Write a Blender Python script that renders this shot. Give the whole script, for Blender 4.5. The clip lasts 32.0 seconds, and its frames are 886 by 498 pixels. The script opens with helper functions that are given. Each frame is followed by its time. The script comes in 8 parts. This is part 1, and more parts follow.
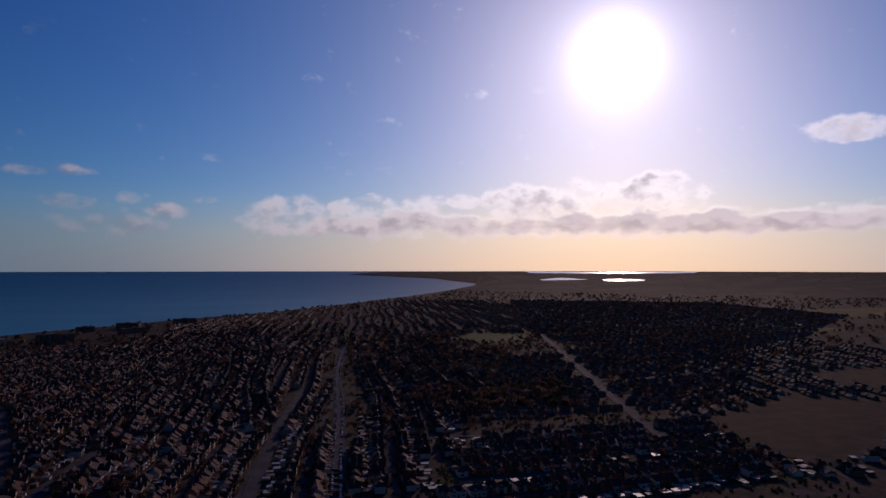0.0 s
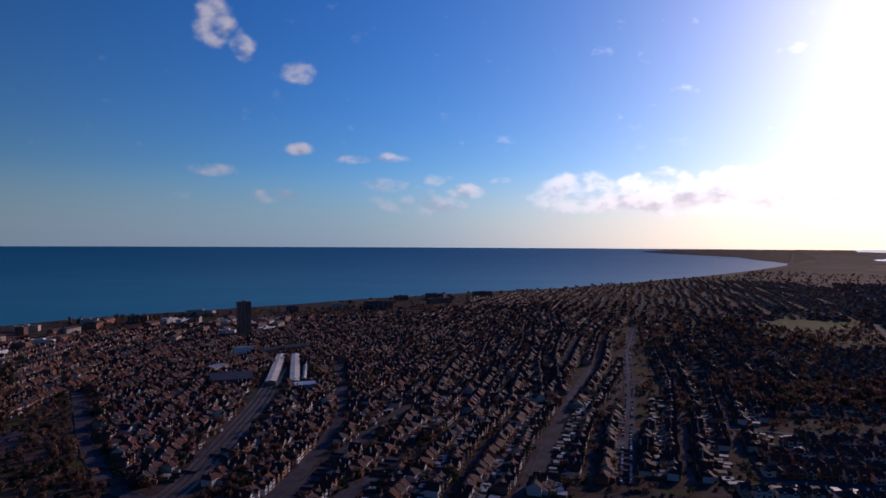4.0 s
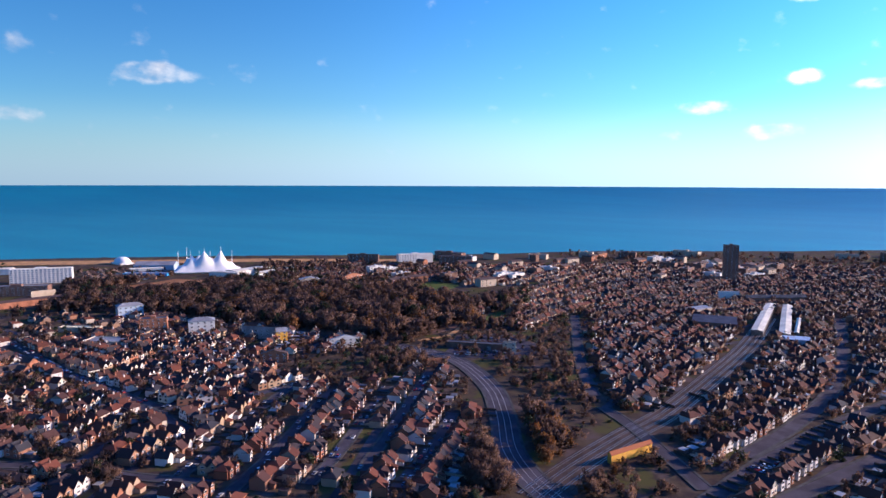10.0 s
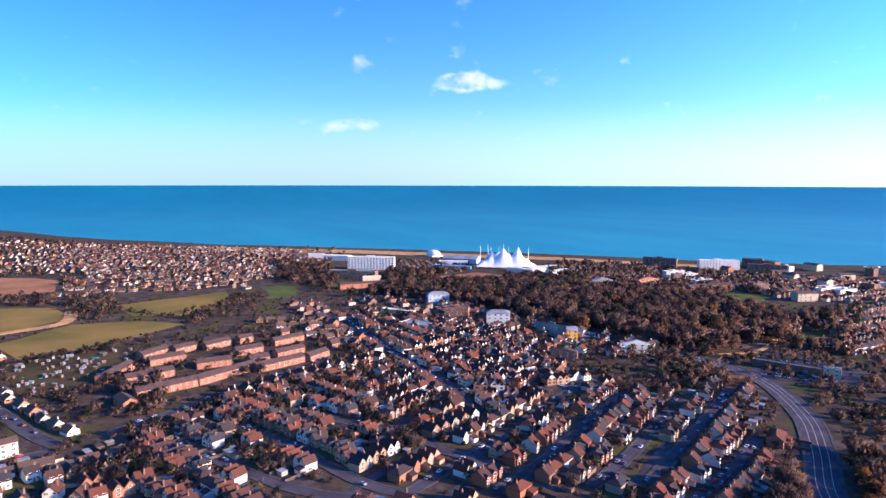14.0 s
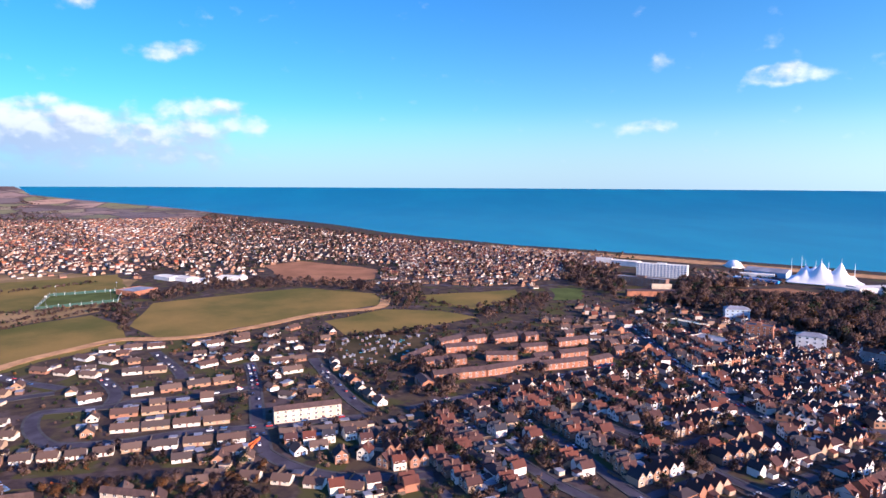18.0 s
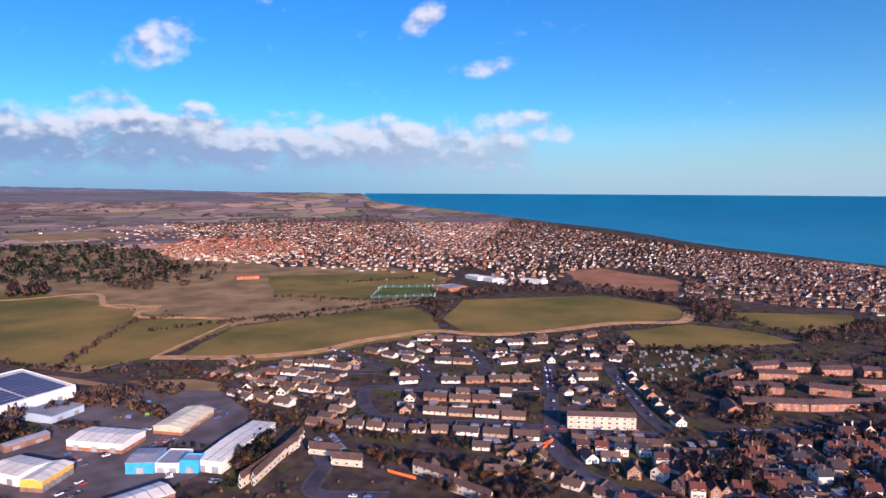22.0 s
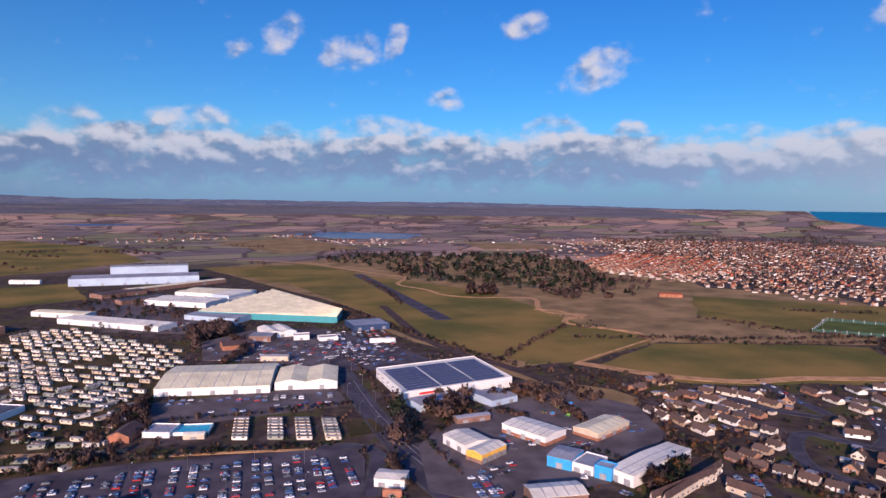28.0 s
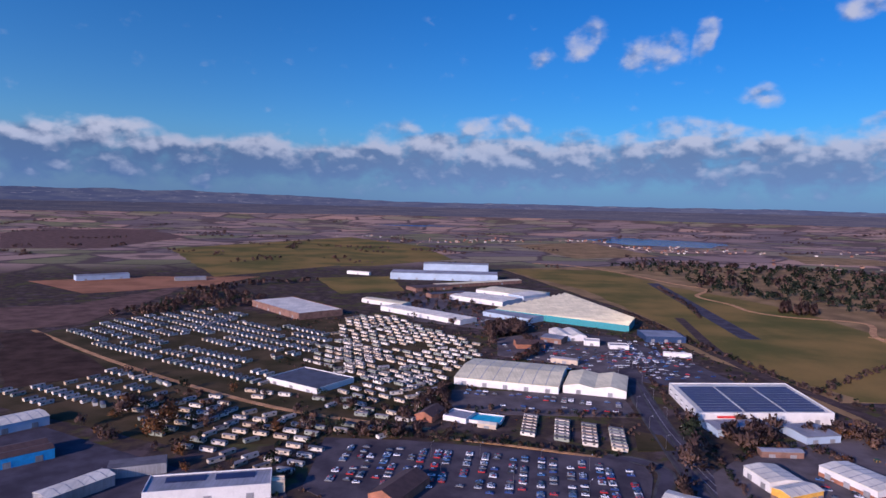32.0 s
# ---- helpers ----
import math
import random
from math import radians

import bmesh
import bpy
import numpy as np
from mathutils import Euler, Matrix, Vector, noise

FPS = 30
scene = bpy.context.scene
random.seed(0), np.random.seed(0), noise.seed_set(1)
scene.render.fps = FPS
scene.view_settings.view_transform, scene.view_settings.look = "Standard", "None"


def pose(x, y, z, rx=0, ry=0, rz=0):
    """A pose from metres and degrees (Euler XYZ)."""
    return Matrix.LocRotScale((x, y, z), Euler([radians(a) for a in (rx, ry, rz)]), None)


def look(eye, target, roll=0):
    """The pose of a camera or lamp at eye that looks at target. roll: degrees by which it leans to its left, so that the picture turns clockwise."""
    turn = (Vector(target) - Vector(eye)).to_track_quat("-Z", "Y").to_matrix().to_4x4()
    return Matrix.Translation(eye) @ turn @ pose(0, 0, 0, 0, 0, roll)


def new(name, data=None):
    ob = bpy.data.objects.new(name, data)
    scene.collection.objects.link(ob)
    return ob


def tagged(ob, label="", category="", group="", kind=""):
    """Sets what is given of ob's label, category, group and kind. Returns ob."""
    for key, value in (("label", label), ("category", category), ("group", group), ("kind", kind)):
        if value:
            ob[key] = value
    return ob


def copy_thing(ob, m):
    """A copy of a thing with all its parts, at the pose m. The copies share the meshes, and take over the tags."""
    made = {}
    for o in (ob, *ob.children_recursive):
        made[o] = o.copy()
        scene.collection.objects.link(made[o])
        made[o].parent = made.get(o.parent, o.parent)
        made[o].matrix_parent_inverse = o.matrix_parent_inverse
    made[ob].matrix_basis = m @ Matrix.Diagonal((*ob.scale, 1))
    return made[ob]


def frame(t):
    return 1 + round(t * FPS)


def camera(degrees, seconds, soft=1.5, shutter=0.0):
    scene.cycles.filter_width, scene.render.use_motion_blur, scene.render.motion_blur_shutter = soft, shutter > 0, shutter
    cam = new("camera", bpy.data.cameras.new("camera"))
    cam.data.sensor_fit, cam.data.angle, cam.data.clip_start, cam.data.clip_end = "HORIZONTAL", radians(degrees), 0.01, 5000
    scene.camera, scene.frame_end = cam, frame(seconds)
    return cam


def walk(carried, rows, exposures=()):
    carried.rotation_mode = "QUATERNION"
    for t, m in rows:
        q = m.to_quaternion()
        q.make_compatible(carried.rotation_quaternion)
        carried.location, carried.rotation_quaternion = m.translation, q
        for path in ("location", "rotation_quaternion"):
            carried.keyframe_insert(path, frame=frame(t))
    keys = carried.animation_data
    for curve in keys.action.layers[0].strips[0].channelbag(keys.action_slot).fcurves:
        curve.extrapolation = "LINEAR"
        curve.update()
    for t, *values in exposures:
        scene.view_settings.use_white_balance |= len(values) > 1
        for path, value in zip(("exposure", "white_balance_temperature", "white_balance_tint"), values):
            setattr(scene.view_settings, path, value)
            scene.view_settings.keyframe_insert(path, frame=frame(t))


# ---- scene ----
# ---- camera: it hovers 150 m over the town and turns where it is ----
EYE = Vector((0, 0, 150))


def view(heading, dip, roll):
    """A look from EYE towards a heading (degrees from +x, anticlockwise), dip degrees below the horizontal."""
    a, d = radians(heading), radians(dip)
    return look(EYE, EYE + Vector((math.cos(a) * math.cos(d), math.sin(a) * math.cos(d), -math.sin(d))), roll)


cam = camera(68.15, 32.0, soft=1.5)
EXPOSURES = ((0, -2.0, 6200, 30), (2, -1.7, 6150, 29), (3.5, -1.22, 6050, 26), (6, -0.68, 5900, 21), (8, 0.36, 6000, 15), (9, 0.62, 6100, 12), (12, 1.35, 6100, 12), (15, 1.46, 6100, 12),
             (18, 1.34, 6130, 13), (19, 1.16, 6150, 14), (23, 0.93, 6200, 16), (25.5, 0.82, 6400, 18), (29, 0.42, 6100, 19), (30.5, 0.24, 5800, 19), (32, 0.26, 5500, 20))
ROWS = (
    (0.0, -117.7, -1.59, 0.01), (0.5, -114.28, -1.56, 0.09), (1.0, -110.97, -1.5, 0.2), (1.5, -107.94, -1.41, 0.19), (2.0, -104.94, -1.36, 0.22),
    (2.5, -101.85, -1.18, 0.28), (3.0, -98.83, -0.69, 0.29), (3.5, -95.83, -0.11, 0.27), (5.5, -83.41, 2.37, 0.28), (6.0, -80.28, 3.01, 0.22),
    (6.5, -77.1, 3.62, 0.21), (7.0, -73.82, 4.25, 0.21), (7.5, -70.31, 4.76, 0.19), (8.0, -66.58, 5.0, 0.17), (8.5, -62.83, 5.21, 0.15),
    (9.0, -59.11, 5.44, 0.16), (9.5, -55.31, 5.68, 0.18), (10.0, -52.02, 5.85, 0.21), (10.5, -48.75, 5.95, 0.19), (11.0, -45.48, 5.99, 0.21),
    (11.5, -42.23, 5.99, 0.18), (12.0, -38.84, 6.02, 0.17), (12.5, -35.69, 6.03, 0.11), (13.0, -32.9, 5.99, 0.13), (13.5, -29.74, 5.94, 0.1),
    (14.0, -26.58, 5.89, 0.11), (14.5, -23.41, 5.87, 0.18), (15.0, -20.23, 5.84, 0.21), (15.5, -17.05, 5.81, 0.22), (17.5, -4.68, 5.72, 0.28),
    (18.0, -1.66, 5.68, 0.3), (18.5, 1.79, 5.64, 0.29), (19.0, 5.28, 5.62, 0.32), (19.5, 8.33, 5.57, 0.26), (20.0, 11.51, 5.54, 0.26),
    (20.5, 14.69, 5.46, 0.23), (21.0, 17.88, 5.39, 0.28), (21.5, 21.06, 5.29, 0.25), (22.0, 24.28, 5.19, 0.24), (22.5, 27.5, 5.11, 0.24),
    (23.0, 30.83, 5.01, 0.27), (23.5, 34.15, 4.91, 0.26), (24.0, 37.33, 4.82, 0.23), (24.5, 40.54, 4.71, 0.28), (25.0, 43.51, 4.57, 0.34),
    (25.5, 46.27, 4.48, 0.35), (27.5, 57.47, 4.08, 0.46), (28.0, 60.33, 4.0, 0.55), (28.5, 63.17, 3.97, 0.62), (29.0, 66.02, 3.96, 0.68),
    (29.5, 68.9, 3.94, 0.74), (30.0, 71.88, 3.92, 0.83), (30.5, 74.84, 3.9, 0.92), (31.0, 78.23, 3.88, 0.99), (31.5, 81.99, 3.91, 1.09),
    (32.0, 85.68, 3.92, 1.16),
)
walk(cam, [(t, view(a, d, r)) for t, a, d, r in ROWS], exposures=EXPOSURES)

# ---- world: winter afternoon sky, low sun in the south-west ----
SUN_AZ, SUN_EL = -132.6, 17.4
SUN_DIR = Vector((math.cos(radians(SUN_AZ)) * math.cos(radians(SUN_EL)), math.sin(radians(SUN_AZ)) * math.cos(radians(SUN_EL)), math.sin(radians(SUN_EL))))


class Nodes:
    """A short way to write node trees."""

    def __init__(self, tree):
        self.tree = tree

    def add(self, kind, settings=None, **inputs):
        n = self.tree.nodes.new(kind)
        for k, v in (settings or {}).items():
            setattr(n, k, v)
        for k, v in inputs.items():
            self.set(n, k.replace("_", " "), v)
        return n

    def set(self, n, key, v):
        sock = n.inputs[int(key[1:])] if key[0] == "i" and key[1:].isdigit() else n.inputs[key]
        if isinstance(v, bpy.types.NodeSocket):
            self.tree.links.new(v, sock)
        else:
            sock.default_value = v

    def m(self, op, a, b=0.0, c=0.0):
        n = self.tree.nodes.new("ShaderNodeMath")
        n.operation = op
        for i, v in enumerate((a, b, c)):
            self.set(n, "i%d" % i, v)
        return n.outputs[0]

    def step(self, v, lo, hi, a=0.0, b=1.0):
        n = self.tree.nodes.new("ShaderNodeMapRange")
        n.interpolation_type = "SMOOTHSTEP"
        for k, x in (("Value", v), ("From Min", lo), ("From Max", hi), ("To Min", a), ("To Max", b)):
            self.set(n, k, x)
        return n.outputs[0]

    def mix(self, f, a, b, blend="MIX"):
        n = self.tree.nodes.new("ShaderNodeMix")
        n.data_type, n.blend_type = "RGBA", blend
        for i, v in ((0, f), (6, a), (7, b)):
            self.set(n, "i%d" % i, (*v, 1) if isinstance(v, tuple) and len(v) == 3 else v)
        return n.outputs[2]

    def noise(self, vec, scale, detail=4.0, rough=0.55, dist=0.0, d3=True):
        n = self.add("ShaderNodeTexNoise", Scale=scale, Detail=detail, Roughness=rough, Distortion=dist)
        self.tree.links.new(vec, n.inputs["Vector"])
        return n.outputs["Fac"]


# each cloud: heading, height over the horizon, half width, half height (degrees), thickness
CLOUDS_SEA = ((-73.6, 17.6, 1.6, 2.3, 0.8), (-75.6, 15.9, 1.2, 1.3, 0.8), (-80.6, 14.1, 1.6, 1.1, 0.9), (-80.5, 7.9, 1.3, 0.6, 0.7), (-72.9, 6.1, 2.2, 0.6, 0.7), (-78.3, 4.0, 2.4, 0.7, 0.8), (-85.4, 7.2, 1.9, 0.5, 0.6), (-88.3, 7.3, 1.5, 0.5, 0.6),
              (-92.3, 5.7, 1.4, 0.7, 0.8), (-87.9, 5.0, 2.4, 0.7, 0.8), (-94.9, 4.5, 2.0, 0.7, 0.8), (-91.1, 3.3, 4.9, 1.1, 0.5))
CLOUDS_SUN = ((-97.8, 5.5, 1.5, 0.4, 0.6), (-104.5, 4.5, 3.6, 1.8, 1.1), (-110.7, 4.9, 3.6, 1.4, 1.0), (-116.0, 5.2, 2.2, 1.3, 0.9), (-119.5, 5.7, 1.6, 0.8, 0.9), (-125.1, 5.5, 4.1, 1.8, 1.1), (-130.6, 5.6, 4.1, 1.9, 1.1), (-136.3, 5.7, 4.1, 2.2, 1.2))
CLOUDS_LAND = ((74.0, 13.7, 1.8, 1.6, 0.8), (77.8, 12.1, 1.3, 0.9, 0.5), (68.4, 12.3, 3.2, 1.6, 0.8), (64.6, 13.5, 1.2, 1.8, 0.8), (53.2, 14.8, 2.2, 1.2, 0.8), (47.3, 11.1, 3.0, 1.8, 1.0), (59.9, 8.9, 1.9, 0.9, 0.6), (89.6, 5.2, 3.2, 1.9, 1.1),
               (81.2, 5.9, 3.6, 1.9, 1.2), (75.0, 5.0, 2.6, 1.6, 1.0), (65.5, 5.7, 4.1, 1.8, 1.1), (61.2, 5.3, 2.2, 1.5, 1.0))
CLOUDS_EAST = ((51.2, 5.8, 3.0, 1.7, 1.2), (44.6, 5.6, 1.8, 1.4, 1.0), (36.6, 4.9, 4.1, 1.7, 1.2), (30.0, 4.8, 2.3, 1.5, 1.1), (26.2, 14.1, 1.9, 1.4, 0.8), (21.2, 10.1, 2.8, 0.9, 0.6), (36.5, 5.1, 4.1, 1.6, 1.1), (30.4, 4.8, 2.9, 1.5, 1.0),
               (18.2, 5.2, 3.6, 1.7, 1.1), (14.6, 4.9, 1.7, 0.9, 0.9))
CLOUDS_LONE = ((-28.5, 8.4, 3.5, 0.9, 0.95), (-18.3, 4.9, 3.2, .7, .5), (-19.5, 9.7, 1, 1, .25), (-150, 10.2, 3.2, 1.1, 1.0))


def make_world():
    w = bpy.data.worlds.new("sky")
    scene.world = w
    w.use_nodes = True
    n = Nodes(w.node_tree)
    out, bg = w.node_tree.nodes["World Output"], w.node_tree.nodes["Background"]
    sky = n.add("ShaderNodeTexSky", dict(sky_type="NISHITA", sun_disc=False, sun_elevation=radians(SUN_EL), sun_rotation=radians(90 - SUN_AZ),
                                         altitude=150, air_density=1.0, dust_density=0.6, ozone_density=2.0)).outputs[0]
    tc = n.add("ShaderNodeTexCoord").outputs["Generated"]
    xyz = n.add("ShaderNodeSeparateXYZ", Vector=tc)
    x, y, z = xyz.outputs
    az = n.m("MULTIPLY", n.m("ARCTAN2", y, x), 57.2958)
    el = n.m("MULTIPLY", n.m("ARCSINE", z), 57.2958)
    # deep blue above, paler to the horizon
    sat = n.add("ShaderNodeHueSaturation", Saturation=1.35, Value=1.0)
    n.set(sat, "Color", sky)
    base = sat.outputs[0]
    # bright air round the sun
    dot = n.add("ShaderNodeVectorMath", dict(operation="DOT_PRODUCT"))
    n.set(dot, "i0", tc)
    dot.inputs[1].default_value = SUN_DIR
    ang = n.m("MULTIPLY", n.m("ARCCOSINE", n.m("MINIMUM", dot.outputs["Value"], 1.0)), 57.2958)
    glow = n.m("ADD", n.m("MULTIPLY", n.m("POWER", 2.718, n.m("MULTIPLY", ang, -0.15)), 26.0), n.m("MULTIPLY", n.m("POWER", 2.718, n.m("MULTIPLY", ang, -0.78)), 330.0))
    gl = n.mix(1.0, (1.0, .95, .9), glow, "MULTIPLY")
    toward = n.step(ang, 8, 62, 1.0, 0.0)
    toward = n.m("POWER", toward, 2.0)
    base = n.mix(1.0, base, n.mix(toward, n.mix(n.step(ang, 100, 155), n.mix(n.step(ang, 48, 84), (0.47, 0.88, 1.34), (0.72, 1.04, 1.34)), (0.41, 0.93, 1.40)), (0.85, 0.93, 1.22)), "MULTIPLY")
    base = n.mix(1.0, base, n.mix(n.step(el, 25, 55), (1.0, 1.0, 1.0), (0.88, 1.03, 1.42)), "MULTIPLY")
    half = n.step(ang, 10, 120, 2.8, 1.0)
    base = n.mix(1.0, n.mix(1.0, base, half, "MULTIPLY"), gl, "ADD")
    # clouds
    v = n.add("ShaderNodeCombineXYZ", X=az, Y=n.m("MULTIPLY", el, 1.4), Z=0.0).outputs[0]
    v2 = n.add("ShaderNodeCombineXYZ", X=n.m("SUBTRACT", az, 0.35), Y=n.m("ADD", n.m("MULTIPLY", el, 1.4), 0.9), Z=0.0).outputs[0]
    puff = []
    for at in (v, v2):
        bent = n.add("ShaderNodeTexNoise", Vector=at, Scale=0.8, Detail=3.0, Roughness=0.6).outputs["Color"]
        mv = n.add("ShaderNodeMixRGB", dict(blend_type="LINEAR_LIGHT"), Fac=0.55, Color1=at, Color2=bent).outputs[0]
        vo = n.add("ShaderNodeTexVoronoi", dict(feature="SMOOTH_F1", voronoi_dimensions="2D"), Vector=mv, Scale=0.40, Detail=2.5, Roughness=0.5, Smoothness=0.5)
        puff.append(n.m("SUBTRACT", 1.0, vo.outputs["Distance"]))
    n1 = n.m("ADD", n.m("MULTIPLY", n.noise(v, 0.30, 6.0, 0.54), 0.8), n.m("MULTIPLY", n.m("SUBTRACT", puff[0], 0.10), 0.27))
    n2 = n.m("ADD", n.m("MULTIPLY", n.noise(v2, 0.30, 3.0, 0.5), 0.8), n.m("MULTIPLY", n.m("SUBTRACT", puff[1], 0.10), 0.27))
    big = n.noise(n.add("ShaderNodeCombineXYZ", X=az, Y=n.m("MULTIPLY", el, 3.0), Z=5.0).outputs[0], 0.13, 3.0, 0.5)
    total = None
    for ca, ce, cw, ch, k in CLOUDS_SEA + CLOUDS_SUN + CLOUDS_LAND + CLOUDS_EAST + CLOUDS_LONE:
        dx = n.m("DIVIDE", n.m("SUBTRACT", az, ca), cw)
        dy = n.m("SUBTRACT", n.m("DIVIDE", n.m("SUBTRACT", el, ce), ch), n.m("MULTIPLY", dx, -0.45 if ca > 12 and ce > 9.5 else 0.0))
        r = n.m("SQRT", n.m("ADD", n.m("MULTIPLY", dx, dx), n.m("MULTIPLY", dy, dy)))
        one = n.m("MULTIPLY", n.m("SUBTRACT", 1.15, r), k * 1.4)
        total = one if total is None else n.m("MAXIMUM", total, one)
    dens1 = n.step(n.m("ADD", n.m("MINIMUM", total, 0.55), n.m("MULTIPLY", n.m("SUBTRACT", n1, 0.48), 1.9)), 0.02, 0.92)
    # the long banks low over the land and towards the sun
    top_l = n.m("ADD", 5.3, n.m("MULTIPLY", n.m("SUBTRACT", big, 0.45), 5.0))
    bank_l = n.m("MULTIPLY", n.m("MULTIPLY", n.step(az, 11, 22), n.step(el, -0.5, 3.2)), n.step(n.m("SUBTRACT", el, top_l), -0.9, 1.3, 1.0, 0.0))
    bank_l2 = n.m("MULTIPLY", n.m("MULTIPLY", n.step(az, -180, -170, 1.0, 0.0), n.step(el, -0.5, 3.2)), n.step(n.m("SUBTRACT", el, top_l), -0.9, 1.3, 1.0, 0.0))
    top_s = n.m("ADD", 4.4, n.m("MULTIPLY", n.m("SUBTRACT", big, 0.5), 4.0))
    bank_s = n.m("MULTIPLY", n.m("MULTIPLY", n.step(az, -106, -97, 1.0, 0.0), n.step(el, 1.6, 3.6)), n.step(n.m("SUBTRACT", el, top_s), -0.8, 1.1, 1.0, 0.0))
    bank = n.m("MAXIMUM", n.m("MAXIMUM", bank_l, bank_l2), bank_s)
    dens2 = n.step(n.m("ADD", bank, n.m("MULTIPLY", n.m("SUBTRACT", n1, 0.47), 1.6)), 0.16, 0.98)
    dens = n.m("MAXIMUM", n.m("MULTIPLY", dens1, 0.9), n.m("MULTIPLY", dens2, 0.92))
    low = n.m("MINIMUM", n.m("MULTIPLY", n.m("SUBTRACT", el, n.m("SUBTRACT", n.mix(n.step(az, -90, -80), top_s, top_l), 1.3)), 0.13), 0.10)
    lit = n.step(n.m("ADD", n.m("SUBTRACT", n1, n2), n.m("MAXIMUM", low, -0.17)), -0.15, 0.17)
    rim = n.step(dens, 0.30, 0.95, 1.0, 0.0)
    lit = n.m("ADD", n.m("MULTIPLY", lit, n.m("SUBTRACT", 1.0, n.m("MULTIPLY", toward, 0.75))), n.m("MULTIPLY", rim, n.m("MULTIPLY", toward, 0.75)))
    white = n.mix(toward, n.mix(1.0, (7.6, 7.4, 7.6), half, "MULTIPLY"), (84.0, 79.0, 72.0))
    dark = n.mix(toward, n.mix(1.0, n.mix(n.step(az, 80, 115), n.mix(n.step(az, 22, 62), (3.9, 4.2, 5.2), (2.0, 2.6, 3.9)), (1.2, 1.75, 2.9)), half, "MULTIPLY"), (19.0, 18.5, 20.0))
    col = n.mix(dens, base, n.mix(lit, dark, white))
    # haze low over the horizon
    haze = n.step(el, 0.0, 7.0, 0.76, 0.0)
    col = n.mix(haze, col, n.mix(toward, n.mix(1.0, n.mix(n.step(az, 74, 110), n.mix(n.step(az, 10, 45), (4.0, 5.5, 7.0), (2.3, 3.8, 6.4)), (1.5, 2.7, 5.0)), half, "MULTIPLY"), (58.0, 47.0, 39.0)))
    n.set(bg, "Color", col)
    bg.inputs["Strength"].default_value = 0.06
    w.cycles.sampling_method, w.cycles.sample_map_resolution = "MANUAL", 1024


make_world()
sun = new("sun", bpy.data.lights.new("sun", "SUN"))
sun.data.energy, sun.data.angle, sun.data.color = 4.7, radians(0.53), (1.0, 0.715, 0.53)
sun.matrix_world = look(SUN_DIR * 100, (0, 0, 0))

# ---- materials ----
def material(name, colour, rough=0.8, metal=0.0, var=0.25, scale=0.5, second=None, fine=8.0, bump=0.0, per=0.0, island=False, spec=0.5, ramp=None, ribs=0.0):
    """A surface with broad and fine mottling of its colour, and, with per, a shift from piece to piece."""
    mat = bpy.data.materials.new(name)
    mat.use_nodes = True
    n = Nodes(mat.node_tree)
    bsdf = mat.node_tree.nodes["Principled BSDF"]
    pos = n.add("ShaderNodeNewGeometry").outputs["Position"]
    a, b = n.noise(pos, scale, 4.0), n.noise(pos, fine, 3.0, 0.6)
    dark = tuple(c * (1 - var) for c in colour)
    light = second or tuple(min(1.0, c * (1 + var)) for c in colour)
    col = n.mix(n.step(a, 0.3, 0.7), dark, light)
    col = n.mix(0.35, col, n.mix(b, (0.35, 0.35, 0.35), (1.0, 1.0, 1.0)), "MULTIPLY") if fine else col
    if ribs:
        mp = n.add("ShaderNodeMapping", Vector=pos, Rotation=(0, 0, 0.6), Scale=(1.3, 0.05, 0.05)).outputs[0]
        mp2 = n.add("ShaderNodeMapping", Vector=pos, Rotation=(0, 0, -0.9), Scale=(0.9, 0.05, 0.05)).outputs[0]
        col = n.mix(ribs, col, n.mix(n.step(n.noise(mp, 1.0, 3.0), 0.35, 0.6), (0.45, 0.45, 0.45), (1.0, 1.0, 1.0)), "MULTIPLY")
        col = n.mix(ribs * 0.6, col, n.mix(n.step(n.noise(mp2, 1.0, 3.0), 0.35, 0.6), (0.5, 0.48, 0.45), (1.0, 1.0, 1.0)), "MULTIPLY")
    if per:
        rnd = n.add("ShaderNodeNewGeometry").outputs["Random Per Island"] if island else n.add("ShaderNodeObjectInfo").outputs["Random"]
        if ramp:
            r = n.add("ShaderNodeValToRGB")
            r.color_ramp.interpolation = "CONSTANT"
            while len(r.color_ramp.elements) < len(ramp):
                r.color_ramp.elements.new(0.5)
            for i, c in enumerate(ramp):
                r.color_ramp.elements[i].position, r.color_ramp.elements[i].color = i / len(ramp), (*c, 1)
            n.set(r, "Fac", rnd)
            col = n.mix(per, col, n.mix(0.3, r.outputs[0], col, "MULTIPLY"))
        else:
            hv = n.add("ShaderNodeHueSaturation", Value=n.m("ADD", 1 - per, n.m("MULTIPLY", rnd, 2 * per)), Hue=n.m("ADD", 0.5 - per * 0.03, n.m("MULTIPLY", n.m("FRACT", n.m("MULTIPLY", rnd, 7.3)), per * 0.06)))
            n.set(hv, "Color", col)
            col = hv.outputs[0]
    n.set(bsdf, "Base Color", col)
    n.set(bsdf, "Roughness", rough)
    n.set(bsdf, "Metallic", metal)
    n.set(bsdf, "Specular IOR Level", spec)
    if bump:
        bp = n.add("ShaderNodeBump", Strength=bump, Distance=0.1, Height=b)
        n.set(bsdf, "Normal", bp.outputs[0])
    return mat

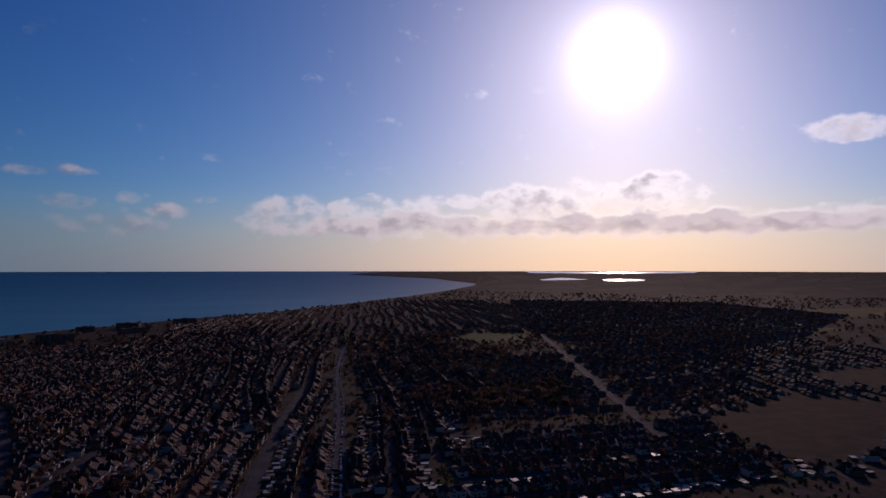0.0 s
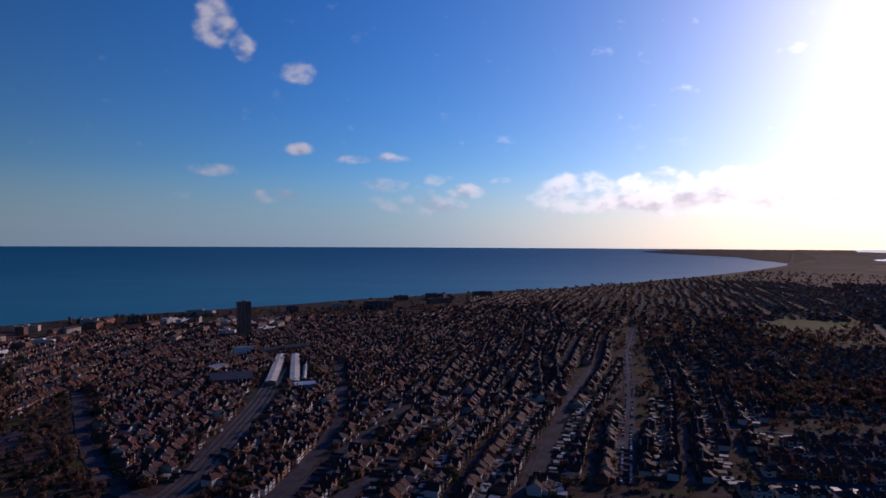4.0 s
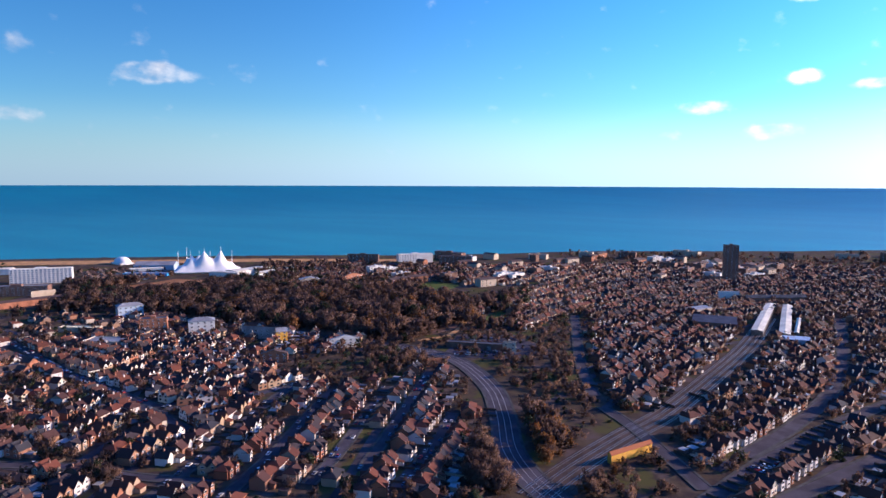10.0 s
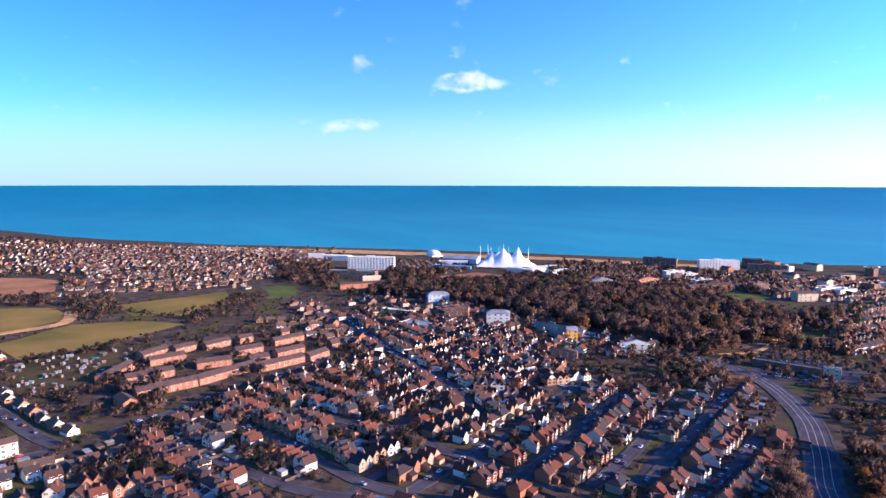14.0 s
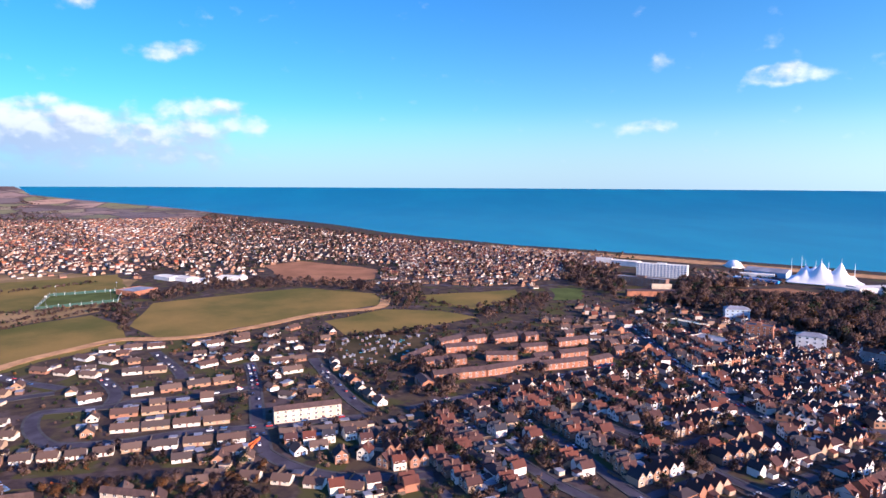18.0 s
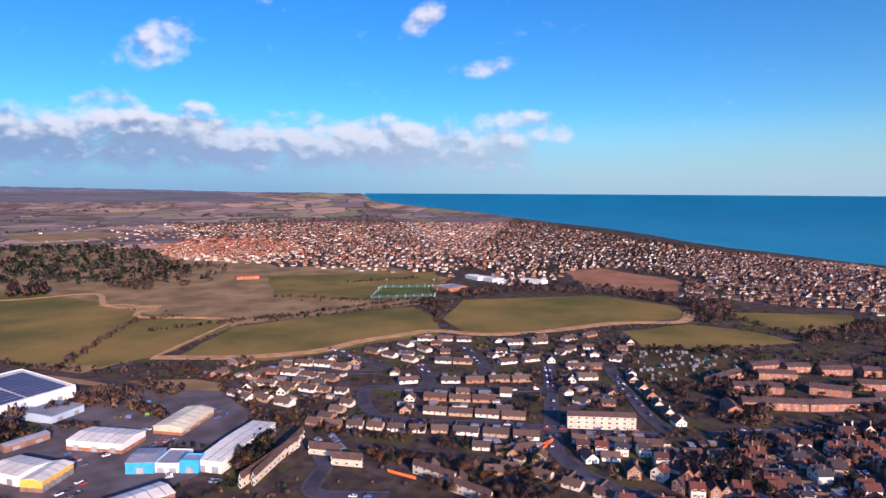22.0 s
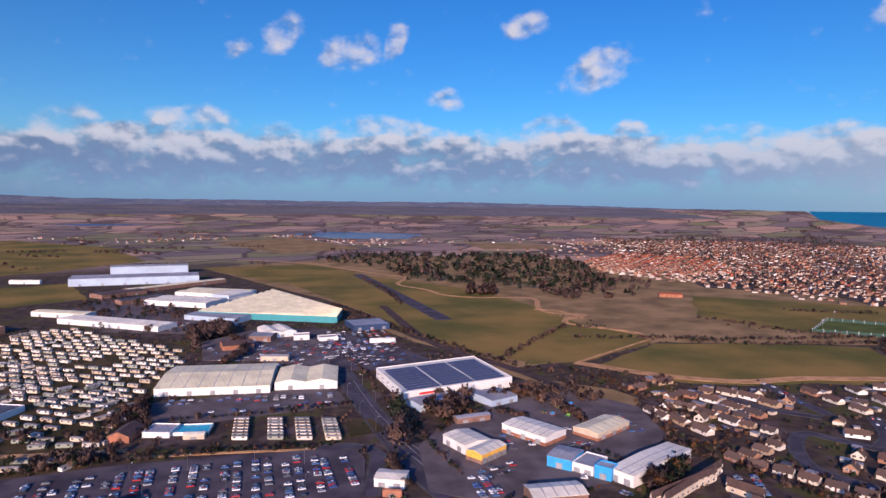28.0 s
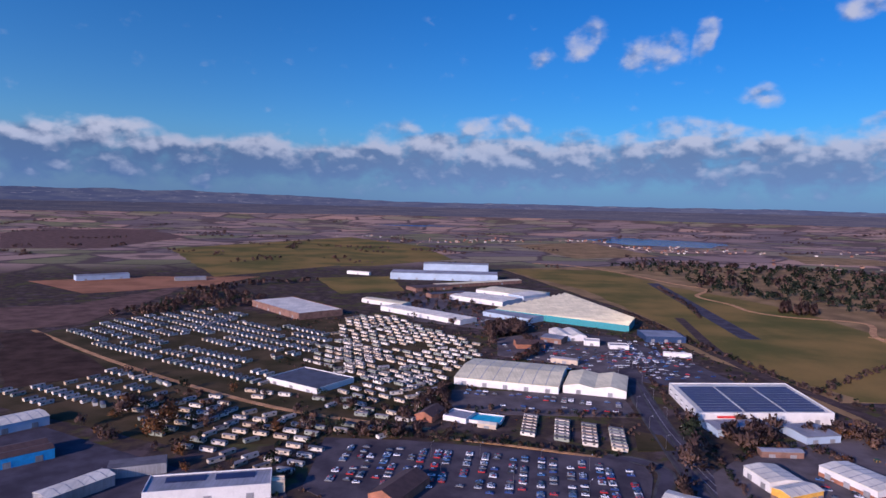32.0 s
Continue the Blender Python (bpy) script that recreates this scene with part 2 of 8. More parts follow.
def see_through(mat, share):
    """Lets a share of the light pass through twigs and leaves."""
    nt = mat.node_tree
    bsdf, out = nt.nodes["Principled BSDF"], nt.nodes["Material Output"]
    tr, mx = nt.nodes.new("ShaderNodeBsdfTranslucent"), nt.nodes.new("ShaderNodeMixShader")
    nt.links.new(bsdf.inputs["Base Color"].links[0].from_socket, tr.inputs["Color"])
    mx.inputs[0].default_value = share
    nt.links.new(bsdf.outputs[0], mx.inputs[1])
    nt.links.new(tr.outputs[0], mx.inputs[2])
    nt.links.new(mx.outputs[0], out.inputs["Surface"])


# ---- helpers for meshes ----
def mesh_of(name, verts, faces, mat, smooth=False):
    me = bpy.data.meshes.new(name)
    me.from_pydata([tuple(v) for v in verts], [], [tuple(f) for f in faces])
    me.materials.append(mat)
    if smooth:
        me.polygons.foreach_set("use_smooth", [True] * len(me.polygons))
    me.update()
    return me


def rise(r):
    """How far the ground and the sea lift towards the rim of the place."""
    return 121 * max(0.0, (r - 3000) / 1900) ** 2


def reach(dip):
    """The distance at which ground that lies dip degrees under the eye's level is met."""
    lo, hi = 300.0, 4900.0
    for _ in range(40):
        mid = (lo + hi) / 2
        if math.degrees(math.atan2(150 - rise(mid), mid)) > dip:
            lo = mid
        else:
            hi = mid
    return lo


# ---- the land, one sheet to the horizon, and the sea ----
COAST_WEST = ((-2132, -3574), (-2106, -3534), (-1805, -3325), (-1298, -2942), (-847, -2502), (-510, -2200), (-226, -2026), (-40, -1875), (126, -1769), (276, -1612))
COAST_EAST = ((467, -1450), (635, -1312), (737, -1162), (875, -1000), (1085, -825), (1250, -650), (1412, -462), (1612, -219), (1870, 12), (2050, 137), (2897, 719), (3248, 1046), (3451, 1277), (3569, 1480), (3662, 1705), (3724, 1890), (3806, 2093), (3874, 2300), (4183, 2532))
COAST = sorted((math.degrees(math.atan2(y, x)), math.hypot(x, y)) for x, y in COAST_WEST + COAST_EAST)
SEA_FROM, SEA_TO = COAST[0][0], COAST[-1][0]
# ridge of the far hills: heading, height over the eye's level
RIDGE = ((-180, -0.3), (-125, -0.36), (-119, -0.4), (30, -0.36), (34, -0.33), (40, -0.28), (58, 0.10), (66, 0.05), (78, 0.14), (84, 0.1), (90, 0.16), (97, 0.42), (104, 0.62), (113, 0.7), (120, 0.66), (128, 0.8), (150, 0.5), (180, -0.3))


def along(table, a):
    for (a0, v0), (a1, v1) in zip(table, table[1:]):
        if a0 <= a <= a1:
            return v0 + (v1 - v0) * (a - a0) / (a1 - a0)
    return table[-1][1]


def shore(a):
    r = along(COAST, a)
    return r + 6 * noise.noise((a * 2.1, 0, 0)) * r / 1000


def land_height(a, r):
    return rise(r)


def make_land():
    step = 0.5
    cols = [-180 + step * i for i in range(int(360 / step))]
    radii = [0.0] + [30 * 1.075 ** i for i in range(71)]
    radii = [r for r in radii if r < 4850] + [4890]
    verts, faces = [(0, 0, 0)], []
    per = len(radii) - 1 + 3
    for a in cols:
        ca, sa = math.cos(radians(a)), math.sin(radians(a))
        sea = SEA_FROM < a < SEA_TO
        if sea:
            rc = shore(a)
            k = len(radii) - 1
            rr = [(rc * ((i + 1) / k) ** 1.4, 0) for i in range(k - 1)] + [(rc, 0), (rc + 10, -0.8), (rc + 45, -4), (4895, -4 - rise(4895))]
        else:
            rr = [(r, 0) for r in radii[1:-1]] + [(4880, 0), (4886, 0), (4890, 0), (4892, 0)]
        for r, dz in rr:
            z = (land_height(a, r) if dz == 0 else dz + rise(r))
            verts.append((ca * r, sa * r, z))
    nc = len(cols)
    for c in range(nc):
        d = (c + 1) % nc
        faces.append((0, 1 + c * per, 1 + d * per))
        for k in range(per - 1):
            faces.append((1 + c * per + k, 1 + c * per + k + 1, 1 + d * per + k + 1, 1 + d * per + k))
    ob = new("ground", mesh_of("ground", verts, faces, M_GROUND, True))
    tagged(ob, "winter town gardens, farmland and low far hills", "ground", kind="structure")
    verts, faces = [], []
    n_a, n_r = 300, 60
    for i in range(n_a + 1):
        a = SEA_FROM + (SEA_TO - SEA_FROM) * i / n_a
        ca, sa = math.cos(radians(a)), math.sin(radians(a))
        r0 = shore(a) - 20 if i not in (0, n_a) else shore(a)
        for k in range(n_r + 1):
            r = r0 + (4895 - r0) * (k / n_r) ** 1.3
            verts.append((ca * r, sa * r, rise(r) - 1.0))
    for i in range(n_a):
        for k in range(n_r):
            b = i * (n_r + 1) + k
            faces.append((b, b + 1, b + n_r + 2, b + n_r + 1))
    ob = new("water", mesh_of("water", verts, faces, M_SEA, True))
    tagged(ob, "calm blue winter sea up to the shingle beach", "sea", kind="structure")


def sea_material():
    mat = bpy.data.materials.new("sea")
    mat.use_nodes = True
    n = Nodes(mat.node_tree)
    bsdf = mat.node_tree.nodes["Principled BSDF"]
    pos = n.add("ShaderNodeNewGeometry").outputs["Position"]
    mp = n.add("ShaderNodeMapping", Vector=pos, Rotation=(0, 0, radians(25)), Scale=(0.35, 1.0, 1.0)).outputs[0]
    streak = n.noise(mp, 0.004, 5.0, 0.6)
    out = n.add("ShaderNodeVectorMath", dict(operation="LENGTH"))
    n.set(out, "i0", pos)
    deep = n.step(out.outputs["Value"], 1100, 4300)
    shallow = n.mix(n.step(streak, 0.3, 0.75), (0.004, 0.170, 0.235), (0.012, 0.225, 0.285))
    n.set(bsdf, "Base Color", n.mix(deep, shallow, n.mix(n.step(streak, 0.3, 0.75), (0.001, 0.118, 0.185), (0.002, 0.150, 0.215))))
    n.set(bsdf, "Roughness", 0.45)
    n.set(bsdf, "IOR", 1.33)
    wave = n.noise(mp, 0.12, 3.0, 0.6)
    n.set(bsdf, "Normal", n.add("ShaderNodeBump", Strength=0.5, Distance=1.2, Height=wave).outputs[0])
    return mat


def ground_material():
    mat = bpy.data.materials.new("ground")
    mat.use_nodes = True
    n = Nodes(mat.node_tree)
    bsdf = mat.node_tree.nodes["Principled BSDF"]
    pos = n.add("ShaderNodeNewGeometry").outputs["Position"]
    length = n.add("ShaderNodeVectorMath", dict(operation="LENGTH"))
    n.set(length, "i0", pos)
    # gardens and yards of the town
    town = n.mix(n.step(n.noise(pos, 0.09, 4.0, 0.65), 0.38, 0.62), (0.044, 0.032, 0.030), (0.078, 0.056, 0.034))
    town = n.mix(n.step(n.noise(pos, 0.045, 3.0), 0.52, 0.66), town, (0.092, 0.066, 0.062))
    town = n.mix(n.step(n.noise(pos, 0.028, 3.0, 0.6), 0.54, 0.62), town, (0.070, 0.064, 0.024))
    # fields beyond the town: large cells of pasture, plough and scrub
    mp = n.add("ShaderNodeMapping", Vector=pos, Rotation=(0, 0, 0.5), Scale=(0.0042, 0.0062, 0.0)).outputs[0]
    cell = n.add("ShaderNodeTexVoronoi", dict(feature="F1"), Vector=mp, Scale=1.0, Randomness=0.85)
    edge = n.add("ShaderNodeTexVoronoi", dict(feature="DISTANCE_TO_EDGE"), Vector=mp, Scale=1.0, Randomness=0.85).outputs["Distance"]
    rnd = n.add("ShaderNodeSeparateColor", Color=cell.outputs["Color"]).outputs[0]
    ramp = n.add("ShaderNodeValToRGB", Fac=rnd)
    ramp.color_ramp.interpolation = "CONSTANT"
    # colours paled and greyed, so distance haze is painted into the fields
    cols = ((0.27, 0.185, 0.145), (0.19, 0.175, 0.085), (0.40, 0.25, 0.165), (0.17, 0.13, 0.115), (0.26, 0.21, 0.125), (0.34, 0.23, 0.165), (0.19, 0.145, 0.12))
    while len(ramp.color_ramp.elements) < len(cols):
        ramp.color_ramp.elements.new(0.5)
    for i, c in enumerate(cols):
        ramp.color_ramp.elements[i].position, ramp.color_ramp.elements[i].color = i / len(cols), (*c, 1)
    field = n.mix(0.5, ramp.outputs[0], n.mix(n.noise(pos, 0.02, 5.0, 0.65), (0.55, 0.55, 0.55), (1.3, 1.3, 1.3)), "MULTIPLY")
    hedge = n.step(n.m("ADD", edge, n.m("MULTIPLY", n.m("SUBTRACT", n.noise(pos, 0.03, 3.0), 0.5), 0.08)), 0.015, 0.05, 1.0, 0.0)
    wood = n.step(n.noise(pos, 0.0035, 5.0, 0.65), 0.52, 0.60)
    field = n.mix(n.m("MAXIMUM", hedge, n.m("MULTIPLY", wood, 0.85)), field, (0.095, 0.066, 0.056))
    y = n.add("ShaderNodeSeparateXYZ", Vector=pos).outputs[1]
    x = n.add("ShaderNodeSeparateXYZ", Vector=pos).outputs[0]
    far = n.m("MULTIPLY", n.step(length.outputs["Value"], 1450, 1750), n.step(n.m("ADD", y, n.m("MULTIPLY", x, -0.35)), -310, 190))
    # in the west mostly the dark town colour, painting in the backlit gloom
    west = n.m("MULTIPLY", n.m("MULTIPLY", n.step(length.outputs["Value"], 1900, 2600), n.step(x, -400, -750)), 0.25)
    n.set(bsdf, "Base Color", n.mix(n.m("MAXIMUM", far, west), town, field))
    n.set(bsdf, "Roughness", 0.95)
    n.set(bsdf, "Specular IOR Level", 0.03)
    return mat


def hills():
    """Hills on the skyline, far behind all else, their blue haze painted in."""
    mat = bpy.data.materials.new("hazy_hills")
    mat.use_nodes = True
    n = Nodes(mat.node_tree)
    bsdf = mat.node_tree.nodes["Principled BSDF"]
    pos = n.add("ShaderNodeNewGeometry").outputs["Position"]
    z = n.add("ShaderNodeSeparateXYZ", Vector=pos).outputs[2]
    mp = n.add("ShaderNodeMapping", Vector=pos, Scale=(0.006, 0.006, 0.05)).outputs[0]
    # haze blue is mixed into the hill colours, which glow by themselves
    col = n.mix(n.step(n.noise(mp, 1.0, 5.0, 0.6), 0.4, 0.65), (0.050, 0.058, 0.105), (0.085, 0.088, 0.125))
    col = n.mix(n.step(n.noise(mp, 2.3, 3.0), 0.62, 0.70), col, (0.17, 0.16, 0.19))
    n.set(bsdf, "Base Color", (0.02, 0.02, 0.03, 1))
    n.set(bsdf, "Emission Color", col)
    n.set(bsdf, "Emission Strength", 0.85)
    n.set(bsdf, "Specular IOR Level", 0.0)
    verts, faces = [], []
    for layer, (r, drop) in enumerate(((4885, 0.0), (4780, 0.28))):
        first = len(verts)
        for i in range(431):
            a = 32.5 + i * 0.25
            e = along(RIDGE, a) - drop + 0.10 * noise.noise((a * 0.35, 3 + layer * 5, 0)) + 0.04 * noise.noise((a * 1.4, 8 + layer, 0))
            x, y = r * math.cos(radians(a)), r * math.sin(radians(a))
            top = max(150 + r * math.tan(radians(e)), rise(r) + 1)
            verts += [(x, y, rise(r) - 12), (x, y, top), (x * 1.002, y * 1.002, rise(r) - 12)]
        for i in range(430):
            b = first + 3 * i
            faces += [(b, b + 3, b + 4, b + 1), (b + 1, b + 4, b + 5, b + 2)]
    # upright glowing strip in place of the far plain, its haze painted in
    far = bpy.data.materials.new("hazy_plain")
    far.use_nodes = True
    n = Nodes(far.node_tree)
    bsdf = far.node_tree.nodes["Principled BSDF"]
    pos = n.add("ShaderNodeNewGeometry").outputs["Position"]
    mp = n.add("ShaderNodeMapping", Vector=pos, Scale=(0.003, 0.003, 0.20)).outputs[0]
    mp2 = n.add("ShaderNodeMapping", Vector=pos, Scale=(0.02, 0.02, 0.40)).outputs[0]
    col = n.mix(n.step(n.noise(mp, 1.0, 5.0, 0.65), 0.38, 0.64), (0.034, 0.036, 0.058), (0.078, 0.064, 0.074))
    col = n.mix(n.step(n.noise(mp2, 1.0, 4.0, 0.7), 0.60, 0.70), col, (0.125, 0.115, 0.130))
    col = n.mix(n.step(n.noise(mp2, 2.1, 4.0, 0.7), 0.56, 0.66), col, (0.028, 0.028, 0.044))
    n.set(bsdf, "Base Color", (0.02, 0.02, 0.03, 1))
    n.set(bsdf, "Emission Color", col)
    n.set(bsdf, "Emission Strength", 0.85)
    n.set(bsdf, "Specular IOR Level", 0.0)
    v2, f2 = [], []
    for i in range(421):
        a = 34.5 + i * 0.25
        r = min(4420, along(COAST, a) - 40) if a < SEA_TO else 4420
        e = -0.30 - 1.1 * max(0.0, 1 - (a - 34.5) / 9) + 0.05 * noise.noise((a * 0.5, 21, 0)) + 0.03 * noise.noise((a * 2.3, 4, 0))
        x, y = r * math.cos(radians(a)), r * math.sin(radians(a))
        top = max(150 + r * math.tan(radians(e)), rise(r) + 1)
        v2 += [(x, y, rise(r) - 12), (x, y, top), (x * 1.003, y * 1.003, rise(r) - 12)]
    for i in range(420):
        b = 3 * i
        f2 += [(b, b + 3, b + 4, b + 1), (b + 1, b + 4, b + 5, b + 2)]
    tagged(new("backdrop", mesh_of("backdrop", v2, f2, far)), "glowing strip painted as the hazy far plain", "distance", kind="structure")
    tagged(new("backdrop", mesh_of("backdrop", verts, faces, mat)), "hills on the skyline with blue haze painted in", "hills", kind="structure")


M_SEA, M_GROUND = sea_material(), ground_material()
make_land()
hills()

# ---- surfaces of the town ----
WALLS_PALE = ((0.70, 0.67, 0.62), (0.58, 0.52, 0.42), (0.74, 0.73, 0.70), (0.36, 0.25, 0.16), (0.29, 0.14, 0.085), (0.32, 0.17, 0.10), (0.58, 0.54, 0.47))
WALLS_BRICK = ((0.29, 0.11, 0.06), (0.36, 0.14, 0.075), (0.64, 0.60, 0.55), (0.26, 0.13, 0.085), (0.72, 0.71, 0.69), (0.33, 0.15, 0.09), (0.70, 0.68, 0.64), (0.42, 0.32, 0.23))
ROOFS = ((0.070, 0.034, 0.030), (0.110, 0.040, 0.029), (0.050, 0.037, 0.040), (0.145, 0.048, 0.031), (0.040, 0.039, 0.048), (0.084, 0.040, 0.035))
ROOFS_DULL = ((0.105, 0.068, 0.052), (0.130, 0.080, 0.058), (0.090, 0.066, 0.056), (0.115, 0.066, 0.050), (0.150, 0.098, 0.072))
ROOFS_RED = ((0.40, 0.105, 0.045), (0.32, 0.085, 0.038), (0.209, 0.076, 0.043), (0.361, 0.123, 0.052))

M = {}
for isl in (False, True):
    s = "_row" if isl else ""
    M["pale" + s] = material("pale_walls" + s, (0.75, 0.72, 0.66), 0.85, per=1.0, ramp=WALLS_PALE, island=isl, scale=0.6, fine=6.0)
    M["brick" + s] = material("brick_walls" + s, (0.40, 0.2, 0.12), 0.9, per=1.0, ramp=WALLS_BRICK, island=isl, scale=0.6, fine=6.0)
    M["roof" + s] = material("tile_roofs" + s, (0.14, 0.08, 0.05), 0.85, spec=0.2, per=1.0, ramp=ROOFS, island=isl, scale=0.5, fine=3.0)
    M["dull" + s] = material("concrete_tile_roofs" + s, (0.14, 0.09, 0.06), 0.85, spec=0.25, per=1.0, ramp=ROOFS_DULL, island=isl, scale=0.5, fine=3.0)
    M["red" + s] = material("clay_roofs" + s, (0.3, 0.1, 0.05), 0.85, spec=0.25, per=1.0, ramp=ROOFS_RED, island=isl, scale=0.5, fine=3.0)
    M["caravan" + s] = material("caravan_skin" + s, (0.72, 0.72, 0.68), 0.45, per=1.0, ramp=((0.68, 0.63, 0.55), (0.62, 0.52, 0.39), (0.58, 0.53, 0.47), (0.46, 0.36, 0.25), (0.26, 0.28, 0.23)), island=isl, scale=0.4, fine=2.0)
    M["caravan_roof" + s] = material("caravan_roof" + s, (0.22, 0.21, 0.20), 0.6, per=1.0, ramp=((0.15, 0.15, 0.16), (0.24, 0.23, 0.22), (0.10, 0.10, 0.11), (0.34, 0.31, 0.27), (0.13, 0.10, 0.09)), island=isl, scale=0.4, fine=2.0)
    M["car" + s] = material("car_paint" + s, (0.3, 0.3, 0.3), 0.42, per=1.0, spec=0.4, var=0.03, ramp=((0.78, 0.78, 0.78), (0.02, 0.02, 0.025), (0.36, 0.37, 0.39), (0.78, 0.78, 0.77), (0.45, 0.02, 0.02), (0.03, 0.06, 0.22), (0.22, 0.22, 0.23), (0.10, 0.10, 0.11), (0.05, 0.13, 0.30)), island=isl, fine=0)
M["far_wall"] = material("far_house_walls", (0.4, 0.3, 0.2), 0.9, per=1.0, ramp=((0.30, 0.16, 0.10), (0.46, 0.41, 0.36), (0.33, 0.20, 0.13), (0.24, 0.15, 0.11), (0.38, 0.29, 0.24), (0.58, 0.56, 0.53), (0.24, 0.17, 0.14), (0.44, 0.40, 0.36), (0.30, 0.15, 0.10)), island=True, scale=0.6, fine=0)
M["glass"] = material("window_glass", (0.03, 0.035, 0.04), 0.12, var=0.3, scale=0.3, fine=0, spec=0.8)
M["frame"] = material("white_frames", (0.8, 0.8, 0.78), 0.5, var=0.05)
M["door"] = material("painted_doors", (0.2, 0.1, 0.08), 0.5, per=0.5)
M["white"] = material("white_cladding", (0.70, 0.68, 0.64), 0.5, var=0.07, scale=0.15, fine=1.0)
M["white_roof"] = material("white_sheet_roof", (0.76, 0.70, 0.54), 0.65, var=0.16, scale=0.06, fine=1.2, ribs=0.25)
M["cream_roof"] = material("fibre_cement_roof", (0.78, 0.69, 0.42), 0.8, var=0.15, scale=0.06, fine=1.5, ribs=0.22)
M["grey_roof"] = material("grey_sheet_roof", (0.27, 0.27, 0.28), 0.55, var=0.25, scale=0.06, fine=1.2, ribs=0.35)
M["roof_light"] = material("grimy_roof_lights", (0.30, 0.29, 0.27), 0.4, var=0.3, scale=0.3, fine=1.0)
M["dark_roof"] = material("bitumen_roof", (0.07, 0.07, 0.085), 0.7, var=0.3, scale=0.12, fine=1.0)
M["solar"] = material("solar_panels", (0.022, 0.022, 0.060), 0.4, var=0.3, scale=0.2, fine=0, spec=0.8)
M["teal"] = material("teal_cladding", (0.02, 0.23, 0.26), 0.5, var=0.12)
M["blue"] = material("bright_blue_cladding", (0.03, 0.30, 0.62), 0.5, var=0.12)
M["pale_blue"] = material("pale_blue_grey_cladding", (0.36, 0.45, 0.55), 0.5, var=0.12, scale=0.05)
M["yellow"] = material("yellow_cladding", (0.75, 0.40, 0.06), 0.6, var=0.15)
M["orange"] = material("orange_netting", (0.75, 0.16, 0.03), 0.8, var=0.2)
M["cream"] = material("cream_render", (0.52, 0.42, 0.31), 0.85, var=0.12, scale=0.2)
M["brickwork"] = material("orange_brickwork", (0.31, 0.125, 0.07), 0.9, var=0.25, scale=0.2, fine=4.0)
M["dark_brick"] = material("dark_brickwork", (0.20, 0.11, 0.08), 0.9, var=0.25, scale=0.2, fine=4.0)
M["brown_roof"] = material("brown_tile_roof", (0.066, 0.036, 0.030), 0.85, var=0.25, scale=0.3, fine=3.0)
M["asphalt"] = material("asphalt", (0.066, 0.058, 0.070), 0.95, spec=0.08, var=0.3, scale=0.06, fine=1.5)
M["car_park"] = material("worn_car_park_asphalt", (0.074, 0.062, 0.072), 0.95, spec=0.06, var=0.3, scale=0.05, fine=1.2, second=(0.112, 0.094, 0.098))
M["paving"] = material("concrete_yard", (0.120, 0.098, 0.092), 0.95, spec=0.08, var=0.3, scale=0.05, fine=1.2)
M["kerb"] = material("pavement_slabs", (0.075, 0.072, 0.07), 0.95, spec=0.05, var=0.25, scale=0.1, fine=1.5)
M["line"] = material("road_paint", (0.42, 0.41, 0.40), 0.8, var=0.1)
M["pasture"] = material("winter_pasture", (0.135, 0.130, 0.034), 0.95, var=0.25, scale=0.008, fine=0.3, second=(0.265, 0.170, 0.050), spec=0.04)
M["lawn"] = material("green_pitch", (0.085, 0.105, 0.03), 0.95, var=0.2, scale=0.03, fine=0.5, spec=0.04)
M["marsh"] = material("marsh_grass", (0.25, 0.165, 0.075), 0.95, var=0.3, scale=0.02, fine=0.3, second=(0.34, 0.215, 0.095), spec=0.04)
M["plough"] = material("ploughed_earth", (0.32, 0.15, 0.075), 0.95, var=0.2, scale=0.02, fine=0.3, spec=0.04)
M["scrub"] = material("scrub_ground", (0.060, 0.036, 0.026), 0.95, var=0.4, scale=0.05, fine=0.5, spec=0.04)
M["sand"] = material("sandy_path", (0.46, 0.255, 0.115), 0.95, var=0.25, scale=0.08, fine=0.8, spec=0.04)
M["ballast"] = material("rail_ballast", (0.075, 0.052, 0.045), 0.95, spec=0.05, var=0.35, scale=0.1, fine=1.5)
M["steel"] = material("worn_rails", (0.35, 0.33, 0.32), 0.35, metal=0.9, var=0.2)
M["pond"] = material("pond_water", (0.02, 0.05, 0.13), 0.15, var=0.3, scale=0.01, fine=0)
M["bark"] = material("bark", (0.10, 0.07, 0.05), 0.95, var=0.3, scale=1.0)
M["twig"] = material("bare_twigs", (0.150, 0.098, 0.084), 0.95, spec=0.1, var=0.3, scale=0.03, fine=0.5, per=0.22, island=True, second=(0.235, 0.145, 0.108))
M["leaf"] = material("evergreen_leaves", (0.042, 0.054, 0.030), 0.9, spec=0.1, var=0.35, scale=0.05, fine=0.6, per=0.35, island=True)
M["gold"] = material("russet_leaves", (0.20, 0.085, 0.025), 0.9, var=0.3, scale=0.1, fine=0.6, per=0.3, island=True)
M["camp_grass"] = material("worn_camp_grass", (0.062, 0.054, 0.022), 0.95, var=0.35, scale=0.03, fine=0.5, second=(0.095, 0.066, 0.034), spec=0.04)
M["navy"] = material("navy_cladding", (0.022, 0.045, 0.11), 0.5, var=0.15)
M["pool_tile"] = material("turquoise_pool", (0.03, 0.36, 0.44), 0.25, var=0.15, scale=0.3, fine=0)
M["blue_glass"] = material("blue_glazing", (0.05, 0.13, 0.24), 0.15, var=0.4, scale=0.4, fine=0, spec=0.7)
M["lime"] = material("lime_plastic", (0.25, 0.55, 0.04), 0.5, var=0.12)
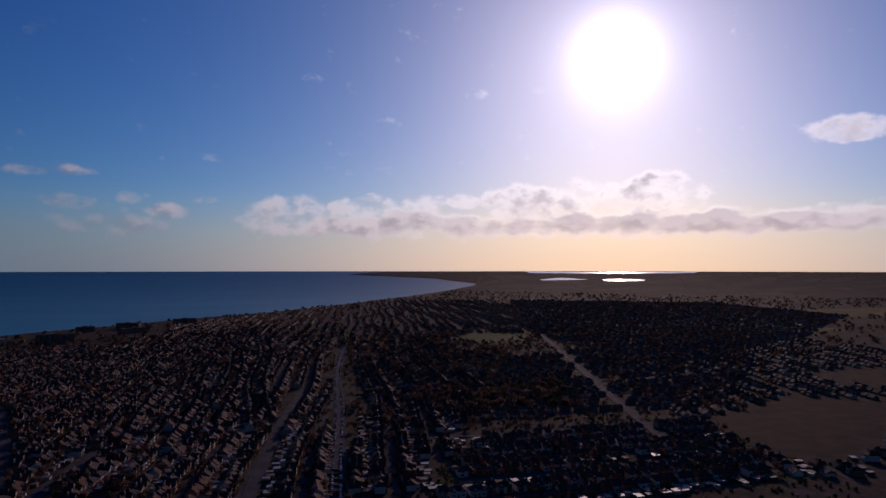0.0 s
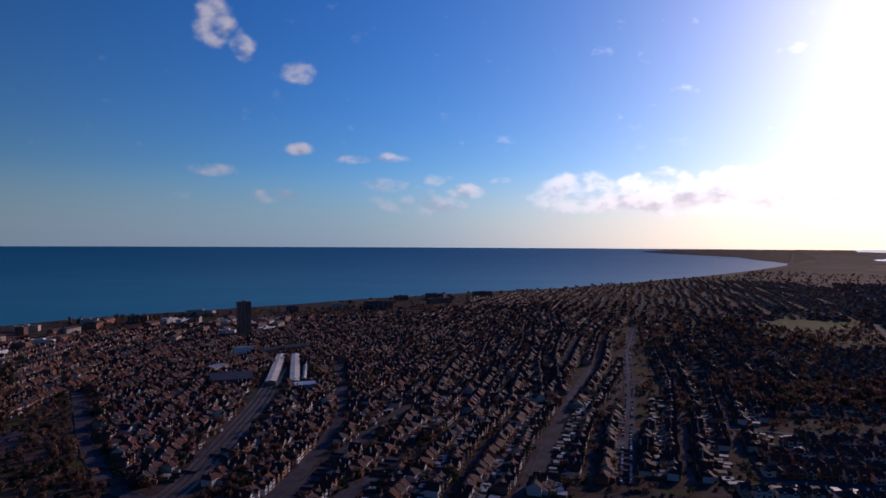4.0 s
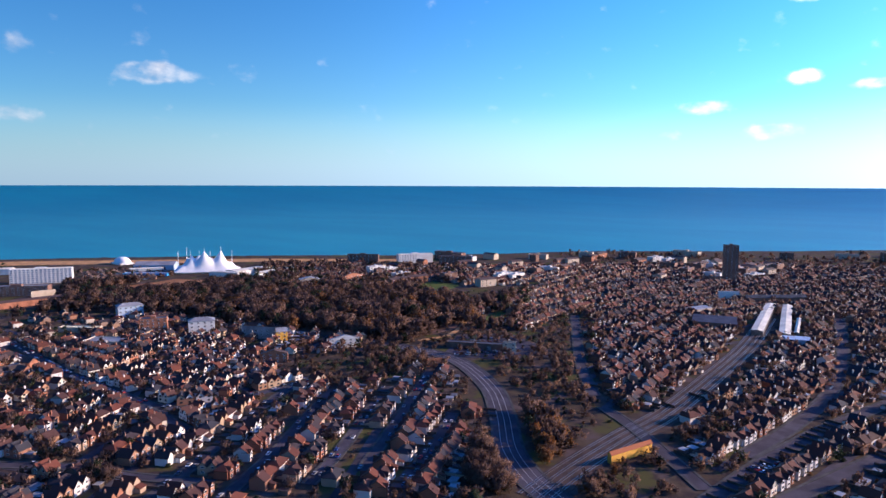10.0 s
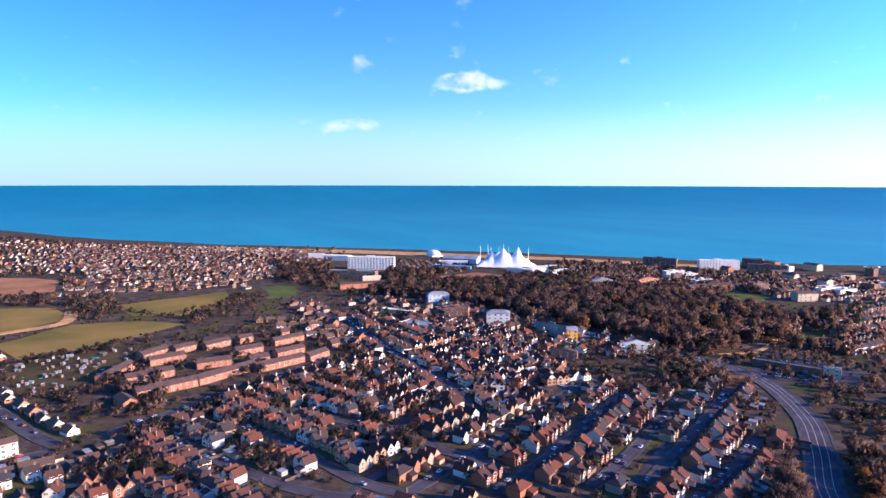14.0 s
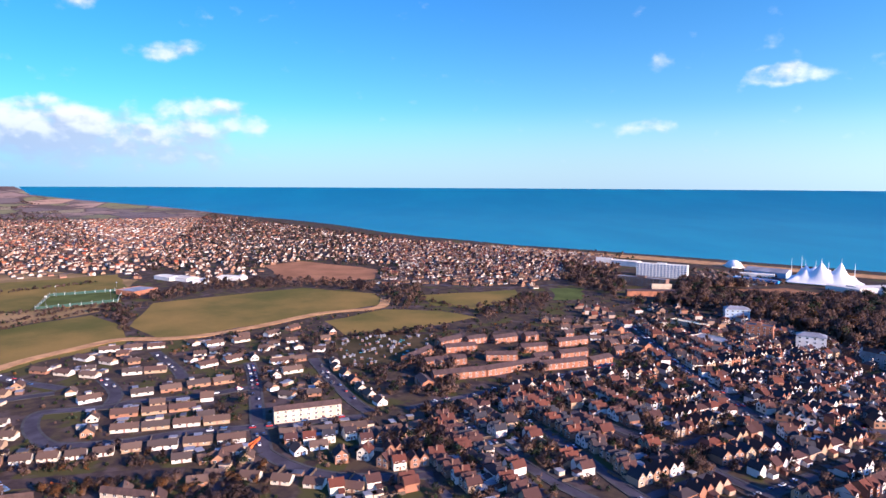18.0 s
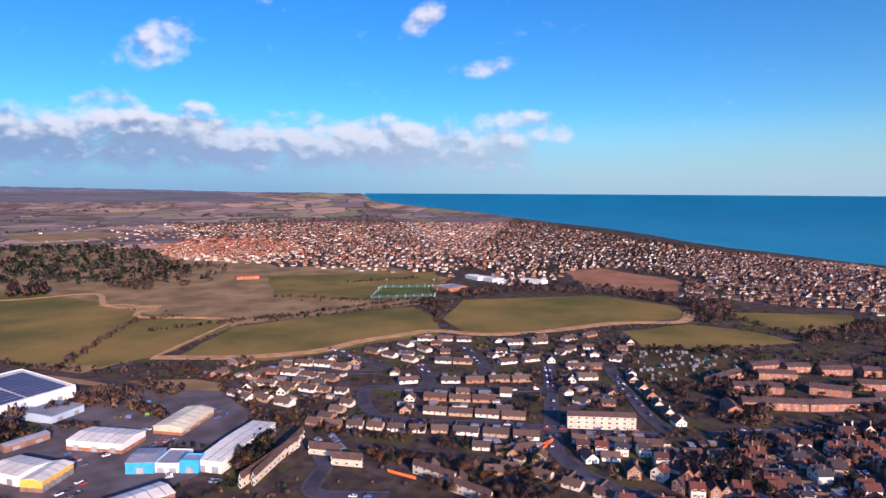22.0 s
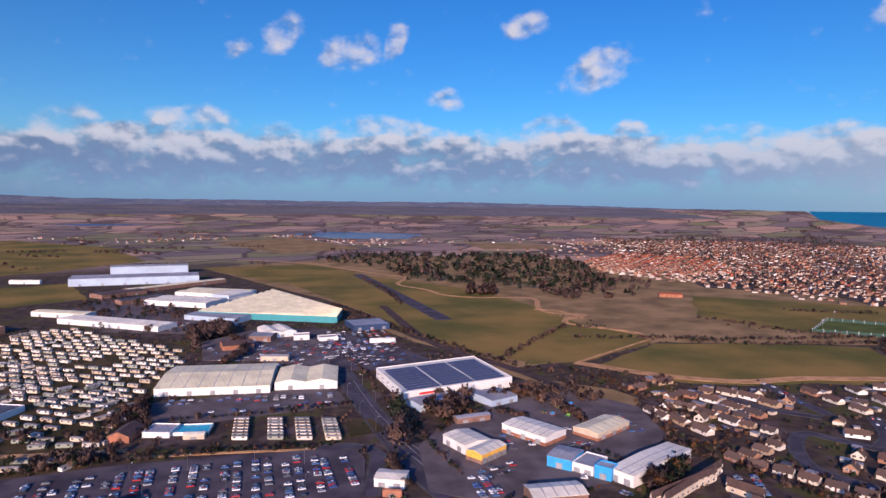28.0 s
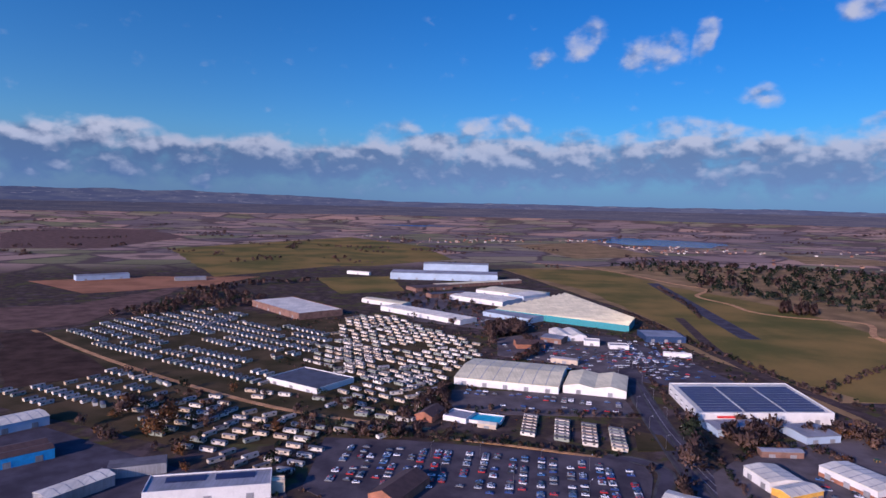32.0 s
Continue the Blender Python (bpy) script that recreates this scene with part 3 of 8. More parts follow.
M["litter"] = material("leaf_litter", (0.135, 0.082, 0.062), 0.95, var=0.3, scale=0.05, fine=0.5, spec=0.04)
M["membrane"] = material("white_tent_membrane", (0.82, 0.80, 0.74), 0.6, var=0.06, scale=0.05)
M["green_net"] = material("green_fence_mesh", (0.018, 0.060, 0.045), 0.8, var=0.2)

for k in ("twig", "leaf", "gold"):
    see_through(M[k], 0.38)

# ---- mesh kit ----
class Bag:
    """Collects boxes, roofs and sheets, and makes one mesh of them."""

    def __init__(self):
        self.v, self.f, self.s = [], [], []

    def add(self, verts, faces, slot=0):
        b = len(self.v)
        self.v.extend(verts)
        self.f.extend(tuple(i + b for i in f) for f in faces)
        self.s.extend([slot] * len(faces))
        return self

    def box(self, x0, x1, y0, y1, z0, z1, slot=0, bottom=False):
        v = [(x0, y0, z0), (x1, y0, z0), (x1, y1, z0), (x0, y1, z0), (x0, y0, z1), (x1, y0, z1), (x1, y1, z1), (x0, y1, z1)]
        f = [(0, 1, 5, 4), (1, 2, 6, 5), (2, 3, 7, 6), (3, 0, 4, 7), (4, 5, 6, 7)] + ([(3, 2, 1, 0)] if bottom else [])
        return self.add(v, f, slot)

    def gable(self, x0, x1, y0, y1, z0, h, over=0.4, thick=0.25, slot=0, ends=None, wall=0):
        """A gable roof with its ridge along x; ends closes the gables with the wall's surface."""
        ym, k = (y0 + y1) / 2, h / ((y1 - y0) / 2)
        a, b, c, d, lo = x0 - over, x1 + over, y0 - over, y1 + over, z0 - over * k
        v = [(a, c, lo), (b, c, lo), (b, ym, z0 + h), (a, ym, z0 + h), (a, d, lo), (b, d, lo)]
        v += [(x, y, z + thick) for x, y, z in v]
        f = [(6, 7, 8, 9), (9, 8, 11, 10), (0, 3, 2, 1), (3, 4, 5, 2), (0, 1, 7, 6), (5, 4, 10, 11), (0, 6, 9, 3), (3, 9, 10, 4), (1, 2, 8, 7), (2, 5, 11, 8)]
        self.add(v, f, slot)
        return self

    def gable_ends(self, x0, x1, y0, y1, z0, h, slot=0):
        ym = (y0 + y1) / 2
        return self.add([(x0, y0, z0), (x0, y1, z0), (x0, ym, z0 + h)], [(0, 2, 1)], slot).add([(x1, y0, z0), (x1, y1, z0), (x1, ym, z0 + h)], [(0, 1, 2)], slot)

    def hip(self, x0, x1, y0, y1, z0, h, over=0.4, slot=0):
        a, b, c, d = x0 - over, x1 + over, y0 - over, y1 + over
        ym, xm, half = (c + d) / 2, (a + b) / 2, max(0.3, (b - a) / 2 - (d - c) / 2 * 0.9)
        v = [(a, c, z0 - .1), (b, c, z0 - .1), (b, d, z0 - .1), (a, d, z0 - .1), (a, c, z0 + .12), (b, c, z0 + .12), (b, d, z0 + .12), (a, d, z0 + .12), (xm - half, ym, z0 + h), (xm + half, ym, z0 + h)]
        f = [(3, 2, 1, 0), (0, 1, 5, 4), (1, 2, 6, 5), (2, 3, 7, 6), (3, 0, 4, 7), (4, 5, 9, 8), (5, 6, 9), (6, 7, 8, 9), (7, 4, 8)]
        return self.add(v, f, slot)

    def turned(self):
        """The same, turned a quarter: x runs along y."""
        self.v = [(-y, x, z) for x, y, z in self.v]
        return self

    def moved(self, m):
        self.v = [tuple(m @ Vector(v)) for v in self.v]
        return self

    def join(self, other, m=None):
        b = len(self.v)
        self.v.extend(other.v if m is None else [tuple(m @ Vector(v)) for v in other.v])
        self.f.extend(tuple(i + b for i in f) for f in other.f)
        self.s.extend(other.s)
        return self

    def mesh(self, name, mats, smooth=False):
        me = bpy.data.meshes.new(name)
        me.from_pydata(self.v, [], self.f)
        for m in mats:
            me.materials.append(M[m] if isinstance(m, str) else m)
        me.polygons.foreach_set("material_index", self.s)
        if smooth:
            me.polygons.foreach_set("use_smooth", [True] * len(self.f))
        me.update()
        return me


def put(name, me, parent=None, m=None, label=""):
    """Links a mesh as one object, as a thing or as a part of one."""
    ob = new(name, me)
    if m is not None:
        ob.matrix_basis = m
    if parent is not None:
        ob.parent = parent
    if label:
        ob["label"] = label
    return ob


def thing(name, x, y, turn, label, category, group="", z=None):
    ob = new(name)
    ob.empty_display_size = 1
    ob.matrix_basis = pose(x, y, level(x, y) if z is None else z, 0, 0, turn)
    return tagged(ob, label, category, group)


def level(x, y):
    r = math.hypot(x, y)
    return 0.0 if r < 2950 else land_height(math.degrees(math.atan2(y, x)), r)


def inside(p, poly):
    x, y, hit = p[0], p[1], False
    for (x0, y0), (x1, y1) in zip(poly, poly[1:] + poly[:1]):
        if (y0 > y) != (y1 > y) and x < x0 + (y - y0) / (y1 - y0) * (x1 - x0):
            hit = not hit
    return hit


CELL = 2.5
TAKEN = set()


def take_poly(poly, grow=0):
    xs, ys = [p[0] for p in poly], [p[1] for p in poly]
    for i in range(int(min(xs) // CELL), int(max(xs) // CELL) + 1):
        for j in range(int(min(ys) // CELL), int(max(ys) // CELL) + 1):
            if inside(((i + .5) * CELL, (j + .5) * CELL), poly):
                TAKEN.add((i, j))


def take_line(pts, width):
    for (x0, y0), (x1, y1) in zip(pts, pts[1:]):
        n = max(1, int(math.hypot(x1 - x0, y1 - y0) / 3))
        w = int(width / 2 / CELL + 0.6)
        for k in range(n + 1):
            i, j = int((x0 + (x1 - x0) * k / n) // CELL), int((y0 + (y1 - y0) * k / n) // CELL)
            for a in range(-w, w + 1):
                for b in range(-w, w + 1):
                    TAKEN.add((i + a, j + b))


def spot(x, y, w, d, turn, claim=True):
    """Whether a plot of w by d metres is free; claims it."""
    c, s = math.cos(radians(turn)), math.sin(radians(turn))
    cells = set()
    for u in np.arange(-w / 2, w / 2 + 0.1, 2.0):
        for v in np.arange(-d / 2, d / 2 + 0.1, 2.0):
            cells.add((int((x + c * u - s * v) // CELL), int((y + s * u + c * v) // CELL)))
    if len(cells & TAKEN) > len(cells) * 0.28:
        return False
    if claim:
        TAKEN.update(cells)
    return True


LAID = []


def sheet(name, poly, mat, z, label, category, take=True, wob=0.0):
    """A flat piece of ground with a slightly uneven outline."""
    poly = tuple(poly)
    LAID.append(name)
    z += 0.007 * (len(LAID) % 30)
    if take:
        take_poly(poly)
    pts = []
    for (x0, y0), (x1, y1) in zip(poly, poly[1:] + poly[:1]):
        n = max(1, int(math.hypot(x1 - x0, y1 - y0) / 25)) if wob else 1
        for k in range(n):
            x, y = x0 + (x1 - x0) * k / n, y0 + (y1 - y0) * k / n
            pts.append((x + wob * noise.noise((x * .02, y * .02, 1)), y + wob * noise.noise((x * .02, y * .02, 7))))
    bm = bmesh.new()
    top = bm.faces.new([bm.verts.new((x, y, level(x, y) + z)) for x, y in pts])
    if top.normal.z < 0 or sum((x1 - x0) * (y1 + y0) for (x0, y0), (x1, y1) in zip(pts, pts[1:] + pts[:1])) > 0:
        top.normal_flip()
    low = bmesh.ops.extrude_face_region(bm, geom=[top])
    bmesh.ops.translate(bm, verts=[v for v in low["geom"] if isinstance(v, bmesh.types.BMVert)], vec=(0, 0, -0.3))
    bmesh.ops.recalc_face_normals(bm, faces=bm.faces)
    bmesh.ops.triangulate(bm, faces=bm.faces)
    me = bpy.data.meshes.new(name)
    bm.to_mesh(me)
    bm.free()
    me.materials.append(M[mat])
    return tagged(new(name, me), label, category, kind="structure")


def curve(pts, n=6):
    """A smooth line through the points."""
    p = [Vector(q).to_3d() for q in pts]
    p = [2 * p[0] - p[1]] + p + [2 * p[-1] - p[-2]]
    out = []
    for i in range(1, len(p) - 2):
        for k in range(n):
            t = k / n
            out.append(0.5 * (2 * p[i] + (p[i + 1] - p[i - 1]) * t + (2 * p[i - 1] - 5 * p[i] + 4 * p[i + 1] - p[i + 2]) * t * t + (3 * p[i] - p[i - 1] - 3 * p[i + 1] + p[i + 2]) * t ** 3))
    return [(v.x, v.y) for v in out + [p[-2]]]


def ribbon(bag, pts, width, z, slot=0, thick=0.25, off=0.0):
    n = len(pts)
    v = []
    for i, (x, y) in enumerate(pts):
        a, b = pts[max(0, i - 1)], pts[min(n - 1, i + 1)]
        dx, dy = b[0] - a[0], b[1] - a[1]
        k = math.hypot(dx, dy) or 1
        nx, ny = -dy / k, dx / k
        h = level(x, y) + z
        for o, dz in ((off + width / 2, -thick), (off + width / 2, 0), (off - width / 2, 0), (off - width / 2, -thick)):
            v.append((x + nx * o, y + ny * o, h + dz))
    f = []
    for i in range(n - 1):
        for k in range(3):
            f.append((4 * i + k, 4 * i + k + 1, 4 * i + 4 + k + 1, 4 * i + 4 + k))
    bag.add(v, [tuple(reversed(q)) for q in f], slot)


def road(pts, width, mat="asphalt", z=0.16, label="worn grey asphalt road between the houses", name="road", lines=False, smooth=True):
    pts = curve(pts) if smooth and len(pts) > 2 else list(pts)
    LAID.append(name)
    z += 0.006 * (len(LAID) % 40)
    take_line(pts, width + 3)
    b = Bag()
    ribbon(b, pts, width, z)
    mats = [mat]
    if mat == "asphalt":
        mats += ["kerb", "line"]
        for o in (width / 2 + 0.8, -width / 2 - 0.8):
            ribbon(b, pts, 1.6, z + 0.12, 1, off=o)
        if lines:
            for o in (-3.8, 0.0, 3.8):
                ribbon(b, pts, 0.22, z + 0.03, 2, 0.02, o)
    return tagged(put(name, b.mesh(name, mats)), label, "road", kind="structure")


def rect(corners, deep=None):
    """Middle, turn, length and depth of an oblong given by its front corners and a point at the back."""
    (x0, y0), (x1, y1), (x2, y2) = corners[:3]
    dx, dy = x1 - x0, y1 - y0
    w = math.hypot(dx, dy)
    dx, dy = dx / w, dy / w
    d = -(x2 - x0) * dy + (y2 - y0) * dx
    if deep and abs(d) > deep:
        d = math.copysign(deep, d)
    return x0 + dx * w / 2 - dy * d / 2, y0 + dy * w / 2 + dx * d / 2, math.degrees(math.atan2(dy, dx)), w, abs(d)

# ---- fields, water and yards ----
def field(poly, mat, label, z=0.06, name="field", category="field", wob=7.0):
    return sheet(name, poly, mat, z, label, category, wob=wob)


sheet("rough_grass", ((350, 482), (420, 475), (560, 500), (760, 380), (1010, 440), (1120, 640), (1010, 800), (1230, 1120), (1120, 1560), (700, 1690), (256, 1529), (345, 900)), "marsh", 0.01, "rough winter grass round the old airfield", "grass", take=False, wob=6)
field(((256, 1529), (514, 1518), (531, 1217), (570, 1094), (611, 941), (592, 747), (561, 659), (558, 520), (423, 471), (371, 519), (352, 608), (345, 722), (349, 839), (347, 1152), (297, 1325)), "pasture", "wide winter grass of the old airfield")
field(((343, 730), (340, 668), (341, 605), (355, 543), (377, 488), (418, 480), (478, 494), (543, 516), (568, 540), (559, 584), (469, 606), (418, 689)), "pasture", "winter grass beside the railway hedge", 0.09)
field(((327, 763), (330, 649), (342, 563), (356, 489), (351, 438), (381, 389), (382, 363), (342, 325), (344, 395), (332, 456), (331, 545), (319, 679)), "marsh", "pale dead grass along the railway", 0.03, "verge", "grass")
field(((533, 1576), (704, 1692), (878, 1619), (1112, 1564), (1133, 1315), (980, 1045), (730, 845), (682, 907), (640, 987), (567, 1136), (608, 1303)), "marsh", "rough grass between the trees of the copse", 0.04)
field(((481, 625), (556, 643), (534, 587), (564, 528), (551, 504), (421, 471), (371, 484)), "pasture", "grass meadow beside the sandy bank", 0.10)
field(((548, 497), (633, 452), (744, 379), (687, 317), (607, 277), (551, 318), (488, 344), (449, 372), (430, 455)), "pasture", "green pasture under the sandy river bank", 0.08)
field(((570, 737), (609, 703), (694, 644), (718, 512), (774, 394), (630, 450), (574, 518), (581, 621), (594, 712)), "marsh", "pale rough grass between dark hedges")
field(((717, 794), (804, 799), (868, 714), (735, 596), (687, 665), (669, 742)), "marsh", "pale rough grass on the low rise", 0.10)
field(((895, 736), (1076, 502), (939, 423), (825, 385), (757, 469), (737, 593)), "pasture", "mown green playing field")
field(((817, 339), (937, 176), (889, 67), (810, 51), (736, 118), (694, 174), (622, 252), (683, 308)), "pasture", "green meadow inside the bend of the bank")
field(((709, 110), (775, 45), (763, -17), (730, -61), (659, 22), (643, 80)), "pasture", "dark green meadow beside the gardens")
field(((875, 5), (923, -130), (850, -128), (779, -62), (802, -11)), "pasture", "green meadow behind a hedge")
field(((932, -181), (938, -234), (843, -208), (837, -169)), "lawn", "small green field beside the holiday park")
field(((1190, 290), (1266, 238), (1136, 73), (1025, 78), (992, 169), (1013, 217)), "plough", "bare reddish ploughed field", category="ploughed field")
field(((833, -359), (772, -389), (762, -508), (679, -604), (585, -669), (464, -650), (395, -560), (400, -490), (409, -455), (479, -427), (576, -399), (686, -376), (776, -342)), "litter", "brown leaf litter under the park trees", 0.05, "woodland_floor", "ground")
field(((922, -416), (937, -535), (884, -557), (823, -509), (853, -411)), "plough", "bare reddish earth bank beside the wood", category="bare ground")
field(((601, -703), (619, -766), (565, -759), (545, -709)), "lawn", "small lawn within the bare park trees")
field(((416, -584), (409, -636), (377, -612), (390, -560)), "lawn", "small green at the edge of the park")
field(((-624, -1169), (-747, -1296), (-856, -1240), (-794, -1139), (-687, -1103)), "lawn", "bright green sports ground among houses")
field(((-1451, -1140), (-1653, -1131), (-1580, -937), (-1419, -917)), "pasture", "green field beyond the western houses")
field(((-2162, -1436), (-2589, -1393), (-2141, -1152), (-1960, -1195)), "pasture", "green field beyond the western houses")
field(((-523, -454), (-720, -494), (-778, -420), (-569, -308), (-480, -307), (-487, -370)), "scrub", "brown winter playing field ringed by houses", 0.08)
field(((-896, -588), (-1050, -567), (-857, -463), (-841, -514)), "scrub", "brown winter field behind houses")
field(((-426, 739), (-385, 740), (-270, 612), (-243, 572), (-281, 529), (-302, 521)), "scrub", "reddish brown rough ground beside caravans")
field(((-523, 908), (-442, 937), (-359, 1165), (-352, 1058), (-367, 791), (-435, 755)), "litter", "brown rough field behind the caravan park")
field(((-151, 1299), (-7, 1335), (24, 1120), (-88, 1077)), "pasture", "mown green beside the warehouse")
field(((-640, 1196), (-480, 1284), (-262, 1308), (-312, 1169), (-478, 1049)), "plough", "stripped orange earth of a building site", category="bare ground")
field(((-1606, 2803), (-1232, 3376), (-814, 2642), (-855, 1987), (-1108, 1931)), "litter", "far brown field beyond the warehouses")
field(((-674, 2027), (-187, 2842), (159, 2210), (-129, 1562), (-347, 1299)), "pasture", "long green field beyond the warehouses")
field(((-172, 2187), (111, 2216), (163, 1771), (-66, 1547), (-122, 1539)), "pasture", "far green field behind the railway")
field(((1302, 2128), (1529, 1968), (1465, 1730), (1179, 1787)), "marsh", "pale field beyond the copse")
field(((450, 2448), (824, 2727), (825, 1985), (527, 1853)), "marsh", "pale reed marsh beside the pools")
for p in (((858, 2970), (1117, 3124), (1486, 2856), (1398, 2631), (987, 2622)), ((868, 2969), (1067, 3165), (1483, 2849), (1228, 2445), (941, 2581)), ((-131, 3770), (136, 3674), (353, 3782), (93, 3912))):
    sheet("water", p, "pond", 0.12, "dark blue flooded gravel pit", "lake", wob=12)
for p in (((-2709, -3784), (-2985, -3539), (-2866, -3387), (-2583, -3513)), ((-2939, -3370), (-3170, -3172), (-3044, -3070), (-2886, -3203)), ((-2793, -4008), (-3684, -3208), (-3622, -3178), (-2760, -3924))):
    sheet("water", p, "pond", 0.25, "glittering harbour water under the sun", "lake", wob=12)

sheet("headland", ((-2139, -3588), (-2075, -3823), (-2037, -3994), (-1809, -4247), (-1586, -4441), (-1755, -4477), (-2008, -4419), (-2509, -4176), (-2401, -3758)), "scrub", 0.8, "low dark headland across the bay", "headland", wob=10)

# ---- roads, paths and the railway ----
MAIN = ((211, 756), (218, 617), (202, 519), (184, 424), (178, 358), (176, 320))
road(MAIN, 15, label="main road between the retail sheds", lines=True)
road(((211, 561), (189, 469), (173, 378), (164, 313), (163, 280)), 8, z=0.20, label="service lane beside the main road")
road(((128, 377), (148, 369), (156, 352), (146, 330), (130, 300)), 7, z=0.18, label="curved entrance road of the car park")
ESTATE_ROADS = (
    ((271, 151), (259, 187), (289, 201), (313, 226)),
    ((412, 38), (395, 102), (385, 146), (372, 174), (367, 204), (372, 220), (394, 240), (419, 250), (426, 235), (433, 211), (444, 196), (452, 165), (476, 123)),
    ((495, 245), (462, 220), (433, 211)),
    ((577, 239), (523, 200), (496, 185)),
    ((356, 89), (398, 103), (434, 113), (497, 131), (541, 146)),
    ((356, 89), (340, 73), (327, 52), (323, 30), (326, -5)),
    ((554, 95), (524, 84), (449, 52), (420, 36)),
    ((512, 348), (488, 301), (472, 263)),
    ((445, 325), (444, 297), (462, 263)),
)
for p in ESTATE_ROADS:
    road(p, 7.0, label="grey asphalt estate road between bungalows")
ROADS = (
    ((425, 12), (458, -41), (491, -94), (536, -163)),
    ((402, -23), (340, -53), (304, -75), (282, -98)),
    ((402, -64), (362, -83), (300, -104), (273, -123)),
    ((418, -97), (360, -139), (318, -157), (289, -175)),
    ((689, -224), (556, -214), (430, -211), (356, -207)),
    ((790, -198), (606, -209), (477, -214), (399, -222), (382, -268), (377, -322)),
    ((276, -115), (302, -169), (331, -220), (362, -272), (379, -314)),
    ((260, -159), (286, -213), (316, -263), (346, -316)),
    ((234, -232), (268, -297), (319, -392)),
    ((244, -205), (265, -248), (297, -303), (321, -345)),
    ((207, -230), (224, -277), (249, -331)),
)
for p in ROADS:
    road(p, 5.5)
road(((396, -439), (329, -436), (264, -394), (223, -349), (190, -305), (162, -280), (138, -266)), 15, label="curving dual carriageway beside bare trees", lines=True)
road(((392, -466), (386, -510), (419, -586)), 5, "sand", 0.2, "pale footpath along the park edge", "path")
road(((93, -836), (70, -664), (62, -545), (69, -451), (83, -376)), 8)
road(((177, -402), (143, -376), (87, -322)), 7)
road(((83, -310), (70, -385), (44, -482), (-1, -607)), 8)
road(((56, -329), (25, -416), (-2, -489)), 8)
road(((331, -666), (240, -496), (192, -420)), 7)
road(((-135, -403), (-169, -502), (-224, -660), (-308, -915), (-407, -1170)), 8, label="long straight street under the low sun")
road(((-80, -417), (-154, -625), (-225, -795)), 7)
road(((-244, -527), (-341, -494), (-524, -457)), 7)
road(((-226, -404), (-310, -385), (-420, -367)), 7)
road(((-320, -733), (-491, -656), (-762, -664)), 7)
road(((-890, -1222), (-720, -922), (-532, -592), (-437, -416)), 8, label="road among western rooftops")
road(((414, 470), (439, 416), (459, 386), (498, 350), (548, 335), (590, 312), (622, 290), (626, 245), (643, 211), (682, 172), (750, 118), (785, 56), (859, 50)), 13, "sand", 0.35, "sandy flood bank winding past the gardens", "path")
road(((421, 471), (478, 489), (554, 512)), 4, "sand", 0.3, "sandy footpath over the meadow", "path")
road(((559, 516), (578, 553), (548, 601), (547, 642), (568, 657), (585, 650), (594, 712), (572, 740)), 3.5, "sand", 0.3, "sandy footpath over the meadow", "path")
road(((572, 544), (563, 588), (543, 631), (563, 658), (606, 672), (576, 702), (586, 748), (638, 833), (561, 878), (530, 926), (534, 995), (523, 1086), (587, 1179), (558, 1278), (523, 1458), (450, 1637), (364, 1690)), 8, "sand", 0.3, "sandy flood bank winding past the copse", "path")
road(((519, 1270), (417, 725)), 20, "asphalt", 0.14, "worn dark airstrip in the grass", "runway", smooth=False)
road(((-400, 756), (-255, 613), (-127, 505), (-52, 457), (26, 427)), 5, "sand", 0.2, "earth track through the caravan park", "path")
road(((24, 414), (77, 395), (126, 375)), 3, "sand", 0.3, "pale hedge-side path over the car park", "path")
RAIL = ((156, -791), (142, -638), (139, -508), (139, -415), (145, -363), (149, -303), (149, -262))
road(RAIL, 21, "ballast", 0.12, "rusty brown railway ballast towards the station", "railway")
road(((393, 867), (337, 623), (347, 484), (347, 420), (324, 328), (315, 240), (327, 158), (332, 125)), 12, "ballast", 0.10, "railway line behind the retail park", "railway")
tracks = Bag()
for o in (-9, -7.5, -4, -2.5, 1, 2.5, 6, 7.5):
    ribbon(tracks, curve(RAIL), 0.25, 0.40, 0, 0.28, o)
tagged(put("rails", tracks.mesh("rails", ["steel"])), "worn steel rails on brown ballast", "rails", kind="structure")
sheet("car_park", ((-42, 412), (11, 406), (82, 388), (139, 370), (149, 358), (146, 345), (128, 305), (100, 280), (-10, 300), (-46, 338), (-44, 372)), "car_park", 0.2, "grey asphalt car park with white bays", "car park")
sheet("car_park", ((145, 616), (218, 757), (262, 725), (294, 595), (301, 519), (232, 528), (202, 555)), "car_park", 0.18, "asphalt car park of the retail sheds", "car park")
sheet("yard", ((183, 350), (229, 387), (279, 405), (345, 404), (365, 344), (336, 291), (258, 254), (186, 258), (159, 291)), "paving", 0.15, "asphalt yard of the trade units", "car park")
sheet("yard", ((118, 722), (221, 792), (230, 617), (200, 564), (145, 616), (105, 639)), "paving", 0.17, "asphalt forecourt between retail sheds", "car park")
sheet("yard", ((-20, 990), (60, 1150), (157, 871), (120, 770), (30, 830)), "paving", 0.14, "grey works yard between factory sheds", "yard", take=False)
sheet("yard", ((49, 520), (184, 504), (177, 448), (84, 456), (41, 476)), "paving", 0.14, "concrete storage yard behind the long shed", "yard")
sheet("yard", ((-244, 415), (-232, 440), (-160, 392), (-118, 366), (-60, 352), (-50, 322), (-75, 299), (-177, 303)), "asphalt", 0.15, "asphalt yard of the works", "yard", take=False)
sheet("car_park", ((343, -438), (376, -516), (333, -542), (278, -511), (289, -461)), "asphalt", 0.16, "car park of the brown brick store", "car park", take=False)
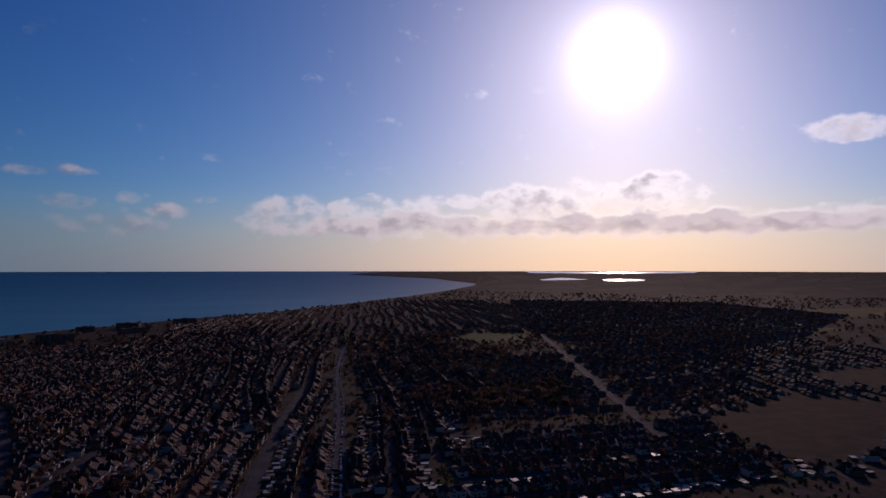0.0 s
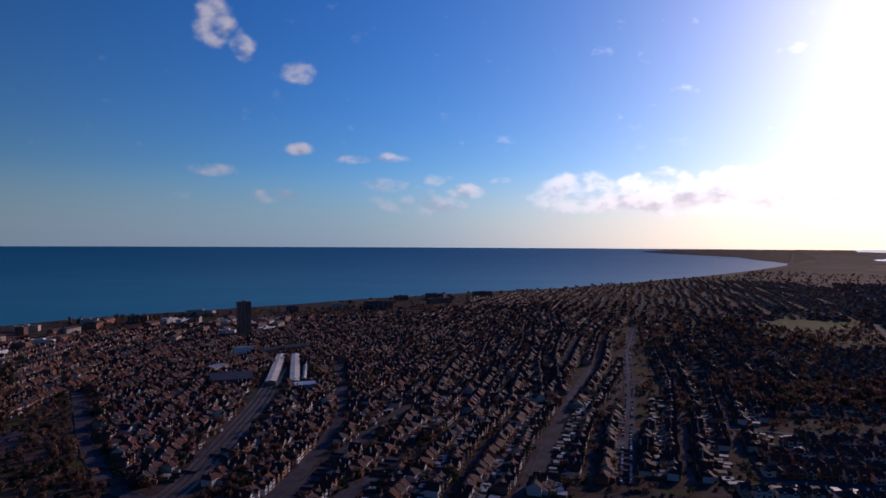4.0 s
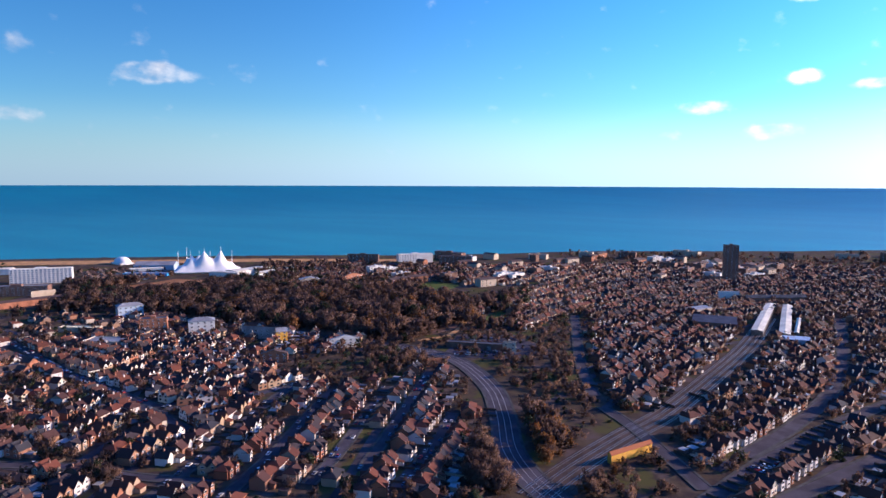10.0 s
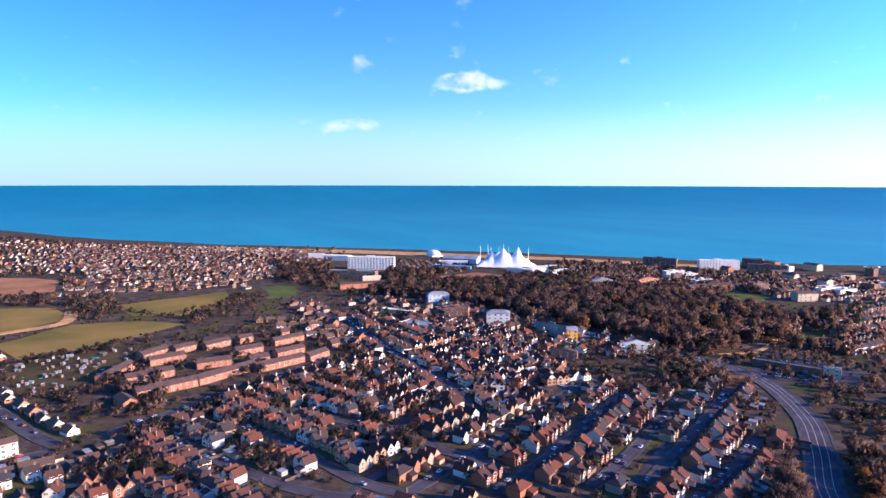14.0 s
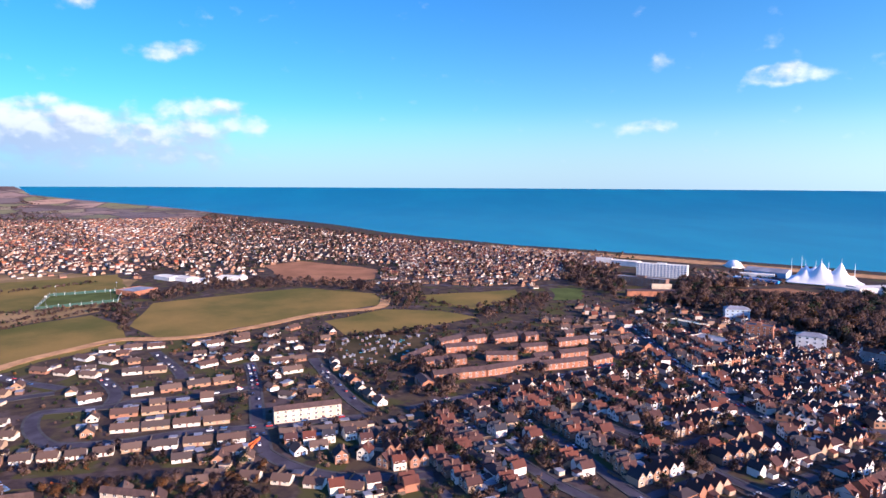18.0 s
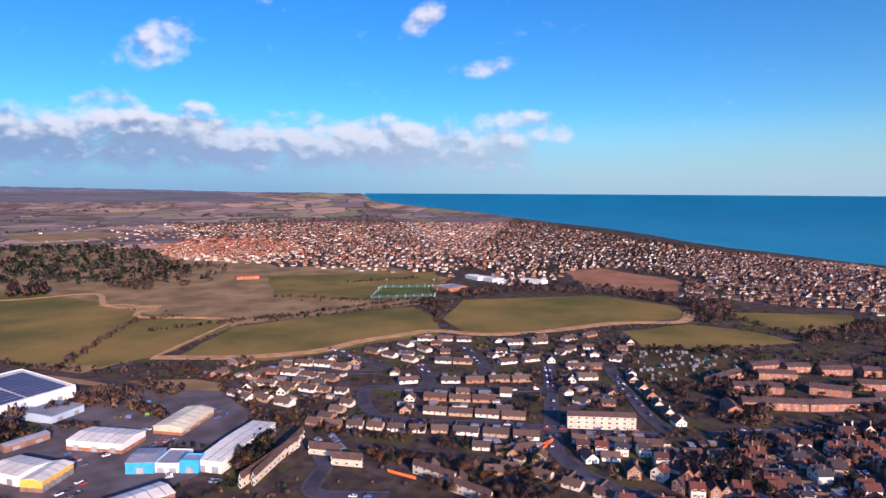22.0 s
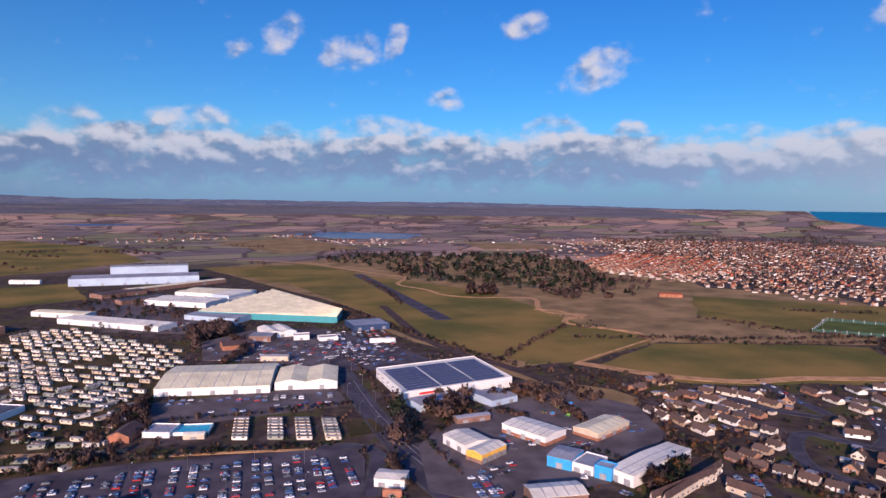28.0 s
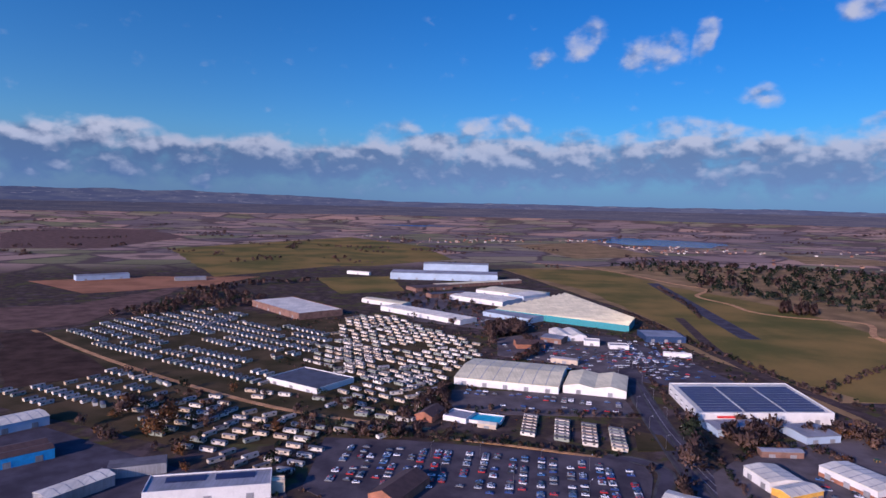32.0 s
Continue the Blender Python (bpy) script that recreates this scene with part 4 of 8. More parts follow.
sheet("car_park", ((672, -272), (687, -381), (608, -365), (584, -273)), "asphalt", 0.16, "asphalt school yard", "yard", take=False)
sheet("beach", ((1873, 200), (1361, -470), (1054, -785), (844, -946), (821, -920), (1015, -756), (1298, -448), (1782, 191)), "sand", 0.1, "pale shingle beach", "beach", take=False)
sheet("camp_ground", ((-374, 741), (-326, 851), (-231, 924), (-126, 832), (10, 850), (100, 690), (48, 520), (5, 408), (-134, 400), (-277, 479), (-302, 521)), "camp_grass", 0.03, "worn winter grass between static caravans", "grass", take=False, wob=6)
sheet("playground", ((283, 361), (312, 375), (335, 378), (321, 345), (298, 347)), "sand", 0.22, "playground with bark floor behind trade units", "playground", take=False)
for p in (((163, 420), (179, 412), (177, 385), (152, 384)), ((187, 352), (196, 352), (190, 318), (184, 300), (180, 318)), ((226, 300), (232, 290), (226, 268), (216, 282)), ((262, 372), (288, 376), (276, 352), (262, 352)), ((230, 398), (262, 386), (240, 372), (222, 372))):
    sheet("verge", p, "camp_grass", 0.24, "rough grass verge beside the sheds", "grass", take=False)
PLAY = ((292, 364), (295, 358), (309, 370), (307, 359), (322, 370), (303, 350), (319, 360))
NETS = [(*a, *b, h) for (a, b), h in zip((((317, 185), (311, 165)), ((351, 99), (373, 96)), ((310, 183), (312, 166)), ((358, 102), (375, 96)), ((295, 165), (293, 147))), (1.9, 1.8, 2.2, 1.7, 1.7))]
A_POLY = ((616, 88), (635, 50), (644, -11), (598, -5), (544, 14), (523, 42), (527, 65))
PLOTS = []
while len(PLOTS) < 90:
    x, y = random.uniform(min(p[0] for p in A_POLY), max(p[0] for p in A_POLY)), random.uniform(min(p[1] for p in A_POLY), max(p[1] for p in A_POLY))
    if inside((x, y), A_POLY):
        PLOTS.append((x, y))
sheet("allotment", A_POLY, "camp_grass", 0.12, "allotment gardens with dug beds and paths", "allotments")
LAMPS = []
q = curve(MAIN, 4)
for k, ((x0, y0), (x1, y1)) in enumerate(zip(q, q[1:])):
    a = math.atan2(y1 - y0, x1 - x0)
    sgn = 1 if k % 2 else -1
    LAMPS.append((x0 - sgn * math.sin(a) * 8.5, y0 + sgn * math.cos(a) * 8.5, math.degrees(a) - sgn * 90))
LAMPS = LAMPS[:16] + [(x, y, 30) for x, y in ((24, 380), (53, 377), (87, 365), (113, 356), (28, 354), (66, 338), (103, 323), (236, 568), (297, 620))]

# ---- houses ----
# width along the street, depth, height to the eaves, height of the roof, kind of roof, wall surface, roof surface, front gable
KINDS = {
    "bungalow": (10.0, 7.4, 2.4, 2.1, "gable", "pale", "dull", 0),
    "twin_bungalow": (15.5, 8.0, 2.5, 2.2, "gable", "pale", "dull", 0),
    "pair": (10.4, 7.8, 4.4, 2.9, "twin", "pale", "roof", 0),
    "brick_pair": (10.4, 7.8, 4.4, 2.9, "twin", "brick", "roof", 0),
    "chalet": (7.4, 8.6, 2.6, 3.0, "cross", "pale", "dull", 0),
    "semi": (11.0, 7.4, 4.4, 2.5, "hip", "brick", "roof", 2),
    "villa": (7.0, 8.2, 4.5, 3.3, "cross", "pale", "roof", 0),
    "terrace": (5.6, 8.4, 4.9, 2.9, "gable", "brick", "roof", 1),
    "flats": (7.0, 9.0, 5.4, 2.6, "gable", "brick", "red", 0),
    "cottage": (7.0, 7.4, 4.6, 2.6, "gable", "pale", "roof", 0),
}


def house_parts(kind):
    """Walls, roof, chimney and the places of windows and door, round the middle of the base; the front looks to -y."""
    w, d, h, k, style, ws, rs, fg = KINDS[kind]
    x, y = w / 2, d / 2
    walls, roof, stack, panes = Bag(), Bag(), Bag(), []
    walls.box(-x, x, -y, y, 0, h)
    if style == "gable":
        walls.gable_ends(-x, x, -y, y, h, k)
        roof.gable(-x, x, -y, y, h, k)
    elif style == "cross":
        g = Bag().gable_ends(-y, y, -x, x, h, k).turned()
        walls.join(g)
        roof.join(Bag().gable(-y, y, -x, x, h, k).turned())
    elif style == "twin":
        for g0, g1 in ((-x, 0), (0, x)):
            walls.join(Bag().gable_ends(-y, y, -g1, -g0, h, k).turned())
            roof.join(Bag().gable(-y, y, -g1 + 0.02, -g0 - 0.02, h, k, 0.3).turned())
    else:
        roof.hip(-x, x, -y, y, h, k)
    for i in range(fg):
        gx = (-0.55 + 1.1 * i) * x if fg == 2 else -0.22 * w
        b = w * (0.15 if fg == 2 else 0.24)
        walls.box(gx - b, gx + b, -y - 1.0, -y + 0.1, 0, h + 0.1)
        walls.join(Bag().gable_ends(y - 0.3, y + 1.0, -b, b, h + 0.1, b * 1.05).turned().moved(Matrix.Translation((gx, 0, 0)) @ Matrix.Rotation(math.pi, 4, "Z")))
        roof.join(Bag().gable(0.6, y + 0.9, -b, b, h + 0.1, b * 1.05, 0.25, 0.2).turned().moved(Matrix.Translation((gx, 0, 0)) @ Matrix.Rotation(math.pi, 4, "Z")))
    if h > 4:  # a lower wing behind, with its own lean-to roof
        e0, e1, ey = (-x + 0.3, -x * 0.1, y + 3.4)
        walls.box(e0, e1, y - 0.1, ey, 0, 2.5)
        roof.add([(e0 - .2, y - .05, 3.5), (e1 + .2, y - .05, 3.5), (e1 + .2, ey + .3, 2.5), (e0 - .2, ey + .3, 2.5), (e0 - .2, y - .05, 3.3), (e1 + .2, y - .05, 3.3), (e1 + .2, ey + .3, 2.3), (e0 - .2, ey + .3, 2.3)],
                 [(0, 3, 2, 1), (3, 7, 6, 2), (0, 4, 7, 3), (1, 2, 6, 5), (4, 5, 6, 7)])
        stack.box(x * 0.5 - 0.45, x * 0.5 + 0.45, -0.4, 0.4, h + k * 0.45, h + k + 1.2)
        for p in (-0.22, 0.22):
            stack.box(x * 0.5 + p - 0.13, x * 0.5 + p + 0.13, -0.13, 0.13, h + k + 1.2, h + k + 1.7)
    else:
        stack.box(x * 0.45 - 0.3, x * 0.45 + 0.3, 0.5, 1.0, h + k * 0.4, h + k + 0.5)
    f = -y - (1.0 if fg else 0)
    for level_z in ([1.2] if h < 4 else [1.2, 3.7]):
        if fg == 2:
            panes += [(-0.55 * x, f, level_z, 2.2), (0.55 * x, f, level_z, 2.2)]
        elif fg == 1:
            panes += [(-0.22 * w, f, level_z, 2.0), (x * 0.6, -y, level_z, 1.2)]
        else:
            panes += [(-x * 0.5, -y, level_z, 1.9), (x * 0.52, -y, level_z, 1.6)]
    door = (x * 0.02 if fg != 1 else x * 0.25, -y)
    back = [(-x * 0.45, y, 1.2, 1.8), (x * 0.45, y, 1.2, 1.6)] + ([(-x * 0.45, y, 3.7, 1.4)] if h > 4 else [])
    return walls, roof, stack, panes, door, back, ws, rs


def window_bag(w, h=1.3):
    b = Bag()
    b.box(-w / 2, w / 2, -0.09, 0.05, 0, h, 0)
    n = 2 if w > 1.4 else 1
    p = (w - 0.16) / n
    for i in range(n):
        x0 = -w / 2 + 0.08 + i * p
        b.box(x0 + 0.05, x0 + p - 0.05, -0.105, -0.08, 0.1, h - 0.1, 1)
    return b


HOUSES = []


def plot(kind, x, y, turn, gap=1.0):
    """Notes a house if its ground is free."""
    w, d = KINDS[kind][:2]
    if math.hypot(x, y) > 1500 or spot(x, y, w + gap * 0.5, d, turn):
        HOUSES.append((kind, x, y, turn))
        return True
    return False


def row(pts, kinds, gap=2.0, back=0.0, face=1, jitter=1.0):
    """Houses along a line; face 1 looks to the right of the way, -1 to the left, and back sets them off from it."""
    pts = list(pts)
    carry = 0.0
    for (x0, y0), (x1, y1) in zip(pts, pts[1:]):
        L = math.hypot(x1 - x0, y1 - y0)
        dx, dy = (x1 - x0) / L, (y1 - y0) / L
        a = math.degrees(math.atan2(dy, dx)) + (0 if face > 0 else 180)
        s = carry
        while s < L:
            kind = random.choice(kinds)
            w, d = KINDS[kind][:2]
            s += w / 2
            off = face * (back + d / 2) if back else 0
            j = random.uniform(-jitter, jitter)
            plot(kind, x0 + dx * s - dy * (off + j), y0 + dy * s + dx * (off + j), a + random.uniform(-2, 2), gap * 0.3)
            s += w / 2 + gap * random.uniform(0.6, 1.4)
        carry = s - L


# kerbside streets: houses on both sides of each road of the estate
STREETS = Bag()


def district(poly, angle, kinds, pitch=58, gap=3.0, skip=0.06, street=True, setback=9.0):
    """Fills a quarter with streets of one bearing and houses on both sides of them."""
    poly = tuple(poly)
    c, s = math.cos(radians(angle)), math.sin(radians(angle))
    uv = [(c * x + s * y, -s * x + c * y) for x, y in poly]
    u0, u1, v0, v1 = min(p[0] for p in uv), max(p[0] for p in uv), min(p[1] for p in uv), max(p[1] for p in uv)
    v = v0 + pitch / 2
    while v < v1:
        inside_runs, run = [], None
        for k in range(int((u1 - u0) / 12) + 1):
            u = u0 + 12 * k
            ok = inside((c * u - s * v, s * u + c * v), poly)
            if ok and run is None:
                run = u
            if not ok and run is not None:
                inside_runs.append((run, u))
                run = None
        if run is not None:
            inside_runs.append((run, u1))
        for a, b in inside_runs:
            if b - a < 30:
                continue
            bend = lambda q: 5 * math.sin(q * 0.011 + v)
            at = lambda q, o: (c * q - s * (v + bend(q) + o), s * q + c * (v + bend(q) + o))
            if street:
                line = [at(a + (b - a) * k / max(1, int((b - a) / 30)), 0) for k in range(int((b - a) / 30) + 1)]
                if len(line) > 1:
                    ribbon(STREETS, line, 5.5, 0.11)
            for side in (-1, 1):
                q = a + random.uniform(0, 8)
                while q < b:
                    kind = random.choice(kinds)
                    w, d = KINDS[kind][:2]
                    q += w / 2
                    if random.random() > skip:
                        x, y = at(q, side * (setback + d / 2 + random.uniform(-1, 1)))
                        if inside((x, y), poly):
                            plot(kind, x, y, angle + (0 if side > 0 else 180) + random.uniform(-3, 3), gap * 0.4)
                    q += w / 2 + gap * random.uniform(0.5, 1.5)
        v += pitch


# ---- large buildings ----
def hall(corners, h, wall="white", roof="white_roof", label="white industrial shed with a low pitched roof", category="industrial shed", style="low", name="industrial_shed", doors=3, ridge=1.6, trim=None, bays=1, deep=None, raw=False, base=None):
    """A shed or block: base walls, its roof, doors, and a parapet or gables."""
    if not raw:  # the back point is a corner of the eaves
        corners = (corners[0], corners[1], tuple(c * (150 - h) / 150 for c in corners[2]))
    x, y, turn, w, d = rect(corners, deep or math.hypot(corners[0][0] - corners[1][0], corners[0][1] - corners[1][1]) * 1.6)
    take_poly([(x + (a * w * math.cos(radians(turn)) - b * d * math.sin(radians(turn))) / 2, y + (a * w * math.sin(radians(turn)) + b * d * math.cos(radians(turn))) / 2) for a, b in ((-1, -1), (1, -1), (1, 1), (-1, 1))])
    t = thing(name, x, y, turn, label, category)
    X, Y = w / 2, d / 2
    b = Bag().box(-X, X, -Y, Y, 0, h)
    r = Bag()
    if style == "flat":
        r.box(-X + 0.4, X - 0.4, -Y + 0.4, Y - 0.4, h - 0.5, h + 0.06)
        for x0, x1, y0, y1 in ((-X, X, -Y, -Y + 0.4), (-X, X, Y - 0.4, Y), (-X, -X + 0.4, -Y + 0.4, Y - 0.4), (X - 0.4, X, -Y + 0.4, Y - 0.4)):
            b.box(x0, x1, y0, y1, h, h + 0.7)
    elif style in ("low", "steep"):
        k = ridge
        for i in range(bays):
            y0, y1 = -Y + d * i / bays, -Y + d * (i + 1) / bays
            r.gable(-X, X, y0, y1, h, k, 0.0 if bays > 1 else 0.3, 0.2)
            b.gable_ends(-X, X, y0, y1, h, k)
    elif style == "cross":
        for i in range(bays):
            x0, x1 = -X + w * i / bays, -X + w * (i + 1) / bays
            b.join(Bag().gable_ends(-Y, Y, -x1, -x0, h, ridge).turned())
            r.join(Bag().gable(-Y, Y, -x1, -x0, h, ridge, 0.02, 0.2).turned())
    elif style == "hip":
        r.hip(-X, X, -Y, Y, h, ridge, 0.5)
    if style == "low" and bays <= 2 and w * d > 250 and roof in ("white_roof", "cream_roof", "grey_roof") and math.hypot(x, y) < 620:
        step = max(6.0, w / 8)
        for i in range(bays):
            y0, y1 = -Y + d * i / bays, -Y + d * (i + 1) / bays
            ym, q = (y0 + y1) / 2, -X + step
            strips = [Bag().add([(0, ya, za + 0.24), (0.6, ya, za + 0.24), (0.6, yb, zb + 0.24), (0, yb, zb + 0.24), (0, ya, za - 0.1), (0.6, ya, za - 0.1), (0.6, yb, zb - 0.1), (0, yb, zb - 0.1)],
                                [(0, 1, 2, 3), (4, 5, 1, 0), (5, 6, 2, 1), (6, 7, 3, 2), (7, 4, 0, 3)]).mesh("roof_light", ["roof_light"])
                      for ya, za, yb, zb in ((y0, h, ym, h + ridge), (ym, h + ridge, y1, h))]
            while q < X - 1:
                for me in strips:
                    put("roof_light", me, t, pose(q, 0, 0))
                q += step
    put("wall", b.mesh("wall", [wall]), t)
    if style == "low" and bays > 3:
        for i in range(bays):
            y0, y1 = -Y + d * i / bays, -Y + d * (i + 1) / bays
            put("roof_bay", Bag().gable(-X, X, y0, y1, h, ridge, 0.0, 0.2).mesh("roof_bay", [roof]), t)
    else:
        put("roof", r.mesh("roof", [roof]), t)
    if base:
        put("plinth", Bag().box(-X - 0.12, X + 0.12, -Y - 0.12, Y + 0.12, 0, h * 0.42).mesh("plinth", [base]), t)
    if trim:
        put("trim", Bag().box(-X - 0.15, X + 0.15, -Y - 0.15, Y + 0.15, h * 0.55, h - 0.3).mesh("trim", [trim]), t)
    if doors:
        me = Bag().box(-1.9, 1.9, -0.12, 0.1, 0, min(3.6, h * 0.6)).mesh("loading_door", ["grey_roof"])
        for i in range(doors):
            put("loading_door", me, t, pose(-X + w * (i + 0.5) / doors, -Y - 0.02, 0))
    return t, w, d


def block(corners, h, storeys, wall="cream", label="block of flats with rows of windows", name="apartment_block", category="apartment block", roof="dark_roof", bay=4.0, balconies=False, sides=(0, 1, 3), limit=36, style="flat", ridge=3.0, deep=14, pane=None, raw=False):
    """A building of several storeys with each window in its place."""
    t, w, d = hall(corners, h, wall, roof, label, category, style, name, 0, ridge, deep=deep, raw=raw)
    X, Y, sh = w / 2, d / 2, h / storeys
    pw, ph, pm = pane or (1.9, min(1.6, sh * 0.5), "glass")
    me = window_bag(pw, ph).mesh("window", ["frame", pm])
    bal = Bag().box(-1.6, 1.6, -1.2, 0, 0, 0.2, 0, True).box(-1.6, 1.6, -1.2, -1.1, 0.2, 1.1, 0, True).mesh("balcony", ["frame"])
    made = 0
    for side in sides:
        L = w if side in (0, 2) else d
        n = max(1, int(L / bay))
        for i in range(n):
            u = -L / 2 + L * (i + 0.5) / n
            px, py, a = ((u, -Y, 0), (X, u, 90), (-u, Y, 180), (-X, -u, 270))[side]
            for k in range(storeys):
                if made < limit:
                    put("window", me, t, pose(px, py, sh * k + sh * 0.32, 0, 0, a))
                    made += 1
                    if balconies and i % 2 == 0 and side == 0:
                        put("balcony", bal, t, pose(px, py, sh * k + 0.05, 0, 0, a))
    if style == "flat":
        put("plant_room", Bag().box(-X * 0.2, X * 0.15, -Y * 0.4, Y * 0.4, h + 0.05, h + 2.6).mesh("plant_room", [wall]), t)
    return t


# the retail park along the main road
store, sw, sd = hall(((214, 432), (312, 431), (213, 509)), 8, "white", "white_roof", "large white superstore with rows of solar panels on its roof", "superstore", "flat", "superstore", 4, raw=True)
panel = Bag().box(-sw * 0.145, sw * 0.145, -2.1, 2.1, 0, 0.3).mesh("solar_strip", ["solar"])
n = int((sd - 8) / 6.4)
for i in range(n):
    for k in (-1, 0, 1):
        put("solar_strip", panel, store, pose(k * sw * 0.31, -sd / 2 + 7 + 6.4 * i, 8.12, 4))
put("sign", Bag().box(-7, 7, -0.3, 0, 0, 1.6).mesh("sign", [material("red_sign", (0.6, 0.03, 0.03), 0.5)]), store, pose(-sw * 0.3, -sd / 2, 5.0), "red fascia sign")
me = Bag().box(-3.4, 3.4, -0.15, 0.1, 0, 3.6, 0).box(-2.6, 2.6, -0.22, -0.1, 0.6, 3.0, 1).mesh("shop_window", ["dark_roof", "frame"])
for i in range(5):
    put("shop_window", me, store, pose(-sw / 2, sd / 2 - sd * (i + 0.6) / 5.5, 1.6, 0, 0, 270))
def lean(t, k, y0):
    """Skews a building's plan: its back stands k metres aside for each metre of depth."""
    m = Matrix(((1, k, 0, 0), (0, 1, 0, 0), (0, 0, 1, 0), (0, 0, 0, 1)))
    done = set()
    for c in t.children:
        c.location.x += k * (c.location.y + y0)
        if c.data.name not in done and abs(c.rotation_euler.z) < 0.1:
            done.add(c.data.name)
            c.data.transform(m)


lean(store, 0.134, sd / 2)
hall(((215, 408), (256, 410), (215, 428)), 5, "pale_blue", "grey_roof", "grey flat-roofed annex of the superstore", "annex", "low", "annex", 2, 0.8, raw=True)
hall(((267, 393), (292, 396), (266, 419)), 5, "pale_blue", "grey_roof", "grey low annex beside the superstore", "annex", "low", "annex", 2, 0.8, raw=True)
hall(((225, 373), (250, 370), (235, 390)), 4, "dark_brick", "grey_roof", "long grey store with low roof", "store building", "low", "store_building", 2, 0.8)
hall(((199, 347), (201, 324), (218, 353)), 6, "white", "white_roof", "white trade unit with ribbed roof", "trade unit", "low", "trade_unit", 2, 1.2, raw=True)
hall(((202, 307), (224, 314), (197, 318)), 6, "yellow", "white_roof", "trade unit with yellow fascia and pale ribbed roof", "trade unit", "low", "trade_unit", 5, 1.2, raw=True, base="dark_brick")
hall(((243, 346), (252, 312), (263, 356)), 6, "white", "white_roof", "white trade unit with brick base", "trade unit", "low", "trade_unit", 3, 1.2, raw=True, base="brickwork")
hall(((287, 303), (323, 312), (280, 321)), 5, "cream", "cream_roof", "brown trade unit with weathered ribbed roof", "trade unit", "low", "trade_unit", 3, 1.3, raw=True, base="brickwork")
hall(((234, 288), (241, 275), (252, 295)), 6.5, "blue", "grey_roof", "bright blue trade unit with grey roof", "trade unit", "low", "trade_unit", 1, 0.8, raw=True)
hall(((242, 276), (247, 264), (260, 283)), 5, "white", "grey_roof", "white link building with glazed front", "trade unit", "flat", "trade_unit", 2, raw=True)
hall(((247, 263), (251, 254), (255, 267)), 7, "blue", "grey_roof", "bright blue corner entrance of trade units", "trade unit", "flat", "trade_unit", 1, raw=True)
hall(((253, 258), (256, 243), (311, 275)), 6.5, "white", "white_roof", "long white trade unit with ribbed roof", "trade unit", "low", "trade_unit", 2, 1.0, raw=True, deep=120)
hall(((194, 248), (221, 239), (208, 274)), 6, "dark_brick", "white_roof", "trade unit with pale ribbed roof", "trade unit", "low", "trade_unit", 2, 1.4)
hall(((136, 310), (149, 300), (146, 332)), 4.5, "white", "white_roof", "small white hall with ribbed roof", "hall", "low", "small_hall", 2, 0.9)
hall(((135, 297), (143, 291), (139, 305)), 3, "brickwork", "grey_roof", "low brick porch beside white hall", "hall", "flat", "small_hall", 1)
# long white shed and its neighbours
hall(((52, 536), (133, 506), (78, 603)), 6, "white", "cream_roof", "long white warehouse with sagging sheet roof", "warehouse", "low", "warehouse", 5, 3.0, bays=1, raw=True)
hall(((138, 511), (184, 493), (163, 554)), 6, "white", "cream_roof", "white warehouse end with two gables", "warehouse", "cross", "warehouse", 2, 2.4, bays=2, raw=True)


def factory(corners, h, bays):
    """A hall with long roof bays that grow shorter towards its tapered far end."""
    x, y = (sum(c[i] for c in corners) / 4 for i in (0, 1))
    t = thing("factory_hall", x, y, 0, "huge factory hall with many-ridged pale roof", "factory hall")
    take_poly(corners)
    q = [(a - x, b - y) for a, b in corners]
    put("wall", Bag().add([(a, b, z) for z in (0, h) for a, b in q], [(i, (i + 1) % 4, 4 + (i + 1) % 4, 4 + i) for i in range(4)]).mesh("wall", ["teal"]), t)
    for k in range(bays):
        v = []
        for f, z in ((k / bays, h), ((k + 0.72) / bays, h + 2.4), ((k + 1) / bays, h)):
            for i, j in ((0, 3), (1, 2)):
                v.append((q[i][0] + (q[j][0] - q[i][0]) * f, q[i][1] + (q[j][1] - q[i][1]) * f, z))
        put("roof_bay", Bag().add(v, [(0, 1, 3, 2), (2, 3, 5, 4), (0, 2, 4), (1, 5, 3)]).mesh("roof_bay", ["cream_roof"]), t)


factory(((140, 883), (285, 764), (309, 810), (283, 1047)), 8, 11)
hall(((122, 874), (175, 816), (147, 949)), 6, "pale_blue", "grey_roof", "grey factory building with flat roof", "factory building", "low", "factory_building", 3, 0.8)
hall(((89, 1023), (162, 953), (127, 1120)), 7, "white", "white_roof", "white factory shed with twin roof", "factory building", "low", "factory_building", 3, 1.2, bays=2)
hall(((140, 1093), (220, 1021), (174, 1207)), 7, "white", "cream_roof", "pale factory shed with twin roof", "factory building", "low", "factory_building", 3, 1.2, bays=2)
hall(((185, 1037), (205, 1009), (279, 1158)), 8, "white", "white_roof", "white factory shed with blue band", "factory building", "low", "factory_building", 1, 1.0, "pale_blue")
hall(((-17, 913), (84, 803), (32, 946)), 6, "white", "white_roof", "long low white works building", "works building", "low", "works_building", 4, 1.0, bays=2)
hall(((-47, 985), (13, 932), (-26, 1035)), 6, "white", "cream_roof", "low pale works building with doors", "works building", "low", "works_building", 3, 1.0)
hall(((39, 1109), (105, 1146), (59, 1205)), 6, "dark_brick", "brown_roof", "brown brick works building", "works building", "low", "works_building", 2, 1.0)
hall(((61, 1036), (121, 1069), (81, 1108)), 6, "dark_brick", "dark_roof", "dark works building with bitumen roof", "works building", "low", "works_building", 2, 1.0)
